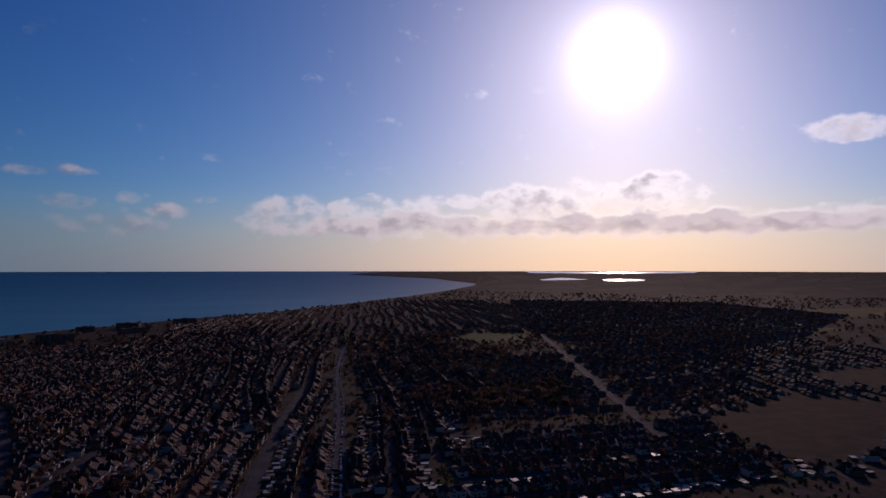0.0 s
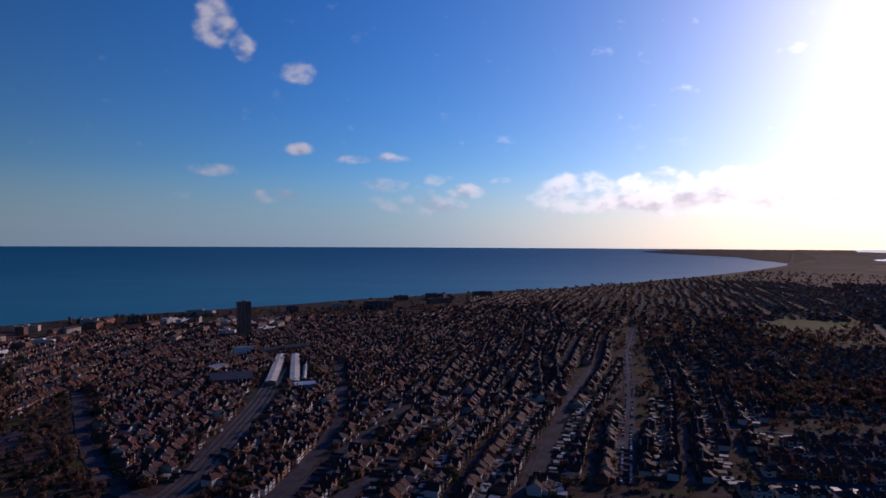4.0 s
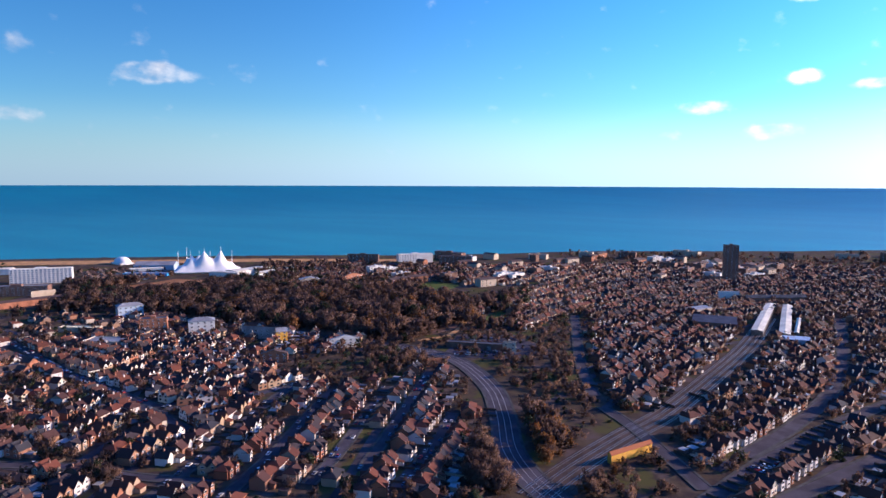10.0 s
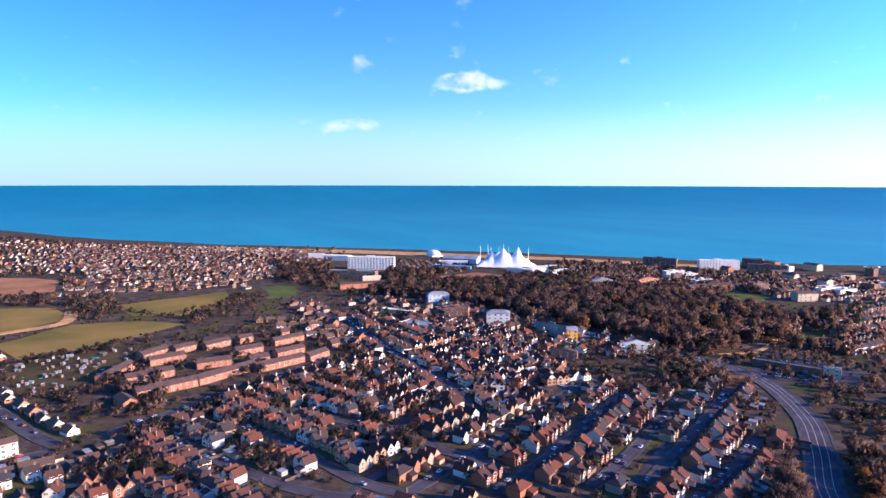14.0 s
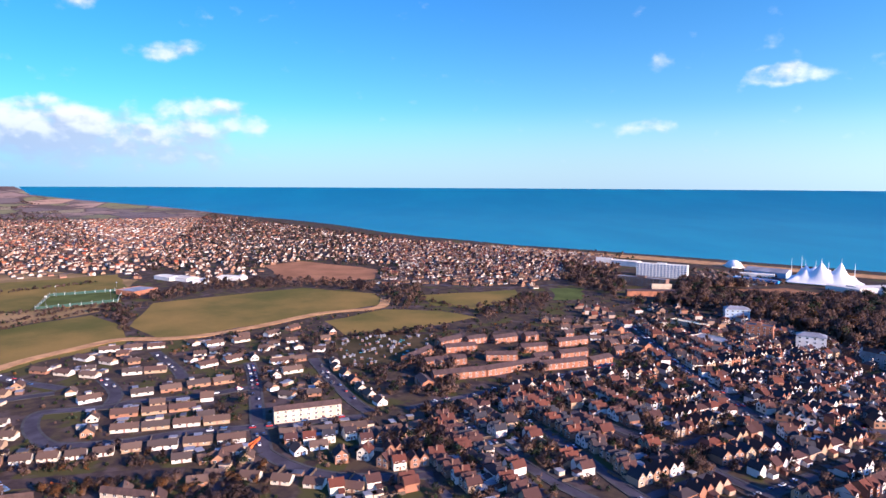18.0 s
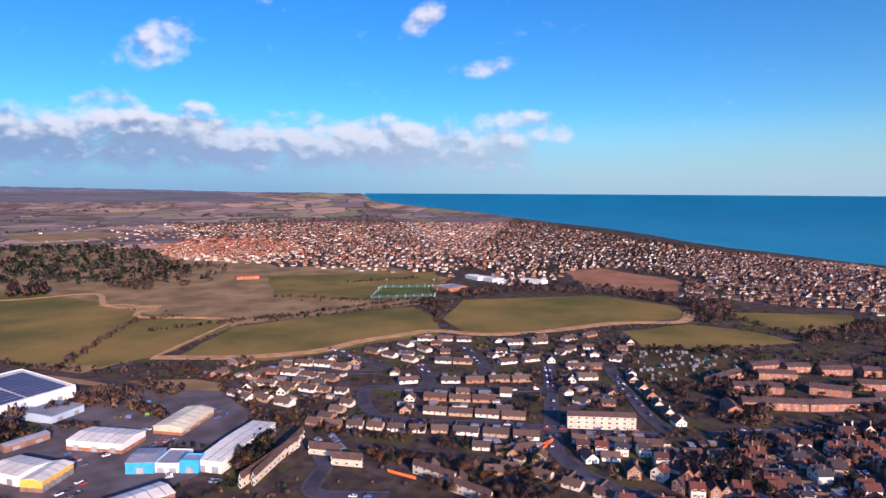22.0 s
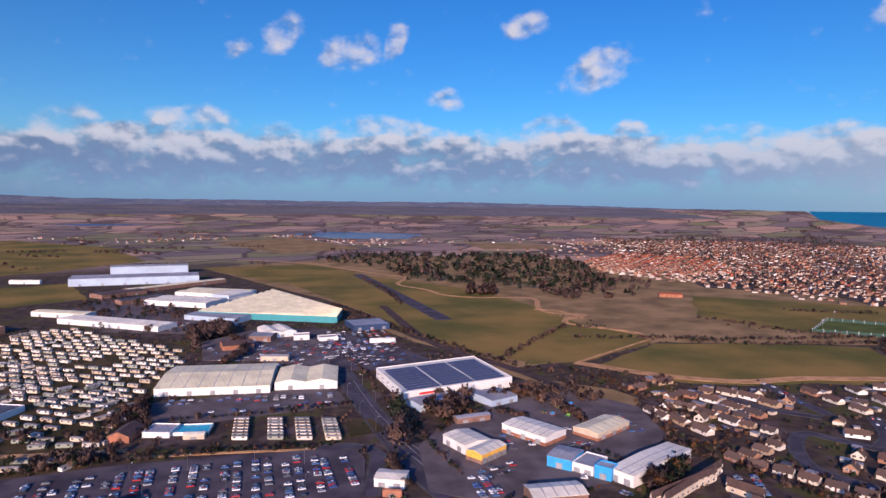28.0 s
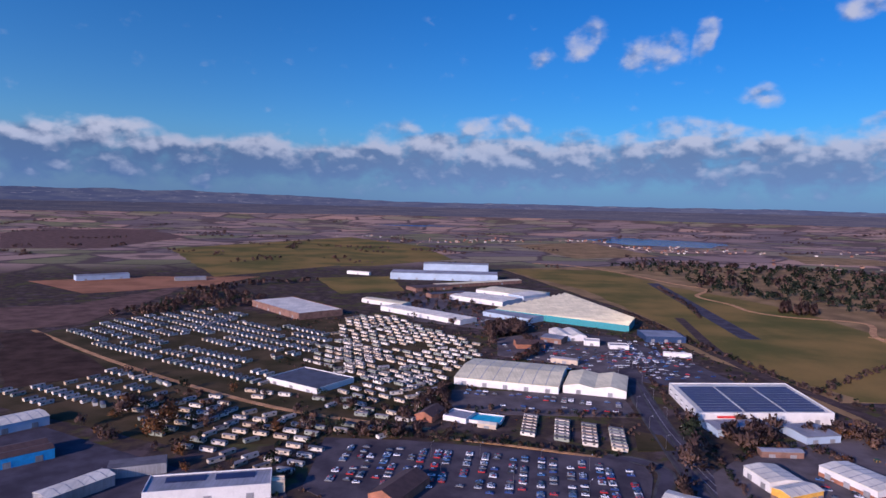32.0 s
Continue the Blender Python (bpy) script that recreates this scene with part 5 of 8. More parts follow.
hall(((81, 1157), (248, 1245), (104, 1240)), 6, "dark_brick", "cream_roof", "low long works building with pale roof", "works building", "low", "works_building", 2, 1.0)
hall(((284, 707), (328, 702), (281, 748)), 6, "navy", "grey_roof", "dark blue clad car showroom with pale flat roof", "showroom", "flat", "showroom", 3, raw=True)
hall(((163, 704), (183, 691), (181, 754)), 6, "dark_brick", "grey_roof", "brown brick retail unit with doors", "retail unit", "low", "retail_unit", 2, 1.2)
hall(((185, 709), (217, 710), (222, 784)), 6, "white", "white_roof", "white retail unit with twin gables", "retail unit", "cross", "retail_unit", 1, 2.0, bays=2)
hall(((207, 688), (223, 683), (221, 726)), 5, "white", "white_roof", "small white retail unit with flat roof", "retail unit", "flat", "retail_unit", 1)
hall(((230, 670), (250, 667), (242, 701)), 4, "white", "grey_roof", "small white retail unit with flat roof", "retail unit", "flat", "retail_unit", 1)
hall(((130, 670), (160, 669), (142, 715)), 5, "brickwork", "brown_roof", "brick pub with steep red roof", "pub", "steep", "pub", 0, 3.0)
hall(((152, 611), (175, 599), (161, 638)), 5, "cream", "grey_roof", "pale retail unit with low roof", "retail unit", "low", "retail_unit", 1, 1.0)
hall(((275, 638), (301, 630), (287, 658)), 3.5, "white", "grey_roof", "open white car-wash canopy", "canopy", "flat", "canopy", 0)
hall(((-6, 1293), (204, 1265), (13, 1477)), 13, "pale_blue", "grey_roof", "pale grey distribution warehouse", "warehouse", "low", "distribution_warehouse", 6, 2.0, bays=2)
hall(((67, 1453), (210, 1433), (81, 1678)), 17, "pale_blue", "grey_roof", "tall pale grey warehouse behind", "warehouse", "low", "distribution_warehouse", 0, 2.0)
hall(((-97, 1379), (-50, 1357), (-93, 1443)), 6, "white", "white_roof", "small white shed in the fields", "industrial shed", "low", "industrial_shed", 1, 1.0)
hall(((-200, 942), (-118, 831), (-73, 878)), 8, "dark_brick", "white_roof", "brown warehouse with flat white roof", "warehouse", "flat", "warehouse", 4, raw=True)
hall(((-562, 1204), (-490, 1255), (-601, 1311)), 9, "pale_blue", "grey_roof", "new grey warehouse on stripped earth", "warehouse", "low", "warehouse", 3, 1.2)
hall(((-396, 1220), (-347, 1242), (-414, 1291)), 6, "grey_roof", "grey_roof", "half-built grey shed on bare earth", "industrial shed", "low", "industrial_shed", 1, 1.0)
hall(((-103, 542), (-58, 507), (-50, 570)), 4, "white", "dark_roof", "club building with wide dark flat roof", "club building", "flat", "club_building", 3)
# sheds near the camera at the end of the turn
hall(((-248, 416), (-224, 440), (-269, 452)), 6, "pale_blue", "white_roof", "blue shed with pale roof", "works shed", "low", "works_shed", 2, 1.2)
hall(((-216, 362), (-192, 382), (-237, 397)), 6, "blue", "brown_roof", "works shed with rusty roof", "works shed", "low", "works_shed", 2, 1.4, bays=2)
hall(((-163, 316), (-143, 344), (-180, 337)), 6, "grey_roof", "white_roof", "works shed with pale roof", "works shed", "low", "works_shed", 2, 1.2)
hall(((-150, 351), (-122, 359), (-165, 376)), 6, "grey_roof", "dark_roof", "dark works shed with ribbed roof", "works shed", "low", "works_shed", 2, 1.2, bays=2)
big, bw, bd = hall(((-120, 318), (-60, 327), (-102, 359)), 7, "white", "grey_roof", "grey-roofed works hall with solar panels", "works hall", "flat", "works_hall", 3)
panel = Bag().box(-bw * 0.16, bw * 0.16, -3.2, 3.2, 0, 0.3).mesh("solar_strip", ["solar"])
for i in (-1, 1):
    put("solar_strip", panel, big, pose(i * bw * 0.2, bd * 0.18, 7.1, 3))
hall(((-76, 329), (-54, 333), (-82, 349)), 6, "cream", "cream_roof", "pale works office with flat roof", "works office", "flat", "works_office", 1)
hall(((3, 311), (21, 339), (-14, 327)), 5, "brickwork", "brown_roof", "brick club house with brown roof", "club house", "steep", "club_house", 0, 3.5)
hall(((16, 446), (28, 439), (41, 483)), 4, "brickwork", "brown_roof", "brown brick hall with tiled gable", "brick hall", "cross", "brick_hall", 0, 3.0, raw=True)
hall(((53, 440), (74, 432), (57, 456)), 1.6, "white", "pool_tile", "open turquoise swimming pool with white walls", "swimming pool", "flat", "swimming_pool", 0, raw=True)
hall(((36, 446), (51, 437), (43, 462)), 3, "white", "grey_roof", "white changing rooms beside the pool", "pool building", "flat", "pool_building", 0, raw=True)
hall(((58, 430), (70, 425), (61, 435)), 3, "cream", "white_roof", "small pale kiosk in front of the pool", "kiosk", "low", "kiosk", 1, 0.8, raw=True)
# flats and shops on the bungalow estate
block(((404, 95), (418, 55), (423, 97)), 8.5, 3, "cream", "parade of shops with flats and brick panels", "shop_parade", "shops", "brown_roof", 4.4, style="low", ridge=2.2)
for p in (((247, 222), (303, 228), (252, 232)), ((252, 219), (314, 234), (253, 225))):
    block(p, 6, 2, "cream", "long brick and cream row of flats", "flat_row", "apartment block", "brown_roof", 5, style="low", ridge=2.2)
for p in (((297, 217), (301, 198), (309, 225)), ((290, 197), (294, 180), (302, 204)), ((299, 152), (293, 126), (312, 153)), ((289, 127), (282, 102), (301, 127))):
    block(p, 5.5, 2, "cream", "short row of flats with brown roof", "flat_row", "apartment block", "brown_roof", 5, style="low", ridge=2.2)
# orange brick terraces of the newer estate
for (x0, y0), (x1, y1) in (((535, 11), (570, -9)), ((590, -16), (608, -38)), ((600, -42), (610, -60)), ((486, -8), (499, -49)), ((499, -50), (524, -96)), ((513, -95), (528, -136)), ((524, -2), (534, -36)), ((603, -67), (614, -90)),
                         ((614, -98), (619, -111)), ((544, -53), (545, -80)), ((591, -125), (603, -155)), ((548, -118), (558, -144)), ((525, -140), (538, -160)), ((483, 7), (465, 1)), ((537, -94), (541, -110)), ((570, -20), (578, -48)), ((570, -88), (577, -112))):
    k = 9.5 / math.hypot(x1 - x0, y1 - y0)
    block(((x0, y0), (x1, y1), (x0 - (y1 - y0) * k, y0 + (x1 - x0) * k)), 5.2, 2, "brickwork", "orange brick terrace with red-brown roof", "brick_terrace", "terrace", "brown_roof", 5.0, sides=(0, 3), limit=24, style="low", ridge=2.4, raw=True)
for x, y in ((651, -175), (650, -198), (591, -175), (565, -172), (581, -202), (631, -142), (606, -190), (560, -190)):
    t = thing("brick_house", x, y, random.choice((-70, 20)), "plain orange brick house with tiled gable roof", "house")
    take_poly([(x - 5, y - 5), (x + 5, y - 5), (x + 5, y + 5), (x - 5, y + 5)])
    put("wall", Bag().box(-4.5, 4.5, -3.8, 3.8, 0, 4.8).gable_ends(-4.5, 4.5, -3.8, 3.8, 4.8, 2.8).mesh("wall", ["brickwork"]), t)
    put("roof", Bag().gable(-4.5, 4.5, -3.8, 3.8, 4.8, 2.8).mesh("roof", ["brown_roof"]), t)
    for px, pz in ((-2.2, 1.1), (2.2, 1.1), (-2.2, 3.4), (2.2, 3.4)):
        put("window", window_bag(1.5, 1.2).mesh("window", ["frame", "glass"]), t, pose(px, -3.8, pz))

# ---- the sea front and the town centre ----
block(((1079, -359), (1037, -427), (1184, -398)), 21, 7, "white", "white flats with blue glazing near the beach", "apartment_block", "apartment block", "white_roof", 5, sides=(0, 3), limit=140, pane=(3.4, 1.9, "blue_glass"))
block(((987, -300), (938, -358), (1052, -325)), 13, 4, "dark_brick", "dark flats beside the white block", "apartment_block", "apartment block", "grey_roof", 6, sides=(0, 3), limit=70, pane=(3.2, 1.6, "glass"))
hall(((1212, -353), (1178, -392), (1301, -385)), 9, "white", "white_roof", "long white holiday hall with pale roof", "holiday hall", "low", "holiday_hall", 0, 2.0, deep=45)
hall(((1077, -538), (1030, -583), (1173, -591)), 9, "pale_blue", "grey_roof", "grey leisure hall with peaked sheet roof", "leisure hall", "low", "leisure_hall", 0, 5.0, deep=60)
hall(((1028, -496), (975, -540), (1068, -521)), 4, "blue", "grey_roof", "blue pool building of the holiday camp", "pool building", "flat", "pool_building", 0, deep=18)
block(((737, -607), (722, -631), (770, -636)), 11, 3, "cream", "cream villa between bare trees", "white_villa", "villa", "grey_roof", 5, sides=(0,), style="cross", ridge=3)
block(((712, -666), (712, -708), (754, -707)), 9, 3, "brickwork", "orange brick villas with gables", "brick_villa", "villa", "brown_roof", 5, sides=(0,), style="cross", ridge=4)
hall(((1229, -327), (1213, -352), (1339, -362)), 12, "white", "white_roof", "white holiday hotel with flat roof", "hotel", "flat", "hotel", 0, deep=20)
hall(((924, -328), (919, -355), (977, -350)), 8, "cream", "white_roof", "cream hall beside the flats", "hall", "flat", "hall", 0)
hall(((869, -275), (864, -346), (923, -299)), 7, "brickwork", "brown_roof", "orange brick school with low roof", "school", "low", "school", 0, 2.0)
for p in (((1051, -518), (1024, -561), (1109, -553)), ((1074, -576), (1072, -612), (1130, -607)), ((924, -582), (879, -603), (968, -622)), ((890, -610), (891, -676), (980, -679)), ((846, -619), (858, -662), (907, -663))):
    hall(p, 7, "white", "white_roof", "white holiday-park hall beside the tents", "holiday hall", "low", "holiday_hall", 0, 1.2, deep=30)
block(((898, -860), (848, -891), (978, -945)), 14, 5, "dark_brick", "dark hotel along the sea front", "sea_front_hotel", "hotel", bay=7)
block(((813, -901), (778, -958), (892, -991)), 16, 5, "white", "white sea-front hotel with many windows", "sea_front_hotel", "hotel", "white_roof", 5)
block(((748, -947), (700, -982), (812, -1032)), 14, 5, "dark_brick", "dark brick flats along the sea front", "sea_front_flats", "apartment block", bay=7)
block(((742, -749), (733, -775), (779, -788)), 14, 4, "white", "white block of flats in the town", "apartment_block", "apartment block", "white_roof", 6)
block(((275, -1047), (259, -1057), (292, -1115)), 56, 17, "dark_brick", "brown brick tower block with windows", "tower_block", "tower block", bay=5, sides=(0, 3), limit=110)
hall(((292, -1021), (254, -1045), (309, -1087)), 9, "brickwork", "grey_roof", "brick podium under the tower", "shops", "flat", "podium", 0)
block(((107, -1495), (42, -1500), (112, -1623)), 18, 6, "dark_brick", "big dark hotel along the sea front", "sea_front_hotel", "hotel", bay=9)
for k, p in enumerate((((-38, -1636), (-98, -1674), (-42, -1750)), ((-43, -1822), (-89, -1832), (-49, -1944)), ((-173, -1851), (-227, -1863), (-186, -1974)), ((456, -1381), (401, -1368), (478, -1454)), ((527, -1253), (494, -1260), (555, -1324)), ((660, -1129), (624, -1136), (692, -1188)), ((803, -1016), (736, -1014), (843, -1074)), ((596, -1218), (569, -1224), (628, -1286)), ((272, -1445), (247, -1450), (285, -1523)), ((116, -1614), (51, -1580), (121, -1721)), ((-44, -1786), (-93, -1761), (-50, -1889)), ((184, -1516), (145, -1525), (192, -1602)), ((46, -1731), (10, -1739), (47, -1822)))):
    block(p, (12, 9, 14, 10)[k % 4], 4, ("dark_brick", "cream")[k % 2], "sea-front building along the promenade", "sea_front_building", "sea-front building", bay=8, sides=(0,), limit=10)
CENTRE = ((526, -640), (532, -846), (489, -1129), (572, -1300), (790, -930), (745, -745))
CENTRE_WEST = ((446, -1030), (290, -960), (232, -1090), (212, -1257), (541, -1250))
made_blocks = 0
while made_blocks < 64:
    poly = CENTRE if made_blocks % 2 else CENTRE_WEST
    x, y = random.uniform(min(q[0] for q in poly), max(q[0] for q in poly)), random.uniform(min(q[1] for q in poly), max(q[1] for q in poly))
    w, d = random.uniform(14, 34), random.uniform(10, 16)
    if not inside((x, y), poly):
        continue
    made_blocks += 1
    a = random.choice((-93, -93, -3, -110)) + random.uniform(-5, 5)
    if not spot(x, y, w, d, a, False):
        continue
    ca, sa = math.cos(radians(a)), math.sin(radians(a))
    at = lambda u, v: (x + ca * u - sa * v, y + sa * u + ca * v)
    k = random.randrange(4)
    block((at(-w / 2, -d / 2), at(w / 2, -d / 2), at(-w / 2, d / 2)), (8, 10, 12, 9)[k], (3, 3, 4, 3)[k], ("white", "cream", "dark_brick", "brickwork")[k], ("white rendered town building with rows of windows", "cream rendered shops with flats above", "dark brick town building with flat roof", "red brick shops with tiled roof")[k],
          "town_building", "shops", ("grey_roof", "brown_roof", "dark_roof", "brown_roof")[k], 6, sides=(0, 3), limit=8, style=("flat", "low", "flat", "low")[k], ridge=2.4, raw=True, pane=(2.6, 1.5, "glass"))
# civic buildings between the terraces and the park
block(((640, -325), (626, -346), (673, -344)), 13, 4, "brickwork", "orange brick college block with windows", "college_block", "college", "dark_roof", 5, sides=(0, 3), limit=24)
block(((603, -355), (590, -376), (634, -375)), 11, 3, "white", "white villa with many windows", "white_villa", "villa", "grey_roof", 5, style="hip", ridge=3)
block(((729, -342), (722, -367), (776, -366)), 12, 3, "pale_blue", "pale mansion beside the park", "white_villa", "villa", "grey_roof", 5, style="hip", ridge=3)
block(((495, -380), (490, -389), (535, -411)), 9, 3, "yellow", "sunlit yellow end of a terrace", "yellow_house", "house", "grey_roof", 5, sides=(0, 3), style="low")
block(((531, -368), (501, -384), (562, -393)), 9, 3, "pale_blue", "long grey terrace beside the park", "grey_terrace", "terrace", "grey_roof", 5, style="low")
block(((436, -393), (421, -416), (462, -419)), 8, 3, "white", "white gabled villa beside the park", "white_villa", "villa", "grey_roof", 5, style="cross", ridge=3.5)
block(((448, -328), (433, -344), (467, -344)), 8, 3, "brickwork", "tall red brick villas with gables", "brick_villa", "villa", "brown_roof", 5, sides=(0, 3), style="cross", ridge=3)
block(((306, -478), (296, -484), (330, -512)), 9, 3, "cream", "cream and brown block beside the store", "brick_block", "apartment block", "dark_roof", 4, sides=(0, 3))
hall(((357, -463), (310, -485), (369, -488)), 5, "dark_brick", "dark_roof", "low dark-roofed store beside the car park", "store", "flat", "store", 2)
hall(((331, -403), (324, -414), (344, -420)), 6, "brickwork", "dark_roof", "small orange brick block", "brick block", "flat", "brick_block", 0)
hall(((616, -258), (589, -277), (651, -280)), 4.5, "cream", "grey_roof", "cream school building with flat roof", "school", "flat", "school", 0)
hall(((694, -268), (661, -291), (724, -283)), 4.5, "cream", "cream_roof", "low school building with pale roof", "school", "flat", "school", 0)
# the station
for p in (((152, -693), (174, -862), (142, -699)), ((127, -694), (156, -865), (118, -701)), ((116, -708), (127, -787), (113, -714))):
    t, w, d = hall(p, 4.5, "steel", "white_roof", "long pale platform canopy of the station", "platform canopy", "low", "platform_canopy", 0, 0.9, raw=True)
hall(((208, -687), (166, -698), (217, -763)), 7, "dark_brick", "dark_roof", "goods shed beside the station", "goods shed", "low", "goods_shed", 3, 1.5, bays=4)
hall(((239, -764), (224, -758), (242, -866)), 6, "cream", "grey_roof", "long pale shed beside the goods yard", "goods shed", "cross", "goods_shed", 0, 1.5)
hall(((116, -670), (96, -679), (121, -711)), 5, "pale_blue", "pale_blue", "low station shed with blue roof", "station shed", "low", "station_shed", 1, 1.0)
hall(((200, -870), (142, -922), (209, -916)), 8, "dark_brick", "dark_roof", "brick station building with dark roof", "station building", "steep", "station_building", 0, 3)
hall(((232, -872), (211, -888), (250, -944)), 11, "white", "grey_roof", "white office block beside the station", "office block", "flat", "office_block", 0)
hall(((136, -321), (125, -351), (143, -334)), 5, "yellow", "red", "yellow-walled hall with red roof", "hall", "low", "hall", 0, 1.5)
hall(((864, 382), (898, 364), (941, 418)), 6, "brickwork", "grey_roof", "orange brick sports hall", "sports hall", "flat", "sports_hall", 0)
for p in (((1025, 421), (1001, 388), (1084, 426)), ((1013, 392), (992, 359), (1093, 405)), ((979, 346), (976, 323), (1016, 351)), ((1015, 320), (1003, 283), (1074, 328))):
    hall(p, 5, "white", "white_roof", "low white school building with pale roof", "school", "low", "school", 0, 1.0, deep=22, raw=True)
hall(((835, 749), (863, 726), (877, 786)), 5, "brickwork", "red", "long orange brick farm building", "farm building", "low", "farm_building", 0, 1.5)


# ---- the white tents ----
def tents():
    cx, cy = ((975, -612),)[0]
    ax, ay = ((986, -565),)[0]
    bx, by = ((923, -637),)[0]
    turn = math.degrees(math.atan2(by - ay, bx - ax))
    L = math.hypot(bx - ax, by - ay)
    t = thing("tensile_pavilion", cx, cy, turn, "white tensile tent pavilion with pointed masts", "tent pavilion")
    masts = [(-0.46, -10, 33), (-0.36, 12, 36), (-0.27, -5, 32), (-0.16, 15, 31), (-0.04, -7, 37), (0.02, 17, 30), (0.22, 2, 37), (0.40, 7, 30)]
    W, n, k = 56, 56, 26
    v, f = [], []
    for i in range(n + 1):
        for j in range(k + 1):
            x, y = L * (i / n - 0.5) * 1.05, W * (j / k - 0.5)
            edge = min(1.0, 3.2 * min(i / n, 1 - i / n) + 0.12, 3.0 * min(j / k, 1 - j / k) + 0.12)
            z = 6 + 2 * math.sin(i * 0.7) * math.sin(j * 0.5)
            for mx, my, mz in masts:
                r = math.hypot(x - mx * L, y - my)
                z = max(z, (mz - 2) * math.exp(-r / 15.0) + 6 * (1 - math.exp(-r / 15.0)))
            v.append((x, y, 1 + z * edge))
    for i in range(n):
        for j in range(k):
            b = i * (k + 1) + j
            f.append((b, b + k + 1, b + k + 2, b + 1))
    b = Bag().add(v, f)
    put("membrane", b.mesh("membrane", ["membrane"], True), t)
    for mx, my, mz in masts:
        bm = bmesh.new()
        bmesh.ops.create_cone(bm, cap_ends=True, segments=8, radius1=0.6, radius2=0.25, depth=mz + 4)
        bmesh.ops.translate(bm, verts=bm.verts, vec=(mx * L, my, (mz + 4) / 2))
        me = bpy.data.meshes.new("mast")
        bm.to_mesh(me)
        bm.free()
        me.materials.append(M["frame"])
        put("mast", me, t)
    put("base_wall", Bag().box(-L * 0.48, L * 0.48, -W * 0.4, W * 0.4, 0, 5).mesh("base_wall", ["white"]), t)


tents()


def dome(p, r, h, label):
    t = thing("dome_hall", p[0], p[1], 0, label, "domed hall")
    v, f = [], []
    for i in range(9):
        for j in range(24):
            a, e = j * math.tau / 24, i / 8 * math.pi / 2
            v.append((r * math.cos(a) * math.cos(e), r * 0.7 * math.sin(a) * math.cos(e), h * math.sin(e)))
    for i in range(8):
        for j in range(24):
            f.append((i * 24 + j, i * 24 + (j + 1) % 24, (i + 1) * 24 + (j + 1) % 24, (i + 1) * 24 + j))
    put("shell", Bag().add(v, f).mesh("shell", ["membrane"], True), t)
    put("plinth", Bag().box(-r * 0.9, r * 0.9, -r * 0.6, r * 0.6, 0, 2.5).mesh("plinth", ["white"]), t)


dome(((1185, -572),)[0], 20, 13, "white domed hall beside the tents")


# ---- the fenced floodlit pitch ----
def pitch():
    p = ((771, 456), (825, 385), (910, 415), (865, 492))
    sheet("sports_pitch", p, "lawn", 0.2, "green artificial sports pitch", "sports pitch")
    t = thing("pitch_fence", p[0][0], p[0][1], 0, "tall green mesh fence round the pitch", "fence")
    post = Bag().box(-0.15, 0.15, -0.15, 0.15, 0, 5).mesh("post", ["frame"])
    for (x0, y0), (x1, y1) in zip(p, p[1:] + p[:1]):
        L = math.hypot(x1 - x0, y1 - y0)
        a = math.degrees(math.atan2(y1 - y0, x1 - x0))
        put("mesh_panel", Bag().box(0, L, -0.05, 0.05, 0, 3.6).mesh("mesh_panel", ["green_net"]), t, pose(x0 - p[0][0], y0 - p[0][1], 0.2, 0, 0, a))
        for k in range(int(L / 12) + 1):
            put("post", post, t, pose(x0 - p[0][0] + (x1 - x0) * 12 * k / L, y0 - p[0][1] + (y1 - y0) * 12 * k / L, 0))
    for k in range(4):
        x, y = [p[k][i] * 0.9 + (p[(k + 2) % 4][i]) * 0.1 for i in (0, 1)]
        m = thing("floodlight", x, y, 0, "tall floodlight mast beside the pitch", "floodlight", "floodlights of the pitch")
        put("mast", Bag().box(-0.14, 0.14, -0.14, 0.14, 0, 14).mesh("mast", ["steel"]), m)
        put("lamp_head", Bag().box(-1.3, 1.3, -0.25, 0.25, 13.6, 14.6, 0, True).mesh("lamp_head", ["frame"]), m)


pitch()

# ---- rows and quarters of houses ----
# the bungalow estate inside the bend of the bank
B, S, T, V = ["bungalow"], ["semi"], ["terrace"], ["villa", "chalet"]
def stand(pts, kind, turn=0):
    """A house at each point, set along the line of points."""
    pts = list(pts)
    for k, (x, y) in enumerate(pts):
        (x0, y0), (x1, y1) = pts[max(0, k - 1)], pts[min(len(pts) - 1, k + 1)]
        plot(kind, x, y, math.degrees(math.atan2(y1 - y0, x1 - x0)) + turn + random.uniform(-2, 2), 0)


for p in (((452, 333), (457, 317), (456, 299), (456, 281)), ((419, 344), (424, 327), (424, 307), (424, 289)), ((392, 324), (394, 306), (394, 287)), ((363, 304), (361, 284)), ((430, 246), (444, 230)),
          ((514, 302), (508, 281), (502, 258)), ((552, 288), (540, 262)), ((459, 200), (467, 183), (478, 167), (486, 151), (496, 135)), ((390, 181), (394, 164), (399, 147), (403, 130), (409, 113))):
    stand(p, "twin_bungalow")
stand(((340, 229), (345, 216), (348, 203), (351, 190), (355, 177), (360, 164)), "bungalow")
for p in (((364, 148), (369, 130), (373, 112)), ((416, 193), (421, 176), (427, 160)), ((580, 280), (587, 262), (593, 244)), ((601, 194), (616, 174), (641, 150), (668, 135)),
          ((532, 178), (548, 162)), ((510, 229), (515, 213)), ((541, 121), (547, 108)), ((513, 105), (524, 86)), ((381, 78), (385, 60), (390, 43)), ((398, 377), (431, 380), (448, 372)), ((405, 346), (426, 345))):
    stand(p, "twin_bungalow")
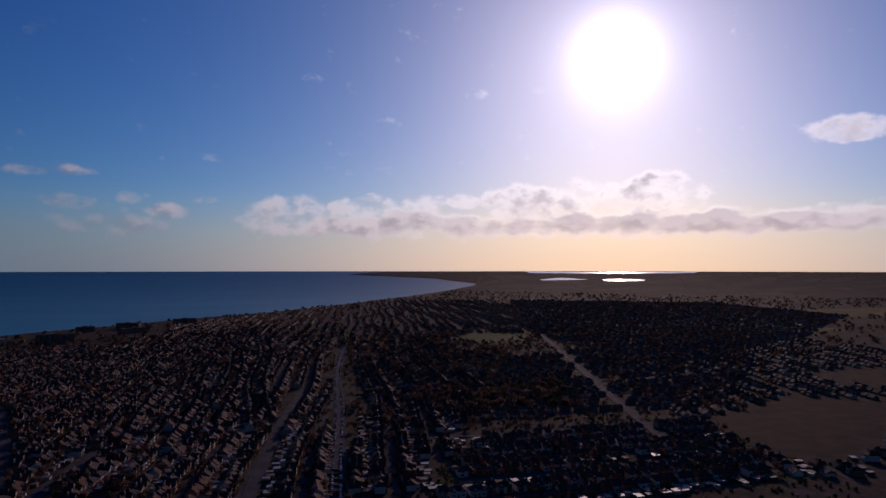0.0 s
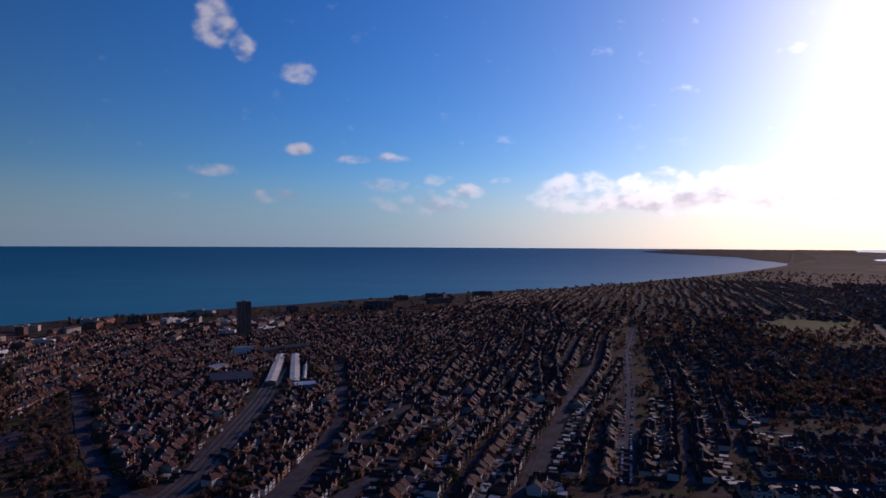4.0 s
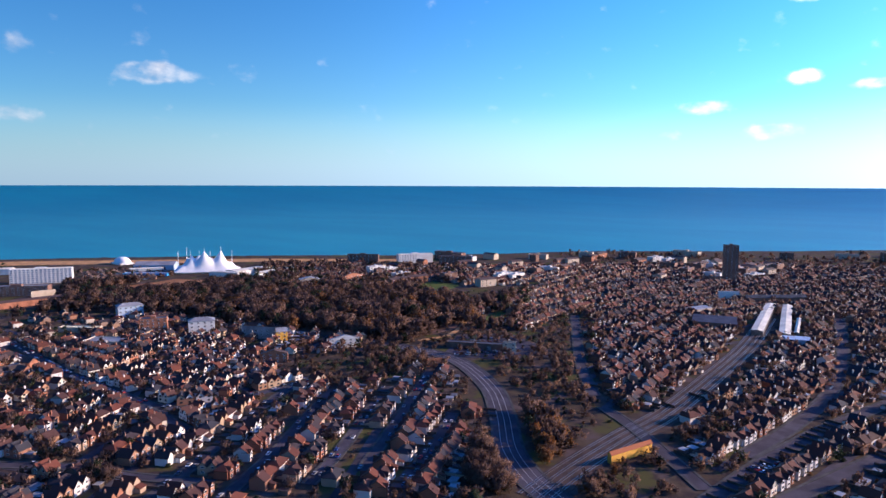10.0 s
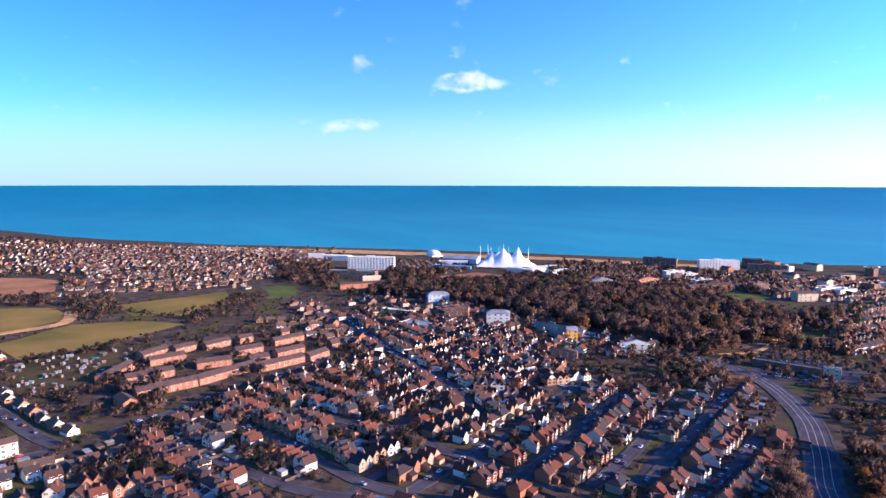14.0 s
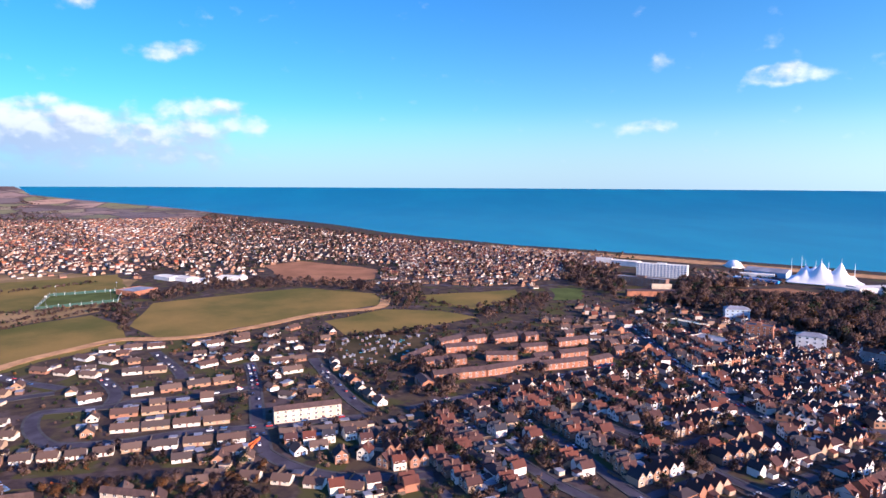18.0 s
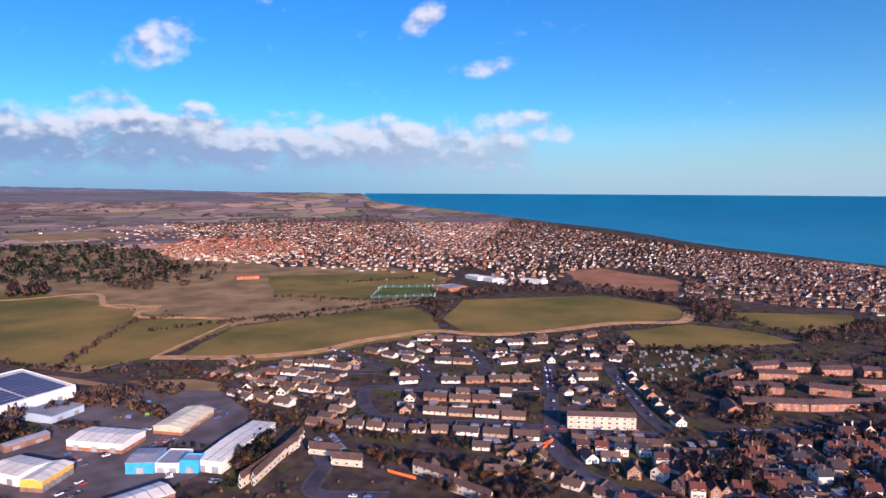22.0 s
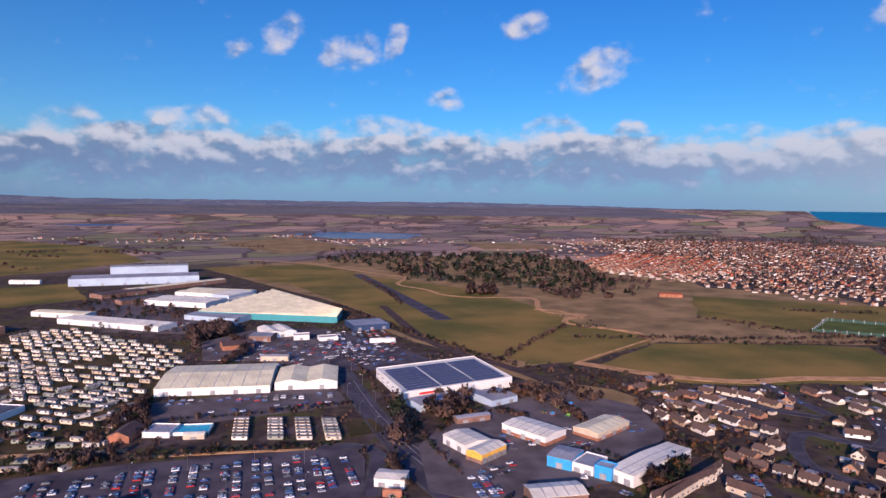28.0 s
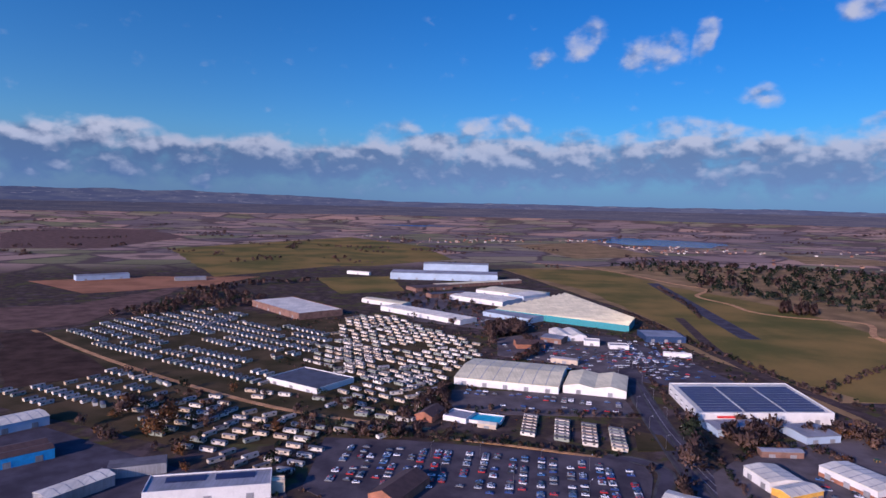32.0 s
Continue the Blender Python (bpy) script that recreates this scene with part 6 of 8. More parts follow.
for p in (((365, 346), (363, 330), (360, 316)), ((400, 262), (397, 276)), ((572, 231), (556, 212), (545, 196)), ((469, 111), (452, 96), (456, 78)), ((325, 106), (323, 88), (319, 71), (315, 54), (310, 34)), ((583, 144), (580, 94)), ((620, 232), (604, 214))):
    stand(p, "bungalow")
stand(((410, 249), (393, 245), (378, 243), (364, 242), (350, 241), (338, 242)), "bungalow", 90)
for x, y in ((406, 340), (548, 227), (540, 241), (514, 193), (565, 195), (551, 145), (601, 140), (622, 95), (648, 92), (459, 214), (460, 250), (504, 240), (474, 258), (346, 131), (375, 95), (355, 70), (362, 60), (326, 128), (318, 113), (306, 144), (299, 125),
             (440, 344), (440, 300), (470, 318), (474, 296), (408, 305), (410, 290), (378, 330), (380, 300), (486, 285), (520, 268), (566, 262), (436, 180), (446, 150), (462, 130), (412, 140), (380, 160), (384, 135), (500, 115), (482, 80), (540, 75), (590, 115), (612, 125), (632, 175), (575, 185)):
    plot(random.choice(("bungalow", "bungalow", "chalet")), x, y, random.choice((-72, -72, -60, 18, 108)) + random.uniform(-4, 4), 0)
stand(((407, 209), (383, 200)), "chalet", 90)
stand(((522, 71), (501, 61), (485, 53), (466, 46), (450, 38), (436, 30)), "chalet", 90)
stand(((344, 110), (346, 96)), "chalet")
stand(((344, 45), (348, 32), (338, 20), (333, 6)), "villa")
row(((366, 80), (373, 52), (394, -2)), ["cottage", "bungalow"], 4.0)
row(((327, 182), (334, 136), (353, 108)), ["bungalow", "cottage"], 4)
# gabled houses along the street
stand(((446, -23), (446, -35), (452, -46), (457, -57), (460, -67), (463, -77)), "villa")
stand(((471, -88), (474, -99), (478, -110), (482, -121), (487, -132), (491, -143), (494, -155), (496, -167), (500, -180), (505, -193)), "villa")
stand(((265, -113), (271, -121), (277, -129), (283, -137), (289, -145), (295, -154), (301, -163)), "villa")
stand(((339, -162), (342, -170), (345, -178), (349, -187), (352, -196)), "villa")
stand(((305, -184), (312, -192), (319, -200)), "villa")
stand(((427, 8), (436, 2)), "cottage")
# streets of semis and terraces
for p in ROADS[1:7]:
    q = curve(p)[::3]
    row(q, ["pair", "pair", "semi", "villa", "brick_pair"], 1.2, 5.5, 1)
    row(q, ["pair", "semi", "brick_pair", "pair"], 1.2, 5.5, -1)
for p in ROADS[7:]:
    q = curve(p)[::3]
    row(q, T + ["semi"], 0.6, 7, 1)
    row(q, T + ["semi"], 0.6, 7, -1)

# the wide quarters
district(((424, -17), (465, -74), (492, -170), (420, -162), (289, -83), (288, -45), (311, 18)), -159, ["pair", "semi", "brick_pair", "villa", "bungalow"], 44, 1.4)
district(((492, -170), (566, -253), (561, -337), (379, -314), (249, -152), (276, -79)), -62, ["pair", "brick_pair", "semi", "terrace"], 42, 1.2)
district(((699, -194), (636, -284), (561, -337), (390, -323), (373, -225), (496, -211)), -177, ["pair", "semi", "brick_pair", "cottage"], 44, 1.5)
district(((267, -165), (378, -289), (279, -359), (175, -229)), -61, ["terrace", "terrace", "semi"], 40, 1)
district(((726, -117), (693, -212), (527, -236), (505, -185), (625, -156)), -101, B + ["chalet"], 36, 2)
district(((374, 30), (414, 8), (330, -23), (296, 35), (319, 67)), -71, ["cottage", "bungalow", "pair"], 36, 2, 0.1, False, 5)
district(((415, 5), (522, -159), (355, -141), (313, -15)), -159, ["pair", "brick_pair", "semi", "villa"], 42, 1.5)
district(((248, -490), (322, -758), (230, -738), (177, -641), (154, -447), (168, -382)), -88, ["terrace", "semi"], 42, 1)
district(((92, -287), (123, -679), (3, -900), (-4, -355)), -103, ["semi", "terrace", "villa"], 38, 2, setback=6.5)
district(((441, -587), (469, -850), (242, -1049), (229, -874), (304, -685), (321, -538)), -93, ["terrace", "cottage", "semi"], 46, 2)
district(((819, -376), (587, -519), (417, -464), (409, -397), (454, -330), (570, -259)), -62, ["semi", "cottage"], 46, 4, 0.2)
district(((803, -667), (701, -929), (329, -1263), (-7, -1475), (-7, -973), (158, -975), (412, -878), (539, -768)), -93, ["terrace", "cottage", "semi", "villa"], 44, 3, 0.08, setback=7.0)
district(((106, -816), (-82, -1522), (-378, -1607), (-148, -601), (-15, -564)), -103, ["semi", "terrace", "villa"], 40, 2, setback=6.5)
# the western town under the sun
district(((414, -879), (257, -1243), (-150, -1436), (-427, -1261), (-133, -404), (-9, -367), (196, -419)), -111, ["semi", "terrace", "villa"], 38, 2, 0.04, setback=6.0)
district(((-140, -402), (-341, -964), (-584, -1225), (-577, -908), (-314, -540), (-186, -390)), -109, ["semi", "villa"], 38, 3, 0.05, setback=6.0)
district(((-176, -370), (-308, -521), (-551, -481), (-429, -305)), 167, ["semi", "terrace"], 36, 2, 0.05, setback=6.0)
district(((-577, -908), (-1146, -998), (-946, -709), (-614, -487), (-325, -559)), 161, ["semi", "bungalow"], 42, 4, 0.12, setback=6.0)
district(((-165, -1848), (-1675, -3086), (-1446, -2192), (-972, -1046), (-827, -1254), (-590, -1132), (-261, -1046), (-62, -1150)), -111, ["semi", "villa", "bungalow"], 48, 5, 0.1, street=False, setback=7.0)
district(((-1698, -2574), (-2378, -2186), (-2036, -1207), (-1309, -870), (-859, -733), (-794, -928), (-804, -1134)), 161, ["semi", "bungalow"], 50, 5, 0.1, street=False, setback=7.0)
district(((-696, -692), (-1288, -881), (-1258, -686), (-896, -402), (-457, -273), (-433, -344), (-513, -473)), 61, ["semi", "bungalow"], 46, 4, 0.12, setback=7.0)
district(((-2127, -3478), (-2734, -2938), (-2983, -2192), (-3088, -1661), (-2589, -1393), (-2528, -2324), (-1939, -2939)), 161, ["semi", "bungalow"], 80, 8, 0.2)
# the eastern suburb along the coast
EAST = ((966, 318), (1158, 466), (2929, 1554), (3565, 1426), (3162, 1035), (2388, 524), (1867, 147), (1507, -141), (1265, -309), (922, -165), (961, -75), (1004, 26), (1212, 74), (1285, 214), (1105, 263))
district(EAST, -56, ["semi", "bungalow", "chalet", "villa"], 56, 9, 0.22)
district(((2018, 2169), (2595, 1976), (3179, 1746), (1156, 476), (1011, 445), (1034, 792), (1007, 985)), -44, ["semi", "bungalow", "chalet"], 64, 12, 0.2)
district(((1122, 1146), (2149, 1921), (2909, 2036), (3522, 1803), (3552, 1382), (2946, 822), (1186, 437), (1068, 618), (1011, 789)), -44, ["flats", "semi", "semi", "semi", "bungalow", "bungalow", "chalet"], 66, 12, 0.25)
district(((1185, 1331), (1468, 1449), (1516, 1182), (1279, 912), (1040, 931), (1009, 1082)), 30, ["flats"], 48, 3)
district(((1633, 114), (1665, -43), (1402, -362), (1158, -317), (1017, -180), (1148, 29), (1363, 149)), -106, ["semi", "villa", "chalet"], 46, 4)
district(((1159, 96), (1130, 2), (1006, -147), (938, -123), (975, 82)), -106, ["semi", "bungalow"], 46, 5, 0.2)
district(((756, -232), (812, -325), (648, -312), (531, -303), (577, -230)), -177, ["semi", "cottage"], 46, 4, 0.2)
# between the park and the sea front
district(((964, -721), (863, -820), (793, -875), (690, -881), (669, -940), (584, -821), (612, -711), (675, -686), (694, -617), (806, -623)), -114, ["villa", "semi", "terrace", "cottage"], 44, 3, 0.12)
district(((1123, -464), (1101, -532), (947, -519), (958, -452), (1019, -429)), -130, ["chalet", "bungalow"], 26, 2, 0.15, False, 3)
district(((1444, -314), (1344, -392), (1147, -334), (1194, -259)), -106, ["bungalow", "chalet"], 34, 3, 0.2, False, 3)
# villages scattered over the plain
for _ in range(70):
    a, r = radians(random.uniform(34, 128)), random.uniform(1900, 4700)
    if r < 2350 and math.degrees(a) > 60:
        continue
    for _ in range(random.randrange(8, 34)):
        x, y = math.cos(a) * r + random.gauss(0, 110), math.sin(a) * r + random.gauss(0, 60)
        if (int(x // CELL), int(y // CELL)) not in TAKEN:
            HOUSES.append((random.choice(("semi", "bungalow", "flats", "cottage")), x, y, random.uniform(0, 360)))
for _ in range(900):
    a, r = radians(random.triangular(20, 60, 34)), random.uniform(1560, 3900)
    x, y = math.cos(a) * r, math.sin(a) * r
    if (int(x // CELL), int(y // CELL)) not in TAKEN and r < along(COAST, math.degrees(a)) - 60:
        HOUSES.append((random.choice(("semi", "bungalow", "semi", "cottage")), x, y, random.uniform(0, 360)))
sheetless = STREETS.mesh("street", ["asphalt"])
tagged(put("street", sheetless), "side streets of grey asphalt", "road", kind="structure")

# ---- the houses, the nearest as things with their parts, the rest as rows ----
HOUSES.sort(key=lambda h: math.hypot(h[1], h[2]))
NEAR = 300
LABEL = {
    "pair": "pair of pale houses with twin front gables", "brick_pair": "pair of brick houses with twin front gables",
    "bungalow": "pale bungalow with brown concrete-tiled gable roof", "twin_bungalow": "long pair of pale bungalows under one brown roof", "chalet": "chalet house with steep gable to the street",
    "semi": "pair of semi-detached houses with hipped tiled roof", "villa": "detached house with tall front gable and chimney",
    "terrace": "terraced brick house with front bay gable", "flats": "brick terrace house with red tiled roof", "cottage": "plain two-storey house with tiled gable roof"}
made = {}


def near_house(kind, x, y, turn):
    m = pose(x, y, 0.05, 0, 0, turn)
    if kind in made:
        return copy_thing(made[kind], m)
    walls, roof, stack, panes, door, back, ws, rs = house_parts(kind)
    t = thing("house", x, y, turn, LABEL[kind], "house", "houses of the town")
    t.matrix_basis = m
    put("wall", walls.mesh("wall", [ws]), t)
    put("roof", roof.mesh("roof", [rs]), t)
    put("chimney", stack.mesh("chimney", ["dark_brick"]), t)
    for px, py, pz, pw in panes:
        put("window", window_bag(pw).mesh("window", ["frame", "glass"]), t, pose(px, py, pz))
    for px, py, pz, pw in back[:1]:
        put("window", window_bag(pw).mesh("window", ["frame", "glass"]), t, pose(px, py, pz, 0, 0, 180))
    put("door", Bag().box(-0.5, 0.5, -0.07, 0.05, 0, 2.1).mesh("door", ["door"]), t, pose(door[0], door[1], 0))
    made[kind] = t
    return t


for h in HOUSES[:NEAR]:
    near_house(*h)

cache = {}
for k, (lo, hi, name, label) in enumerate(((NEAR, 1500, "house_rows", "rows of tiled houses in the middle of the town"), (1500, 3600, "house_rows", "rows of tiled houses towards the sea"), (3600, 20000, "house_rows", "far rows of houses in the suburbs"))):
    bag = Bag()
    for kind, x, y, turn in HOUSES[lo:hi]:
        far = (math.hypot(x, y) > 1150) + (math.hypot(x, y) > 1700)
        if (kind, far) not in cache:
            walls, roof, stack, panes, door, back, ws, rs = house_parts(kind)
            slots = {"pale": 0, "brick": 1, "dull": 2, "roof": 3, "red": 4}
            b = Bag().add(walls.v, walls.f, slots[ws]).add(roof.v, roof.f, slots[rs])
            if far == 2:
                w, d, h, k2 = KINDS[kind][:4]
                b = Bag().box(-w / 2, w / 2, -d / 2, d / 2, 0, h, slots[ws]).hip(-w / 2, w / 2, -d / 2, d / 2, h, k2, 0.3, slots[rs])
            if not far:
                b.add(stack.v, stack.f, 1)
                for px, py, pz, pw in panes + back:
                    s = -1 if py < 0 else 1
                    b.box(px - pw / 2, px + pw / 2, min(py, py + s * 0.06), max(py, py + s * 0.06), pz, pz + 1.3, 5)
            cache[kind, far] = (np.array([(*v, 1.0) for v in b.v]), b.f, b.s)
        v, f, s = cache[kind, far]
        sc = random.uniform(0.9, 1.05) * (0.86 if far == 2 else 0.95 if far else 1.0)
        m = np.array(pose(x, y, level(x, y) + 0.03, 0, 0, turn) @ Matrix.Diagonal((sc, sc, random.uniform(0.92, 1.1), 1)))
        bag.add([tuple(q) for q in (v @ m.T)[:, :3].tolist()], f)
        bag.s[-len(f):] = s
    if bag.v:
        tagged(put(name, bag.mesh(name, ["pale_row" if k == 0 else "far_wall", "brick_row" if k == 0 else "far_wall", "dull_row", "roof_row", "red_row", "glass"])), label, "houses", kind="stuff")
print("houses", len(HOUSES), "objects", len(bpy.data.objects))

# ---- trees ----
def quads_mesh(name, v, mats, index=None, normals=None):
    """One mesh from an array of quads, each an island."""
    n = len(v)
    me = bpy.data.meshes.new(name)
    me.vertices.add(n * 4)
    me.vertices.foreach_set("co", np.asarray(v, dtype=np.float32).ravel())
    me.loops.add(n * 4)
    me.loops.foreach_set("vertex_index", np.arange(n * 4, dtype=np.int32))
    me.polygons.add(n)
    me.polygons.foreach_set("loop_start", np.arange(0, n * 4, 4, dtype=np.int32))
    me.polygons.foreach_set("loop_total", np.full(n, 4, dtype=np.int32))
    for m in mats:
        me.materials.append(M[m])
    if index is not None:
        me.polygons.foreach_set("material_index", np.asarray(index, dtype=np.int32))
    me.update()
    me.validate()
    if normals is not None:  # the crown is shaded as a rounded mass
        me.polygons.foreach_set("use_smooth", np.ones(n, dtype=bool))
        me.normals_split_custom_set_from_vertices(np.asarray(normals, dtype=np.float32).reshape(-1, 3).tolist())
    return me


def outward(q, middle=(0, 0, 0.5)):
    """Directions from the middle of a crown to the corners of its quads."""
    o = q - np.array(middle)
    o = o / (np.linalg.norm(o, axis=2)[:, :, None] + 1e-6) + np.array((0, 0, 0.75))
    return o / (np.linalg.norm(o, axis=2)[:, :, None] + 1e-6)


RNG = np.random.default_rng(5)


def crown_quads(n, kind, size=1.0, broad=1.0):
    """Leaf clumps, or bundles of twigs that point outwards, in several lobes of a crown about 1 high and 1 wide."""
    lobes = RNG.normal(0, 1, (7, 3)) * (0.21, 0.21, 0.17) + (0, 0, 0.62)
    c = lobes[RNG.integers(0, 7, n)] + RNG.normal(0, 1, (n, 3)) * (0.13, 0.13, 0.11)
    if kind == "poplar":
        c = np.stack([RNG.normal(0, 0.09, n), RNG.normal(0, 0.09, n), RNG.uniform(0.15, 1.0, n)], 1)
        c[:, :2] *= (1.15 - c[:, 2:3])
    out = c - (0, 0, 0.35)
    out /= np.linalg.norm(out, axis=1)[:, None] + 1e-6
    a = RNG.normal(0, 1, (n, 3))
    if kind in ("bare", "poplar"):
        a = out * 1.0 + a * 0.45 + (0, 0, 0.35)
    a /= np.linalg.norm(a, axis=1)[:, None]
    b = np.cross(a, RNG.normal(0, 1, (n, 3)))
    b /= np.linalg.norm(b, axis=1)[:, None] + 1e-6
    if kind in ("bare", "poplar"):
        la, lb = RNG.uniform(0.06, 0.13, (n, 1)) * size, RNG.uniform(0.012, 0.03, (n, 1)) * size * broad
    else:
        la, lb = RNG.uniform(0.035, 0.075, (n, 1)) * size, RNG.uniform(0.03, 0.06, (n, 1)) * size
    q = np.stack([c - a * la - b * lb, c + a * la * 0.6 - b * lb * 1.3, c + a * la + b * lb * 0.6, c - a * la * 0.7 + b * lb * 1.2], 1)
    face = np.cross(q[:, 1] - q[:, 0], q[:, 3] - q[:, 0])
    turned = (face * (q.mean(1) - (0, 0, 0.5))).sum(1) < 0
    q[turned] = q[turned][:, ::-1]
    return q


def limb(bag, p, q, r0, r1, n=5):
    d = (Vector(q) - Vector(p)).normalized()
    u = d.orthogonal().normalized()
    w = d.cross(u)
    v = [tuple(Vector(p) + (u * math.cos(k * math.tau / n) + w * math.sin(k * math.tau / n)) * r0) for k in range(n)] + [tuple(Vector(q) + (u * math.cos(k * math.tau / n) + w * math.sin(k * math.tau / n)) * r1) for k in range(n)]
    bag.add(v, [(k, (k + 1) % n, n + (k + 1) % n, n + k) for k in range(n)])


def trunk_bag(h, kind):
    b = Bag()
    top = (0.02 * h, 0, h * (0.45 if kind != "poplar" else 0.9))
    limb(b, (0, 0, -0.3), top, h * 0.022, h * 0.012, 7)
    for k in range(7 if kind != "poplar" else 0):
        a, e = k * 2.4, random.uniform(0.45, 0.95)
        st = Vector(top) * random.uniform(0.6, 1.0)
        q = st + Vector((math.cos(a) * math.cos(e), math.sin(a) * math.cos(e), math.sin(e))) * h * random.uniform(0.25, 0.4)
        limb(b, st, q, h * 0.010, h * 0.004)
        for j in range(2):
            q2 = q + Vector((math.cos(a + j * 1.6 - .8) * 0.6, math.sin(a + j * 1.6 - .8) * 0.6, 0.6)) * h * 0.14
            limb(b, q, q2, h * 0.004, h * 0.0015, 4)
    return b


TREE_LOOK = {"bare": ("twig", "leafless winter tree with brown twigs"), "ever": ("leaf", "dark evergreen tree with dense crown"), "russet": ("gold", "tree with russet leaves still on it"), "poplar": ("twig", "tall narrow leafless poplar"), "ivy": ("leaf", "ivy-clad dark green tree")}
tree_made = {}


def tree(kind, x, y, h):
    variant = random.randrange(3)
    m = pose(x, y, level(x, y), 0, 0, random.uniform(0, 360))
    if (kind, variant) not in tree_made:
        t = thing("tree", x, y, 0, TREE_LOOK[kind][1], "tree", "trees of the town")
        put("trunk", trunk_bag(10, kind).mesh("trunk", ["bark"], True), t)
        n = 800 if kind in ("bare", "poplar") else 560
        q = crown_quads(n, "bare" if kind == "bare" else kind, 0.72) * (9.0, 9.0, 10.0)
        put("crown", quads_mesh("crown", q, [TREE_LOOK[kind][0]], None, outward(q, (0, 0, 5.0))), t)
        tree_made[kind, variant] = t
        t.matrix_basis = m @ Matrix.Scale(h / 10, 4)
        return
    t = copy_thing(tree_made[kind, variant], m)
    t.scale = (h / 10,) * 3


TREES = []


def wood(poly, n, kinds, h0, h1, far=True, gap=1):
    """Scatters trees over a piece of ground."""
    poly = tuple(poly)
    xs, ys = [p[0] for p in poly], [p[1] for p in poly]
    k = 0
    for _ in range(n * 8):
        x, y = random.uniform(min(xs), max(xs)), random.uniform(min(ys), max(ys))
        if inside((x, y), poly) and (gap == 0 or (int(x // CELL), int(y // CELL)) not in TAKEN):
            TREES.append((random.choice(kinds), x, y, random.uniform(h0, h1), far))
            k += 1
            if k >= n:
                break


def tree_line(pts, step, kinds, h0, h1, far=False, spread=3.0):
    for (x0, y0), (x1, y1) in zip(pts, pts[1:]):
        L = math.hypot(x1 - x0, y1 - y0)
        for k in range(max(1, int(L / step))):
            u = (k + random.random()) / max(1, int(L / step))
            TREES.append((random.choice(kinds), x0 + (x1 - x0) * u + random.uniform(-spread, spread), y0 + (y1 - y0) * u + random.uniform(-spread, spread), random.uniform(h0, h1), far))


BR = ["bare"] * 5 + ["ever"]
# the park beside the tents
wood(((837, -352), (772, -389), (762, -508), (679, -604), (585, -669), (464, -650), (395, -560), (400, -490), (409, -455), (479, -427), (576, -399), (686, -376), (776, -342)), 640, ["bare"] * 14 + ["ever", "russet"], 12.5, 17, True, 0)
wood(((991, -457), (866, -480), (841, -579), (694, -614), (573, -637), (488, -581), (452, -469), (529, -467), (626, -423), (721, -399), (819, -376)), 420, BR, 9, 14)
wood(((463, -659), (464, -785), (394, -680), (351, -561), (381, -543)), 60, BR, 9, 13)
# trees between the park, the holiday camp and the sea front
wood(((979, -729), (875, -832), (699, -892), (677, -951), (568, -800), (587, -682), (663, -631), (783, -605), (851, -611)), 420, ["bare", "bare", "bare", "ever"], 7, 12, True)
wood(((1235, -268), (1157, -347), (942, -299), (855, -256), (995, -215)), 130, BR, 8, 12, True)
wood(((1016, -408), (962, -444), (813, -392), (757, -333), (780, -297), (803, -261), (841, -321)), 120, BR, 9, 13, True)
wood(((1140, -469), (1068, -585), (949, -542), (962, -444)), 60, BR, 4, 8, True)
wood(((1492, -324), (1363, -446), (1195, -380), (1256, -282)), 50, BR, 5, 8, True)
# the copse on the old airfield and the lines beyond
wood(((544, 1606), (719, 1729), (897, 1654), (1137, 1599), (1156, 1341), (996, 1063), (730, 845), (682, 907), (640, 987), (558, 1119), (608, 1303)), 620, ["ever", "ever", "bare", "ivy"], 9, 15, True, 0)
wood(((560, 905), (600, 880), (640, 925), (600, 960)), 60, ["poplar"], 12, 15, True, 0)
wood(((826, 974), (1001, 1000), (989, 898), (777, 750), (727, 774)), 45, BR, 7, 11, True, 0)
wood(((906, 1165), (1022, 1128), (912, 905), (692, 788), (667, 861)), 60, ["ever", "bare"], 8, 13)
# hedges and lines round the meadows
for p in (((574, 525), (598, 494), (635, 446), (727, 402), (792, 370)), ((725, 584), (744, 531), (749, 464), (808, 377)), ((853, 9), (802, -30), (761, -65)), ((350, 509), (516, 616), (559, 594)), ((659, 301), (753, 352), (802, 341)), ((825, 343), (921, 300), (953, 179)), ((487, 563), (558, 520), (645, 469), (768, 413)),
          ((890, 572), (917, 549), (986, 488)), ((331, 904), (337, 706), (345, 551), (360, 468), (399, 436)), ((502, 1208), (456, 977), (420, 860))):
    tree_line(p, 4, BR, 2.5, 5.5, True, 4)
wood(((790, 395), (800, 372), (720, 320), (690, 318), (740, 360)), 34, BR, 4, 7, True, 0)
wood(((834, 389), (989, 322), (1022, 192), (974, 74), (898, 68), (953, 179), (932, 304), (839, 348)), 170, ["bare"], 5, 9, True, 0)
wood(((947, 72), (969, 10), (798, 1), (785, 39)), 60, BR, 5, 9, True, 0)
wood(((785, -60), (894, -165), (787, -157), (714, -71)), 60, BR, 5, 9, True)
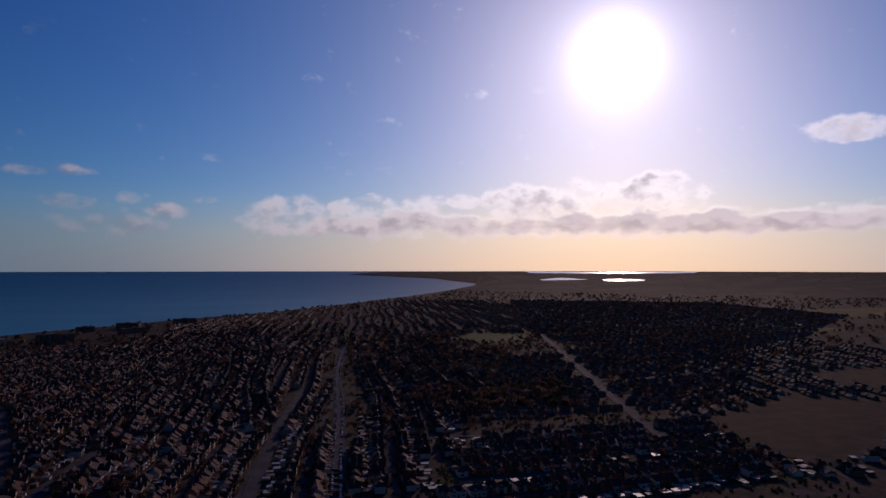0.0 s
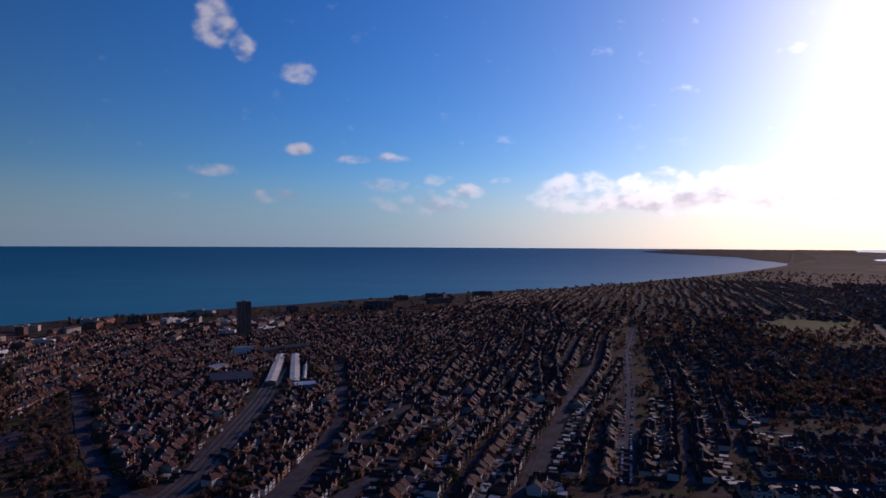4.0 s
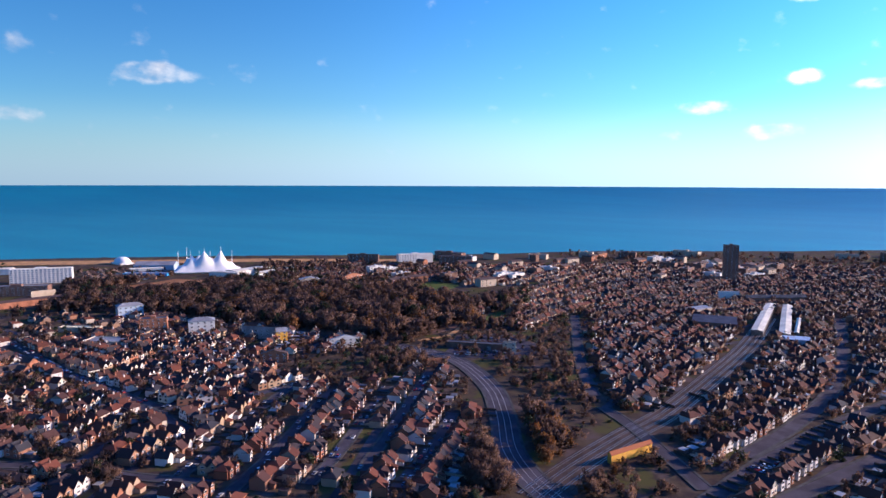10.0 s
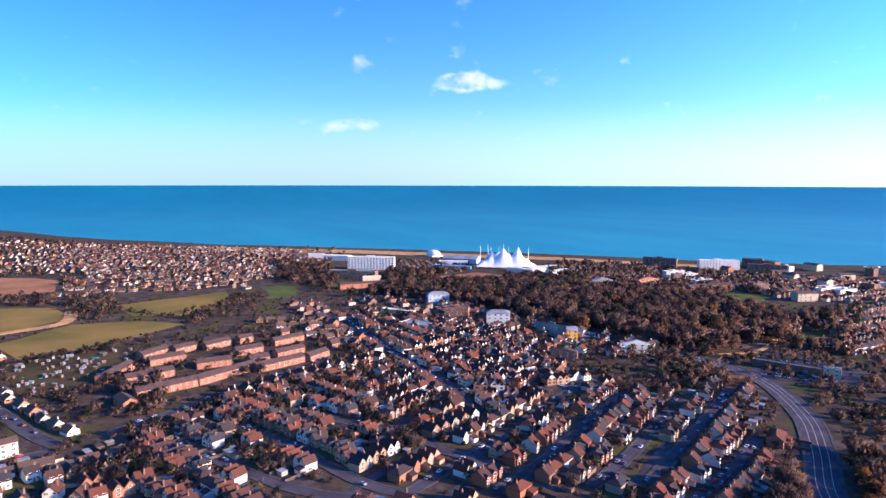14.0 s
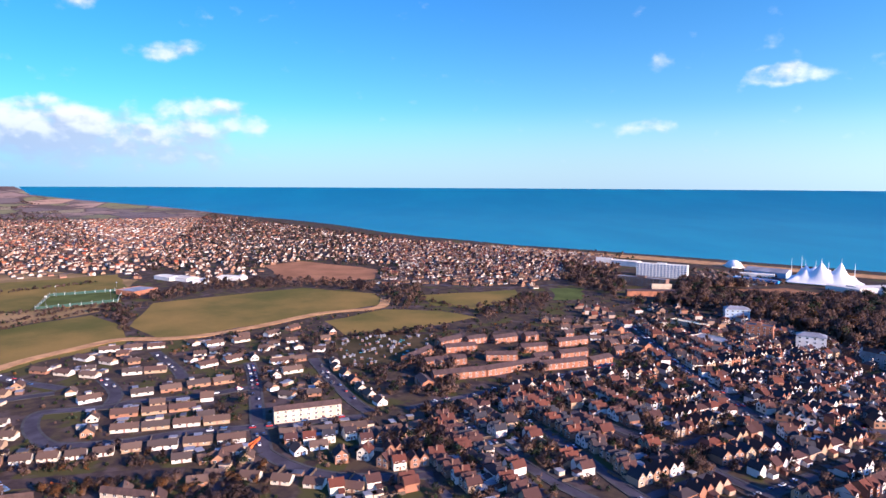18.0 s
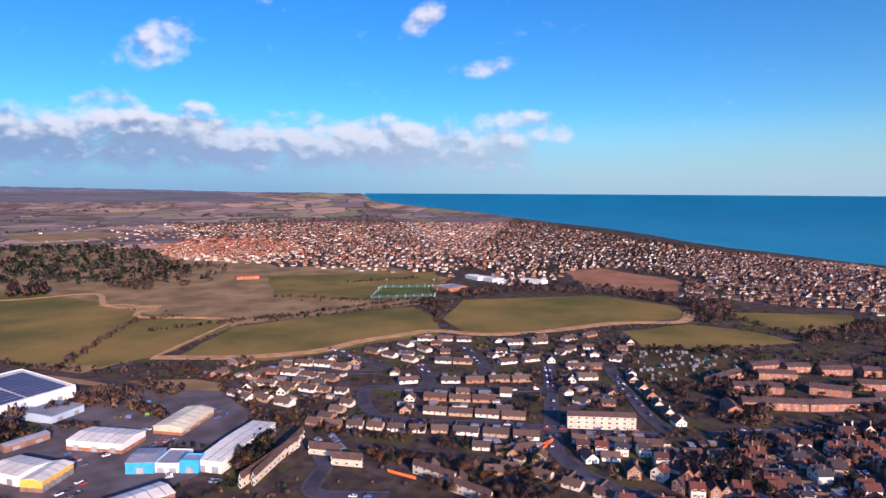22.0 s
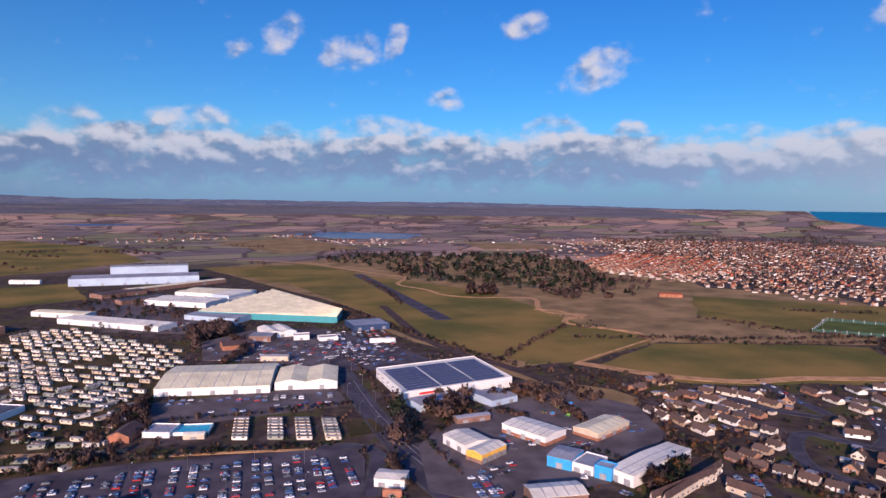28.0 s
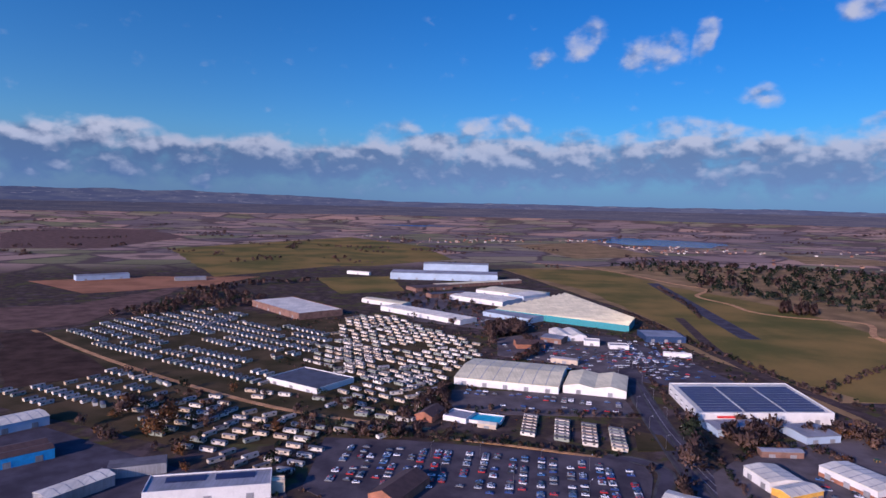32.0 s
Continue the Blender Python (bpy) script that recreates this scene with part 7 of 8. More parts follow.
# along the railway and the retail park
wood(((305, 403), (408, 429), (374, 266), (366, 164), (342, 126), (302, 146), (305, 232), (302, 316)), 150, ["bare", "bare", "bare", "russet"], 3, 5.5, False)
wood(((336, 242), (335, 186), (348, 120), (336, 83), (297, 73), (283, 115), (300, 167), (313, 226)), 110, ["bare", "bare", "bare", "russet", "ever"], 3.5, 6.5, False)
wood(((304, 93), (287, 60), (271, 110), (291, 112)), 40, ["bare"], 5, 8, False)
wood(((408, 432), (469, 423), (423, 346), (336, 291), (342, 327)), 30, ["bare"], 3, 6, False)
wood(((305, 426), (356, 417), (359, 379), (337, 355), (329, 385), (298, 401)), 30, ["bare"], 5, 9, False, 0)
wood(((264, 255), (316, 274), (331, 261), (256, 224)), 40, ["bare", "russet", "ever"], 5, 9, False)
wood(((239, 439), (261, 422), (232, 378), (213, 389)), 26, ["bare"], 8, 12, False)
wood(((-58, 505), (27, 450), (3, 388), (-64, 428)), 18, ["bare", "bare", "ever"], 5, 9, True)
wood(((-246, 592), (-93, 505), (3, 427), (-47, 407), (-151, 452)), 22, ["bare", "ever", "russet"], 4, 8, True)
tree_line(((205, 428), (189, 382), (171, 347)), 11, ["ivy", "ever", "ivy", "bare"], 11, 15)
wood(((149, 358), (171, 357), (165, 312), (149, 297), (142, 333)), 14, ["bare", "ever"], 4, 8, False)
wood(((415, 5), (522, -159), (355, -141), (313, -15)), 170, ["bare", "bare", "ever"], 4, 8, True)
tree_line(((221, 405), (235, 397)), 6, ["bare"], 9, 12)
wood(((114, 780), (162, 815), (155, 725), (104, 662)), 60, ["bare"], 8, 13, True)
tree_line(((-327, 1060), (-265, 1173), (-142, 1226)), 7, BR, 7, 11, True, 8)
wood(((-360, 849), (-293, 1096), (-185, 1007), (-201, 925), (-312, 851)), 140, BR, 6, 10, True)
wood(((-24, 388), (31, 520), (63, 520), (24, 406), (3, 370)), 60, BR, 4, 8, False)
wood(((-230, 521), (-83, 452), (-49, 328), (-120, 358), (-208, 431)), 26, ["bare", "bare", "ever", "russet"], 5, 10, False)
tree_line(((-147, 409), (-148, 452)), 12, ["russet"], 13, 15, False, 1)
tree_line(((-183, 453), (-186, 478)), 9, ["bare"], 12, 14, False, 1)
tree_line(((18, 423), (78, 397), (127, 376)), 5, ["bare", "ever"], 2.5, 4.5, True)
tree_line(((184, 300), (190, 340), (196, 372), (203, 410)), 3.5, ["bare", "ever", "bare"], 2, 4, True, 1.5)
tree_line(((203, 414), (210, 470), (222, 530), (230, 590)), 7, ["bare", "ever"], 2, 5, True, 1.5)
tree_line(((205, 366), (234, 387), (264, 386), (274, 358)), 3.5, ["bare", "ever", "russet"], 2.5, 6, True, 2)
tree_line(((186, 262), (230, 232), (262, 224)), 4, ["bare", "ever"], 3, 6, True, 2)
tree_line(((268, 300), (276, 290), (280, 262)), 3, ["ever", "bare"], 2, 4, True, 1)
tree_line(((-56, 340), (-52, 380), (-48, 420), (12, 412), (84, 394), (140, 376)), 3, ["bare", "bare", "ever"], 2, 4.5, True, 1.5)
tree_line(((30, 470), (44, 520), (52, 534)), 3, ["bare", "ever"], 4, 8, True, 3)
tree_line(((118, 610), (146, 650), (150, 720)), 5, ["bare"], 6, 10, True, 3)
wood(((-20, 990), (60, 1150), (157, 871), (120, 770), (30, 830)), 70, ["bare", "bare", "ever"], 5, 9, True)
tree_line(((56, 470), (90, 462), (180, 446)), 4, ["bare", "ever", "bare"], 2, 5, True, 2)
tree_line(((300, 330), (312, 372), (300, 400), (270, 412)), 4, ["bare", "bare", "russet"], 5, 9, True, 4)
# along the curving carriageway
wood(((178, -249), (207, -295), (212, -322), (179, -277), (152, -258)), 40, ["bare"], 8, 12, False)
wood(((216, -366), (182, -351), (142, -285), (163, -295)), 40, ["bare", "russet"], 7, 11, False)
wood(((289, -471), (252, -494), (185, -398), (224, -403)), 28, ["bare"], 4, 8, False)
wood(((438, -425), (414, -493), (343, -438), (332, -368), (376, -377)), 45, BR, 6, 10, False)
wood(((117, -372), (104, -482), (66, -430), (82, -349)), 40, BR, 4, 8, False)
wood(((188, -344), (129, -325), (123, -281), (154, -259)), 26, ["bare", "russet"], 4, 7, False)
wood(((575, 11), (544, -23), (444, -25), (440, -4)), 40, BR, 5, 9, False)
wood(((650, 75), (676, 0), (547, 8), (476, 34), (565, 60)), 80, BR, 3, 6, True)
for p in (((361, 26), (380, -9), (341, -30), (327, -12)), ((412, -51), (424, -82), (379, -87)), ((358, -135), (340, -163), (320, -150), (331, -131))):
    wood(p, 14, BR, 6, 10, False)
wood(((-333, -730), (-533, -681), (-440, -554), (-278, -583)), 120, BR, 8, 12, True)
wood(((-427, -1261), (-755, -1298), (-555, -803), (-294, -778)), 160, BR, 7, 11, True)
# gardens all over the town
wood(((719, -1352), (-164, -1564), (-1389, -1039), (-446, -301), (225, -427)), 2300, BR, 4, 9, True)
wood(((747, -235), (441, -587), (-17, -1399), (-32, -375), (351, -106)), 1500, BR, 3.5, 8, True)
wood(((1077, 474), (3162, 1035), (1867, 147), (1265, -309), (912, -87), (1195, 199)), 2000, ["bare", "bare", "ever"], 5, 9, True)
wood(((2018, 2169), (3179, 1746), (1156, 476), (1034, 792)), 1500, ["bare", "bare", "ever"], 5, 9, True)
wood(((643, 206), (697, -200), (377, -322), (249, -152), (346, 115)), 420, BR, 3, 7, True)
wood(((181, -1648), (-1769, -3259), (-3140, -1614), (-1139, -587), (123, -1120)), 2600, BR, 6, 11, True)
# hedgerows and woods over the far plain
for _ in range(90):
    a, r = radians(random.uniform(28, 128)), random.uniform(1560, 4000)
    L, b = random.uniform(60, 260), random.uniform(0, math.pi)
    tree_line(((math.cos(a) * r, math.sin(a) * r), (math.cos(a) * r + math.cos(b) * L, math.sin(a) * r + math.sin(b) * L)), 12, BR, 5, 10, True, 9)



def ashore(x, y, back=30):
    a = math.degrees(math.atan2(y, x))
    return not SEA_FROM < a < SEA_TO or math.hypot(x, y) < along(COAST, a) - back


TREES = [t for t in TREES if ashore(t[1], t[2])]
TREES.sort(key=lambda t: math.hypot(t[1], t[2]))
near = [t for t in TREES if not t[4] and math.hypot(t[1], t[2]) < 650][:240]
for kind, x, y, h, far in near:
    tree(kind, x, y, h)
chosen = set(id(t) for t in near)
LOOKS = {"bare": 0, "poplar": 0, "ever": 1, "ivy": 1, "russet": 2}
fine = {k: [crown_quads(300, k, 0.85, 1.9) for _ in range(5)] for k in LOOKS}
protos = {k: [crown_quads(120, k, 1.15, 2.0) for _ in range(4)] for k in LOOKS}
thin = {k: [crown_quads(30, k, 2.0, 2.4) for _ in range(4)] for k in LOOKS}
groups = {"park": ([], [], []), "plain": ([], [], [])}
for t in TREES:
    if id(t) in chosen:
        continue
    kind, x, y, h, far = t
    r = math.hypot(x, y)
    q = (fine if h > 12 and r < 1250 else protos if r < 1100 else thin)[kind][random.randrange(4)]
    a = random.uniform(0, math.tau)
    c, s = math.cos(a), math.sin(a)
    rot = np.array(((c, -s, 0), (s, c, 0), (0, 0, 1)))
    w = h * random.uniform(0.8, 1.1)
    v = (q @ rot.T) * (w, w, h) + (x, y, level(x, y) - (0.15 * h if h < 6 else 0))
    g = groups["park" if r < 1250 else "plain"]
    g[0].append(v)
    g[2].append(outward(q) @ rot.T)
    g[1].append(np.full(len(v), LOOKS[kind]))
    tr = h * 0.02
    if r < 1250:
        g[0].append(np.array([[(x - tr, y, level(x, y)), (x + tr, y, level(x, y)), (x + tr * .6, y, level(x, y) + h * .6), (x - tr * .6, y, level(x, y) + h * .6)], [(x, y - tr, level(x, y)), (x, y + tr, level(x, y)), (x, y + tr * .6, level(x, y) + h * .6), (x, y - tr * .6, level(x, y) + h * .6)]]))
        g[1].append(np.full(2, 3))
        g[2].append(np.full((2, 4, 3), (0.0, 0.0, 1.0)))
for k, label in (("park", "bare winter trees of the park, gardens and hedges"), ("plain", "far hedgerow trees and woods of the plain")):
    g = groups[k]
    tagged(put("woodland", quads_mesh("woodland", np.concatenate(g[0]), ["twig", "leaf", "gold", "bark"], np.concatenate(g[1]), np.concatenate(g[2]))), label, "trees", kind="stuff")

# low shrubs and hedges of the gardens
shrub = []
base = crown_quads(9, "ever", 5.0)
for _ in range(13000):
    a, r = radians(random.uniform(-150, 100)), math.sqrt(random.uniform(260 ** 2, 900 ** 2))
    x, y = r * math.cos(a), r * math.sin(a)
    if (int(x // CELL), int(y // CELL)) in TAKEN:
        continue
    h = random.uniform(1.6, 3.2)
    shrub.append(base * (h * 1.2, h * 1.2, h) + (x, y, -0.3 * h))
idx = np.repeat(np.array([random.choice((0, 0, 1, 1, 1, 2)) if random.random() < .3 else random.choice((0, 1)) for _ in shrub]), 9)
tagged(put("garden_shrubs", quads_mesh("garden_shrubs", np.concatenate(shrub), ["twig", "leaf", "gold"], idx)), "low shrubs and hedges of the gardens", "shrubs", kind="stuff")

# ---- garden sheds, garages and extensions ----
bag = Bag()
for kind, x, y, turn in HOUSES[:1300]:
    for _ in range(2):
        u, v = random.uniform(-5, 5), random.uniform(8, 17)
        c, s = math.cos(radians(turn)), math.sin(radians(turn))
        px, py = x + c * u - s * v, y + s * u + c * v
        w, d = random.uniform(1.5, 3.2), random.uniform(1.5, 3.0)
        if spot(px, py, w * 1.5, d * 1.5, turn):
            b = Bag().box(-w, w, -d, d, 0, 2.1, random.choice((0, 1, 2))).box(-w - 0.2, w + 0.2, -d - 0.2, d + 0.2, 2.1, 2.35, random.choice((3, 4, 4, 5)), True)
            bag.join(b, pose(px, py, 0, 0, 0, turn))
tagged(put("garden_sheds", bag.mesh("garden_sheds", ["cream", "dark_brick", "bark", "dark_roof", "grey_roof", "brown_roof"])), "garden sheds, garages and low extensions behind houses", "sheds", kind="stuff")
# garden fences
bag = Bag()
for kind, x, y, turn in HOUSES[:520]:
    c, s = math.cos(radians(turn)), math.sin(radians(turn))
    w, d = KINDS[kind][:2]
    for u in (-w / 2 - 0.8,):
        bag.join(Bag().box(-0.06, 0.06, 0, 13, 0, 1.7, 0), pose(x + c * u - s * d / 2, y + s * u + c * d / 2, 0, 0, 0, turn))
tagged(put("garden_fences", bag.mesh("garden_fences", ["bark"])), "brown board fences between back gardens", "fences", kind="stuff")

# ---- caravans ----
CARAVANS = []


def park(poly, angle, along_=14.5, across=6.4, mixed=0.0, skip=0.06):
    """Rows of caravans; a share of them stands end-on."""
    poly = tuple(poly)
    c, s = math.cos(radians(angle)), math.sin(radians(angle))
    uv = [(c * x + s * y, -s * x + c * y) for x, y in poly]
    u = min(p[0] for p in uv)
    while u < max(p[0] for p in uv):
        v = min(p[1] for p in uv)
        while v < max(p[1] for p in uv):
            x, y = c * u - s * v, s * u + c * v
            if inside((x, y), poly) and noise.noise((x * 0.02, y * 0.02, 3)) > -0.42 and random.random() > skip:
                turn = angle + (random.choice((62, 75)) if noise.noise((x * 0.03, y * 0.03, 8)) > 0.5 - mixed else 0) + random.uniform(-3, 3)
                if spot(x, y, 8.5, 3, turn):
                    CARAVANS.append((x + random.uniform(-.6, .6), y + random.uniform(-.6, .6), turn))
            v += across
        u += along_


park(((-374, 741), (-326, 851), (-231, 924), (-186, 857), (-240, 719), (-318, 697)), 47, 21, 8.5, 0.05, 0.1)
park(((-307, 684), (-235, 705), (-133, 614), (-105, 573), (-97, 505), (-183, 592)), 53, 21, 8.5, 0.05, 0.12)
park(((-240, 719), (-214, 856), (-147, 799), (-60, 743), (-81, 614), (-149, 636)), 47, 21, 8.8, 0.05, 0.12)
park(((-81, 614), (-58, 718), (18, 824), (100, 686), (82, 616), (21, 512), (-15, 537)), -43, 14.5, 13.0)
park(((-67, 749), (-56, 862), (4, 865), (18, 824), (-58, 718)), -43, 15, 13, 0.3)
park(((-302, 521), (-251, 602), (-166, 521), (-172, 478), (-277, 479)), 55, 20, 9.5, 0.15, 0.15)
park(((-202, 485), (-95, 521), (19, 444), (-11, 388), (-64, 349), (-134, 400)), -21, 15, 11.5, 0.4, 0.12)
park(((-60, 721), (27, 590), (45, 513), (13, 442), (-40, 460)), -43, 16, 13, 0.4, 0.15)
for x0 in (430, 487, 535, 582):
    for k in range(7):
        x, y = ((99, 449),)[0] if x0 == 430 else (((119, 439),)[0] if x0 == 487 else (((135, 430),)[0] if x0 == 535 else ((151, 421),)[0]))
        a = radians(75)
        q = (x - math.cos(a) * k * 6.0, y - math.sin(a) * k * 6.0)
        CARAVANS.append((q[0], q[1], -28))
CARAVANS.sort(key=lambda c: math.hypot(c[0], c[1]))


def caravan_bags():
    body = Bag().box(-4.9, 4.9, -1.65, 1.65, 0.4, 2.35).box(-4.7, 4.7, -1.5, 1.5, 0, 0.4)
    n = 6
    v = [(x, -1.75 + 3.5 * j / n, 2.33 + 0.42 * math.sin(math.pi * j / n)) for x in (-5.0, 5.0) for j in range(n + 1)]
    roof = Bag().add(v, [(j, n + 1 + j, n + 2 + j, j + 1) for j in range(n)] + [tuple(range(n, -1, -1)), tuple(range(n + 1, 2 * n + 2))])
    return body, roof


body, roof = caravan_bags()
side = Bag().box(-0.8, 0.8, -0.05, 0.02, 1.25, 2.15)
first = None
for x, y, turn in CARAVANS[:300]:
    if first is None:
        first = thing("static_caravan", x, y, turn, "pale static caravan with low curved roof", "caravan", "caravans of the park")
        put("body", body.mesh("body", ["caravan"]), first)
        put("roof", roof.mesh("roof", ["caravan_roof"], False), first)
        me = side.mesh("window", ["glass"])
        for px, py, a in ((-3, -1.65, 0), (2.4, -1.65, 0), (4.9, 0, 90)):
            put("window", me, first, pose(px, py, 0, 0, 0, a))
    else:
        copy_thing(first, pose(x, y, 0.05, 0, 0, turn))
bag = Bag()
one = Bag().add(body.v, body.f).add(roof.v, roof.f, 2).join(Bag().box(-3.8, -2.2, -1.71, -1.63, 1.25, 2.15, 1).box(1.6, 3.2, -1.71, -1.63, 1.25, 2.15, 1))
for x, y, turn in CARAVANS[300:]:
    bag.join(one, pose(x, y, 0.05, 0, 0, turn))
tagged(put("static_caravans", bag.mesh("static_caravans", ["caravan_row", "glass", "caravan_roof_row"])), "far rows of pale static caravans", "caravans", kind="stuff")

# ---- cars ----
CARS = []


def bays(corners, rows_, n, gap=2.7, turn=90, fill=0.7):
    """Rows of parked cars over an oblong."""
    x, y, a, w, d = rect(corners)
    c, s = math.cos(radians(a)), math.sin(radians(a))
    for i in range(rows_):
        for k in range(n):
            if random.random() < fill:
                u, v = -w / 2 + w * (i + 0.5) / rows_ + (2.6 if i % 2 else -2.6) * 0.3, -d / 2 + d * (k + 0.5) / n
                CARS.append((x + c * u - s * v, y + s * u + c * v, a + random.choice((0, 180)) + random.uniform(-3, 3)))


bays(((-36, 345), (30, 333), (-28, 398)), 9, 21, fill=0.5)
bays(((32, 331), (112, 312), (44, 385)), 10, 21, fill=0.5)
bays(((112, 318), (132, 314), (120, 358)), 2, 14, fill=0.6)
bays(((162, 574), (244, 595), (213, 694)), 10, 16, fill=0.4)
bays(((205, 536), (295, 555), (241, 617)), 6, 8, fill=0.4)
bays(((198, 587), (265, 553), (232, 686)), 8, 14, fill=0.35)
bays(((20, 860), (100, 800), (60, 900)), 8, 8, fill=0.4)
bays(((226, 618), (292, 600), (250, 716)), 8, 20, fill=0.45)
bays(((236, 268), (246, 258), (240, 270)), 1, 5, fill=0.9)
bays(((262, 296), (282, 300), (262, 306)), 5, 3, fill=0.6)
bays(((178, 270), (192, 266), (184, 296)), 3, 9, fill=0.75)
bays(((300, 210), (312, 200), (306, 240)), 2, 9, fill=0.5)
bays(((56, 506), (172, 468), (60, 520)), 18, 3, fill=0.5)
bays(((70, 470), (176, 456), (72, 480)), 14, 2, fill=0.4)
bays(((115, 616), (173, 616), (132, 692)), 5, 8, fill=0.5)
bays(((306, 307), (330, 300), (336, 337)), 3, 7, fill=0.6)
bays(((229, 316), (248, 310), (244, 340)), 3, 6, fill=0.5)
bays(((193, 289), (219, 288), (206, 303)), 4, 4, fill=0.5)
bays(((279, 334), (277, 317), (295, 345)), 2, 5, fill=0.6)
bays(((228, 548), (265, 553), (249, 661)), 8, 12, fill=0.4)
bays(((123, 754), (207, 792), (149, 829)), 8, 6, fill=0.4)
bays(((238, 234), (280, 246), (239, 240)), 2, 12, fill=0.7)
bays(((335, -443), (293, -468), (374, -504)), 6, 10, fill=0.5)
bays(((195, -643), (155, -657), (200, -670)), 8, 3, fill=0.7)
bays(((64, -354), (53, -370), (66, -379)), 4, 5, fill=0.6)
for p in ESTATE_ROADS + ROADS:
    q = curve(p)
    for (x0, y0), (x1, y1) in zip(q, q[1:]):
        L = math.hypot(x1 - x0, y1 - y0)
        a = math.degrees(math.atan2(y1 - y0, x1 - x0))
        for sgn in (-1, 1):
            for k in range(int(L / 7)):
                if random.random() < 0.42:
                    u = (k + 0.5) * 7
                    CARS.append((x0 + (x1 - x0) * u / L - sgn * math.sin(radians(a)) * 1.9, y0 + (y1 - y0) * u / L + sgn * math.cos(radians(a)) * 1.9, a))
q = curve(((-135, -403), (-169, -502), (-224, -660), (-308, -915), (-407, -1170)), 24)
for (x0, y0), (x1, y1) in zip(q, q[1:]):
    a = math.degrees(math.atan2(y1 - y0, x1 - x0))
    for sgn in (-1, 1):
        if random.random() < 0.7:
            CARS.append((x0 - sgn * math.sin(radians(a)) * 3, y0 + sgn * math.cos(radians(a)) * 3, a))
CARS.sort(key=lambda c: math.hypot(c[0], c[1]))


def car_bags():
    """Body with sloping bonnet and boot, the glasshouse, and a wheel."""
    prof = [(-2.1, 0.35), (-2.15, 0.75), (-1.7, 0.95), (1.0, 0.98), (2.0, 0.8), (2.1, 0.4)]
    v = [(x, -0.87, z) for x, z in prof] + [(x, 0.87, z) for x, z in prof]
    n = len(prof)
    body = Bag().add(v, [tuple(range(n - 1, -1, -1))[::-1], tuple(range(n, 2 * n))[::-1]] + [(k, n + k, n + (k + 1) % n, (k + 1) % n) for k in range(n)])
    top = [(-1.55, 0.94, .8), (-1.1, 1.42, .62), (0.3, 1.45, .62), (1.05, 0.95, .8)]
    g = [(x, -w, z) for x, z, w in top] + [(x, w, z) for x, z, w in top]
    glass = Bag().add(g, [(0, 1, 2, 3), (7, 6, 5, 4), (0, 4, 5, 1), (2, 6, 7, 3)])
    lid = Bag().add([(-1.1, -.63, 1.43), (0.3, -.63, 1.46), (0.3, .63, 1.46), (-1.1, .63, 1.43)], [(0, 1, 2, 3)])
    body.join(lid)
    w = Bag()
    m = 10
    ring = [(0.32 * math.cos(k * math.tau / m), s, 0.32 + 0.32 * math.sin(k * math.tau / m)) for s in (-0.1, 0.1) for k in range(m)]
    w.add(ring, [(k, (k + 1) % m, m + (k + 1) % m, m + k) for k in range(m)] + [tuple(range(m)), tuple(range(2 * m - 1, m - 1, -1))])
    return body, glass, w


cb, cg, cw = car_bags()
first = None
for x, y, turn in CARS[:78]:
    if first is None:
        first = thing("car", x, y, turn, "parked family car with dark windows", "car", "parked cars")
        put("body", cb.mesh("body", ["car"]), first)
        put("glazing", cg.mesh("glazing", ["glass"]), first)
        me = cw.mesh("wheel", ["dark_roof"])
        for px, py in ((-1.3, -.78), (1.3, -.78), (-1.3, .78), (1.3, .78)):
            put("wheel", me, first, pose(px, py, 0))
        first.matrix_basis = pose(x, y, 0.3, 0, 0, turn)
    else:
        copy_thing(first, pose(x, y, 0.3, 0, 0, turn))
bag = Bag()
one = Bag().add(cb.v, cb.f).add(cg.v, cg.f, 1)
for x, y, turn in CARS[78:]:
    bag.join(one, pose(x, y, 0.28, 0, 0, turn))
tagged(put("parked_cars", bag.mesh("parked_cars", ["car_row", "glass"])), "parked cars of all colours along the streets", "cars", kind="stuff")
print("trees", len(TREES), "caravans", len(CARAVANS), "cars", len(CARS), "objects", len(bpy.data.objects))

# ---- allotments, netting and the playground ----
bag = Bag()
for x, y in PLOTS:
    w, d = random.uniform(0.7, 1.5), random.uniform(0.6, 1.2)
    a, k = random.uniform(0, 90), random.randrange(4)
    if k == 3:
        bag.join(Bag().box(-w, w, -d, d, 0, 0.5, random.choice((3, 4))), pose(x, y, 0.05, 0, 0, a))
    else:
        bag.join(Bag().box(-w, w, -d, d, 0, 1.9, k).gable(-w, w, -d, d, 1.9, 0.5, 0.15, 0.1, 2), pose(x, y, 0.05, 0, 0, a))
tagged(put("allotment_sheds", bag.mesh("allotment_sheds", ["dark_brick", "bark", "grey_roof", "teal", "green_net"])), "small sheds, frames and nets of allotment gardens", "sheds", kind="stuff")
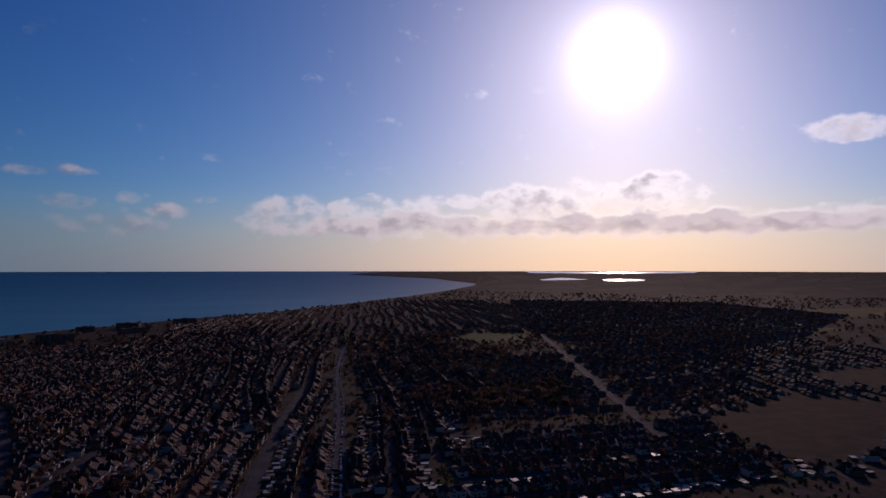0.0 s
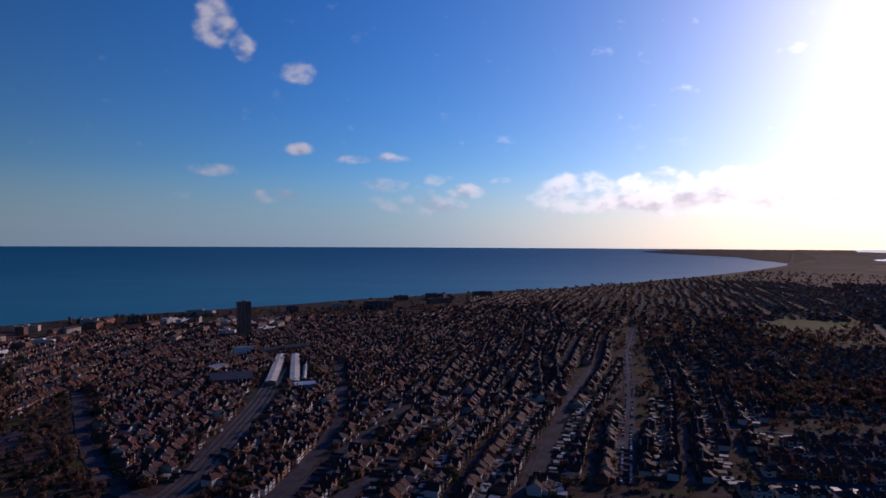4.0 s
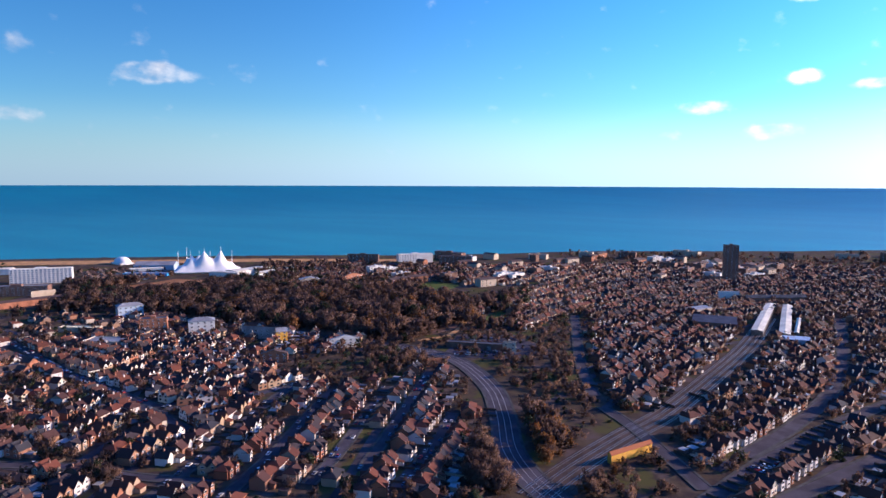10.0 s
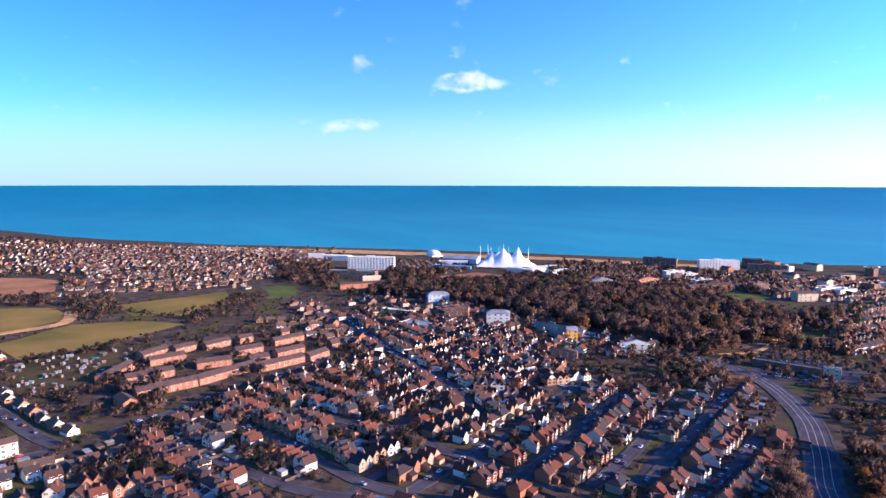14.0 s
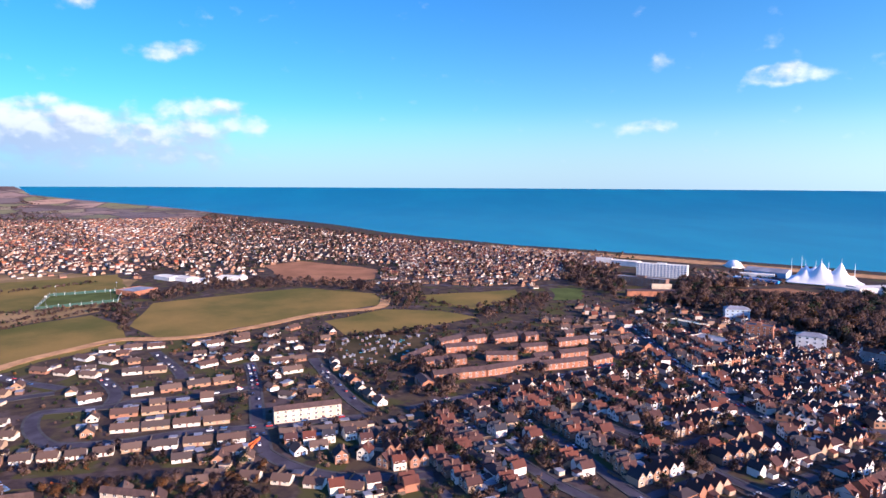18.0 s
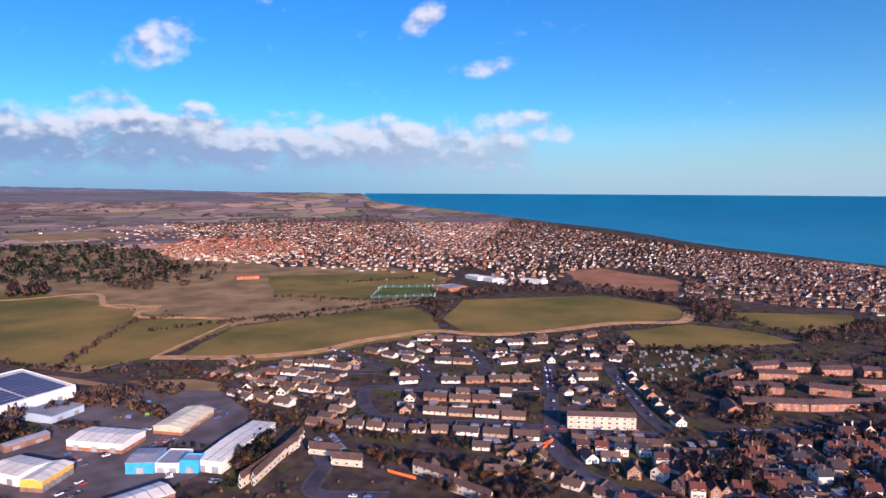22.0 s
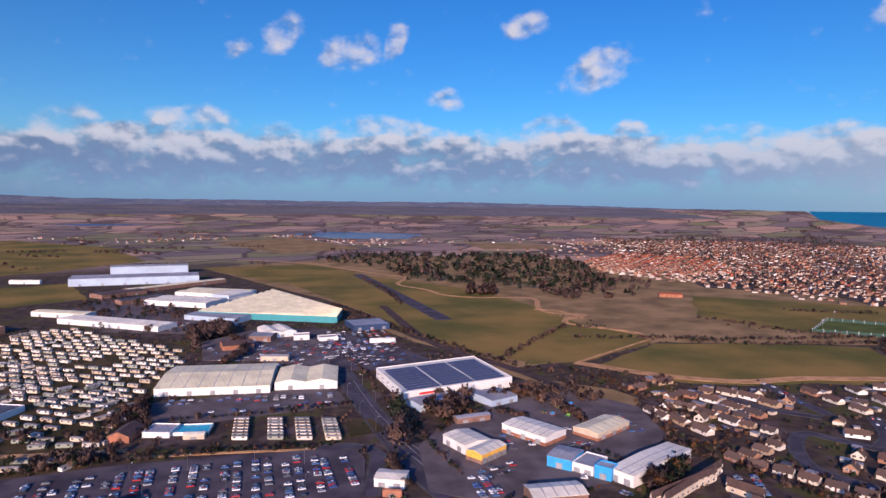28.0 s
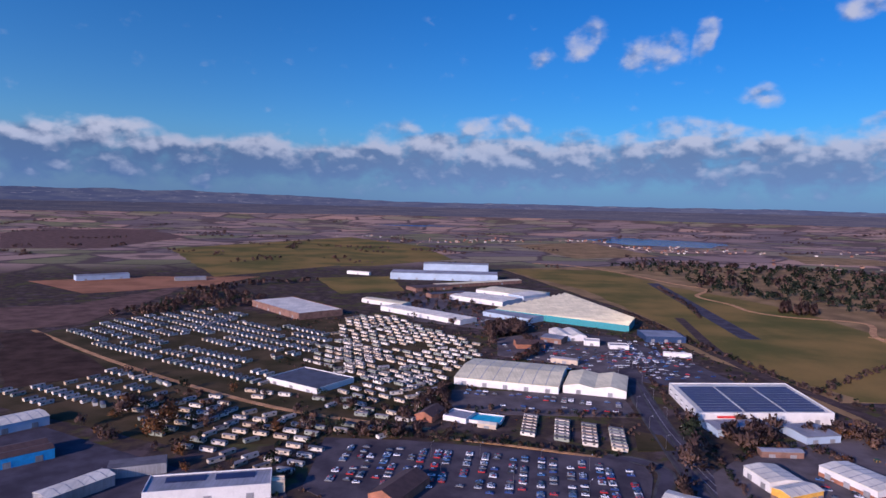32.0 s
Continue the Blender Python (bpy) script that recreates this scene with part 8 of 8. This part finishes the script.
for x0, y0, x1, y1, h in NETS:
    L = math.hypot(x1 - x0, y1 - y0)
    t = thing("garden_fence", (x0 + x1) / 2, (y0 + y1) / 2, math.degrees(math.atan2(y1 - y0, x1 - x0)), "bright orange-brown board fence round a garden", "fence")
    put("boards", Bag().box(-L / 2, L / 2, -0.05, 0.05, 0, h).mesh("boards", ["orange"]), t)
    for k in range(4):
        put("post", Bag().box(-0.08, 0.08, -0.14, -0.05, 0, h + 0.15).mesh("post", ["bark"]), t, pose(-L / 2 + L * (k + 0.5) / 4, 0, 0))
# climbing frames behind the trade units
for k, (x, y) in enumerate(PLAY):
    t = thing("climbing_frame", x, y, 25 * k, "coloured climbing frame with roof and slide", "climbing frame")
    t.scale = (0.7, 0.7, 0.55)
    one, two = (("green_net", "yellow"), ("blue", "orange"), ("lime", "teal"))[k % 3]
    me = Bag().box(-0.12, 0.12, -0.12, 0.12, 0, 3.6).mesh("post", [two])
    for px, py in ((-1.6, -1.6), (1.6, -1.6), (1.6, 1.6), (-1.6, 1.6)):
        put("post", me, t, pose(px, py, 0))
    put("platform", Bag().box(-1.6, 1.6, -1.6, 1.6, 1.5, 1.7, 0, True).mesh("platform", [one]), t)
    put("roof", Bag().hip(-1.6, 1.6, -1.6, 1.6, 3.6, 1.4, 0.4).mesh("roof", [one]), t)
    put("slide", Bag().add([(1.7, -0.6, 1.7), (5.2, -0.6, 0.2), (5.2, 0.6, 0.2), (1.7, 0.6, 1.7), (1.7, -0.6, 1.4), (5.2, -0.6, 0), (5.2, 0.6, 0), (1.7, 0.6, 1.4)], [(0, 1, 2, 3), (0, 4, 5, 1), (3, 2, 6, 7), (1, 5, 6, 2), (4, 7, 6, 5)]).mesh("slide", [two]), t)

# ---- street lamps of the main road and the car park ----
first = None
for x, y, turn in LAMPS:
    if first is None:
        first = thing("street_lamp", x, y, turn, "tall grey steel street lamp with one arm", "street lamp", "lamps of the main road")
        pole = Bag()
        limb(pole, (0, 0, -0.2), (0, 0, 8.6), 0.13, 0.08, 6)
        put("pole", pole.mesh("pole", ["steel"], True), first)
        arm = Bag()
        limb(arm, (0, 0, 8.5), (1.6, 0, 9.0), 0.07, 0.06, 6)
        put("arm", arm.mesh("arm", ["steel"], True), first)
        put("lamp_head", Bag().box(1.5, 2.3, -0.16, 0.16, 8.92, 9.12, 0, True).mesh("lamp_head", ["frame"]), first)
    else:
        copy_thing(first, pose(x, y, 0.1, 0, 0, turn))
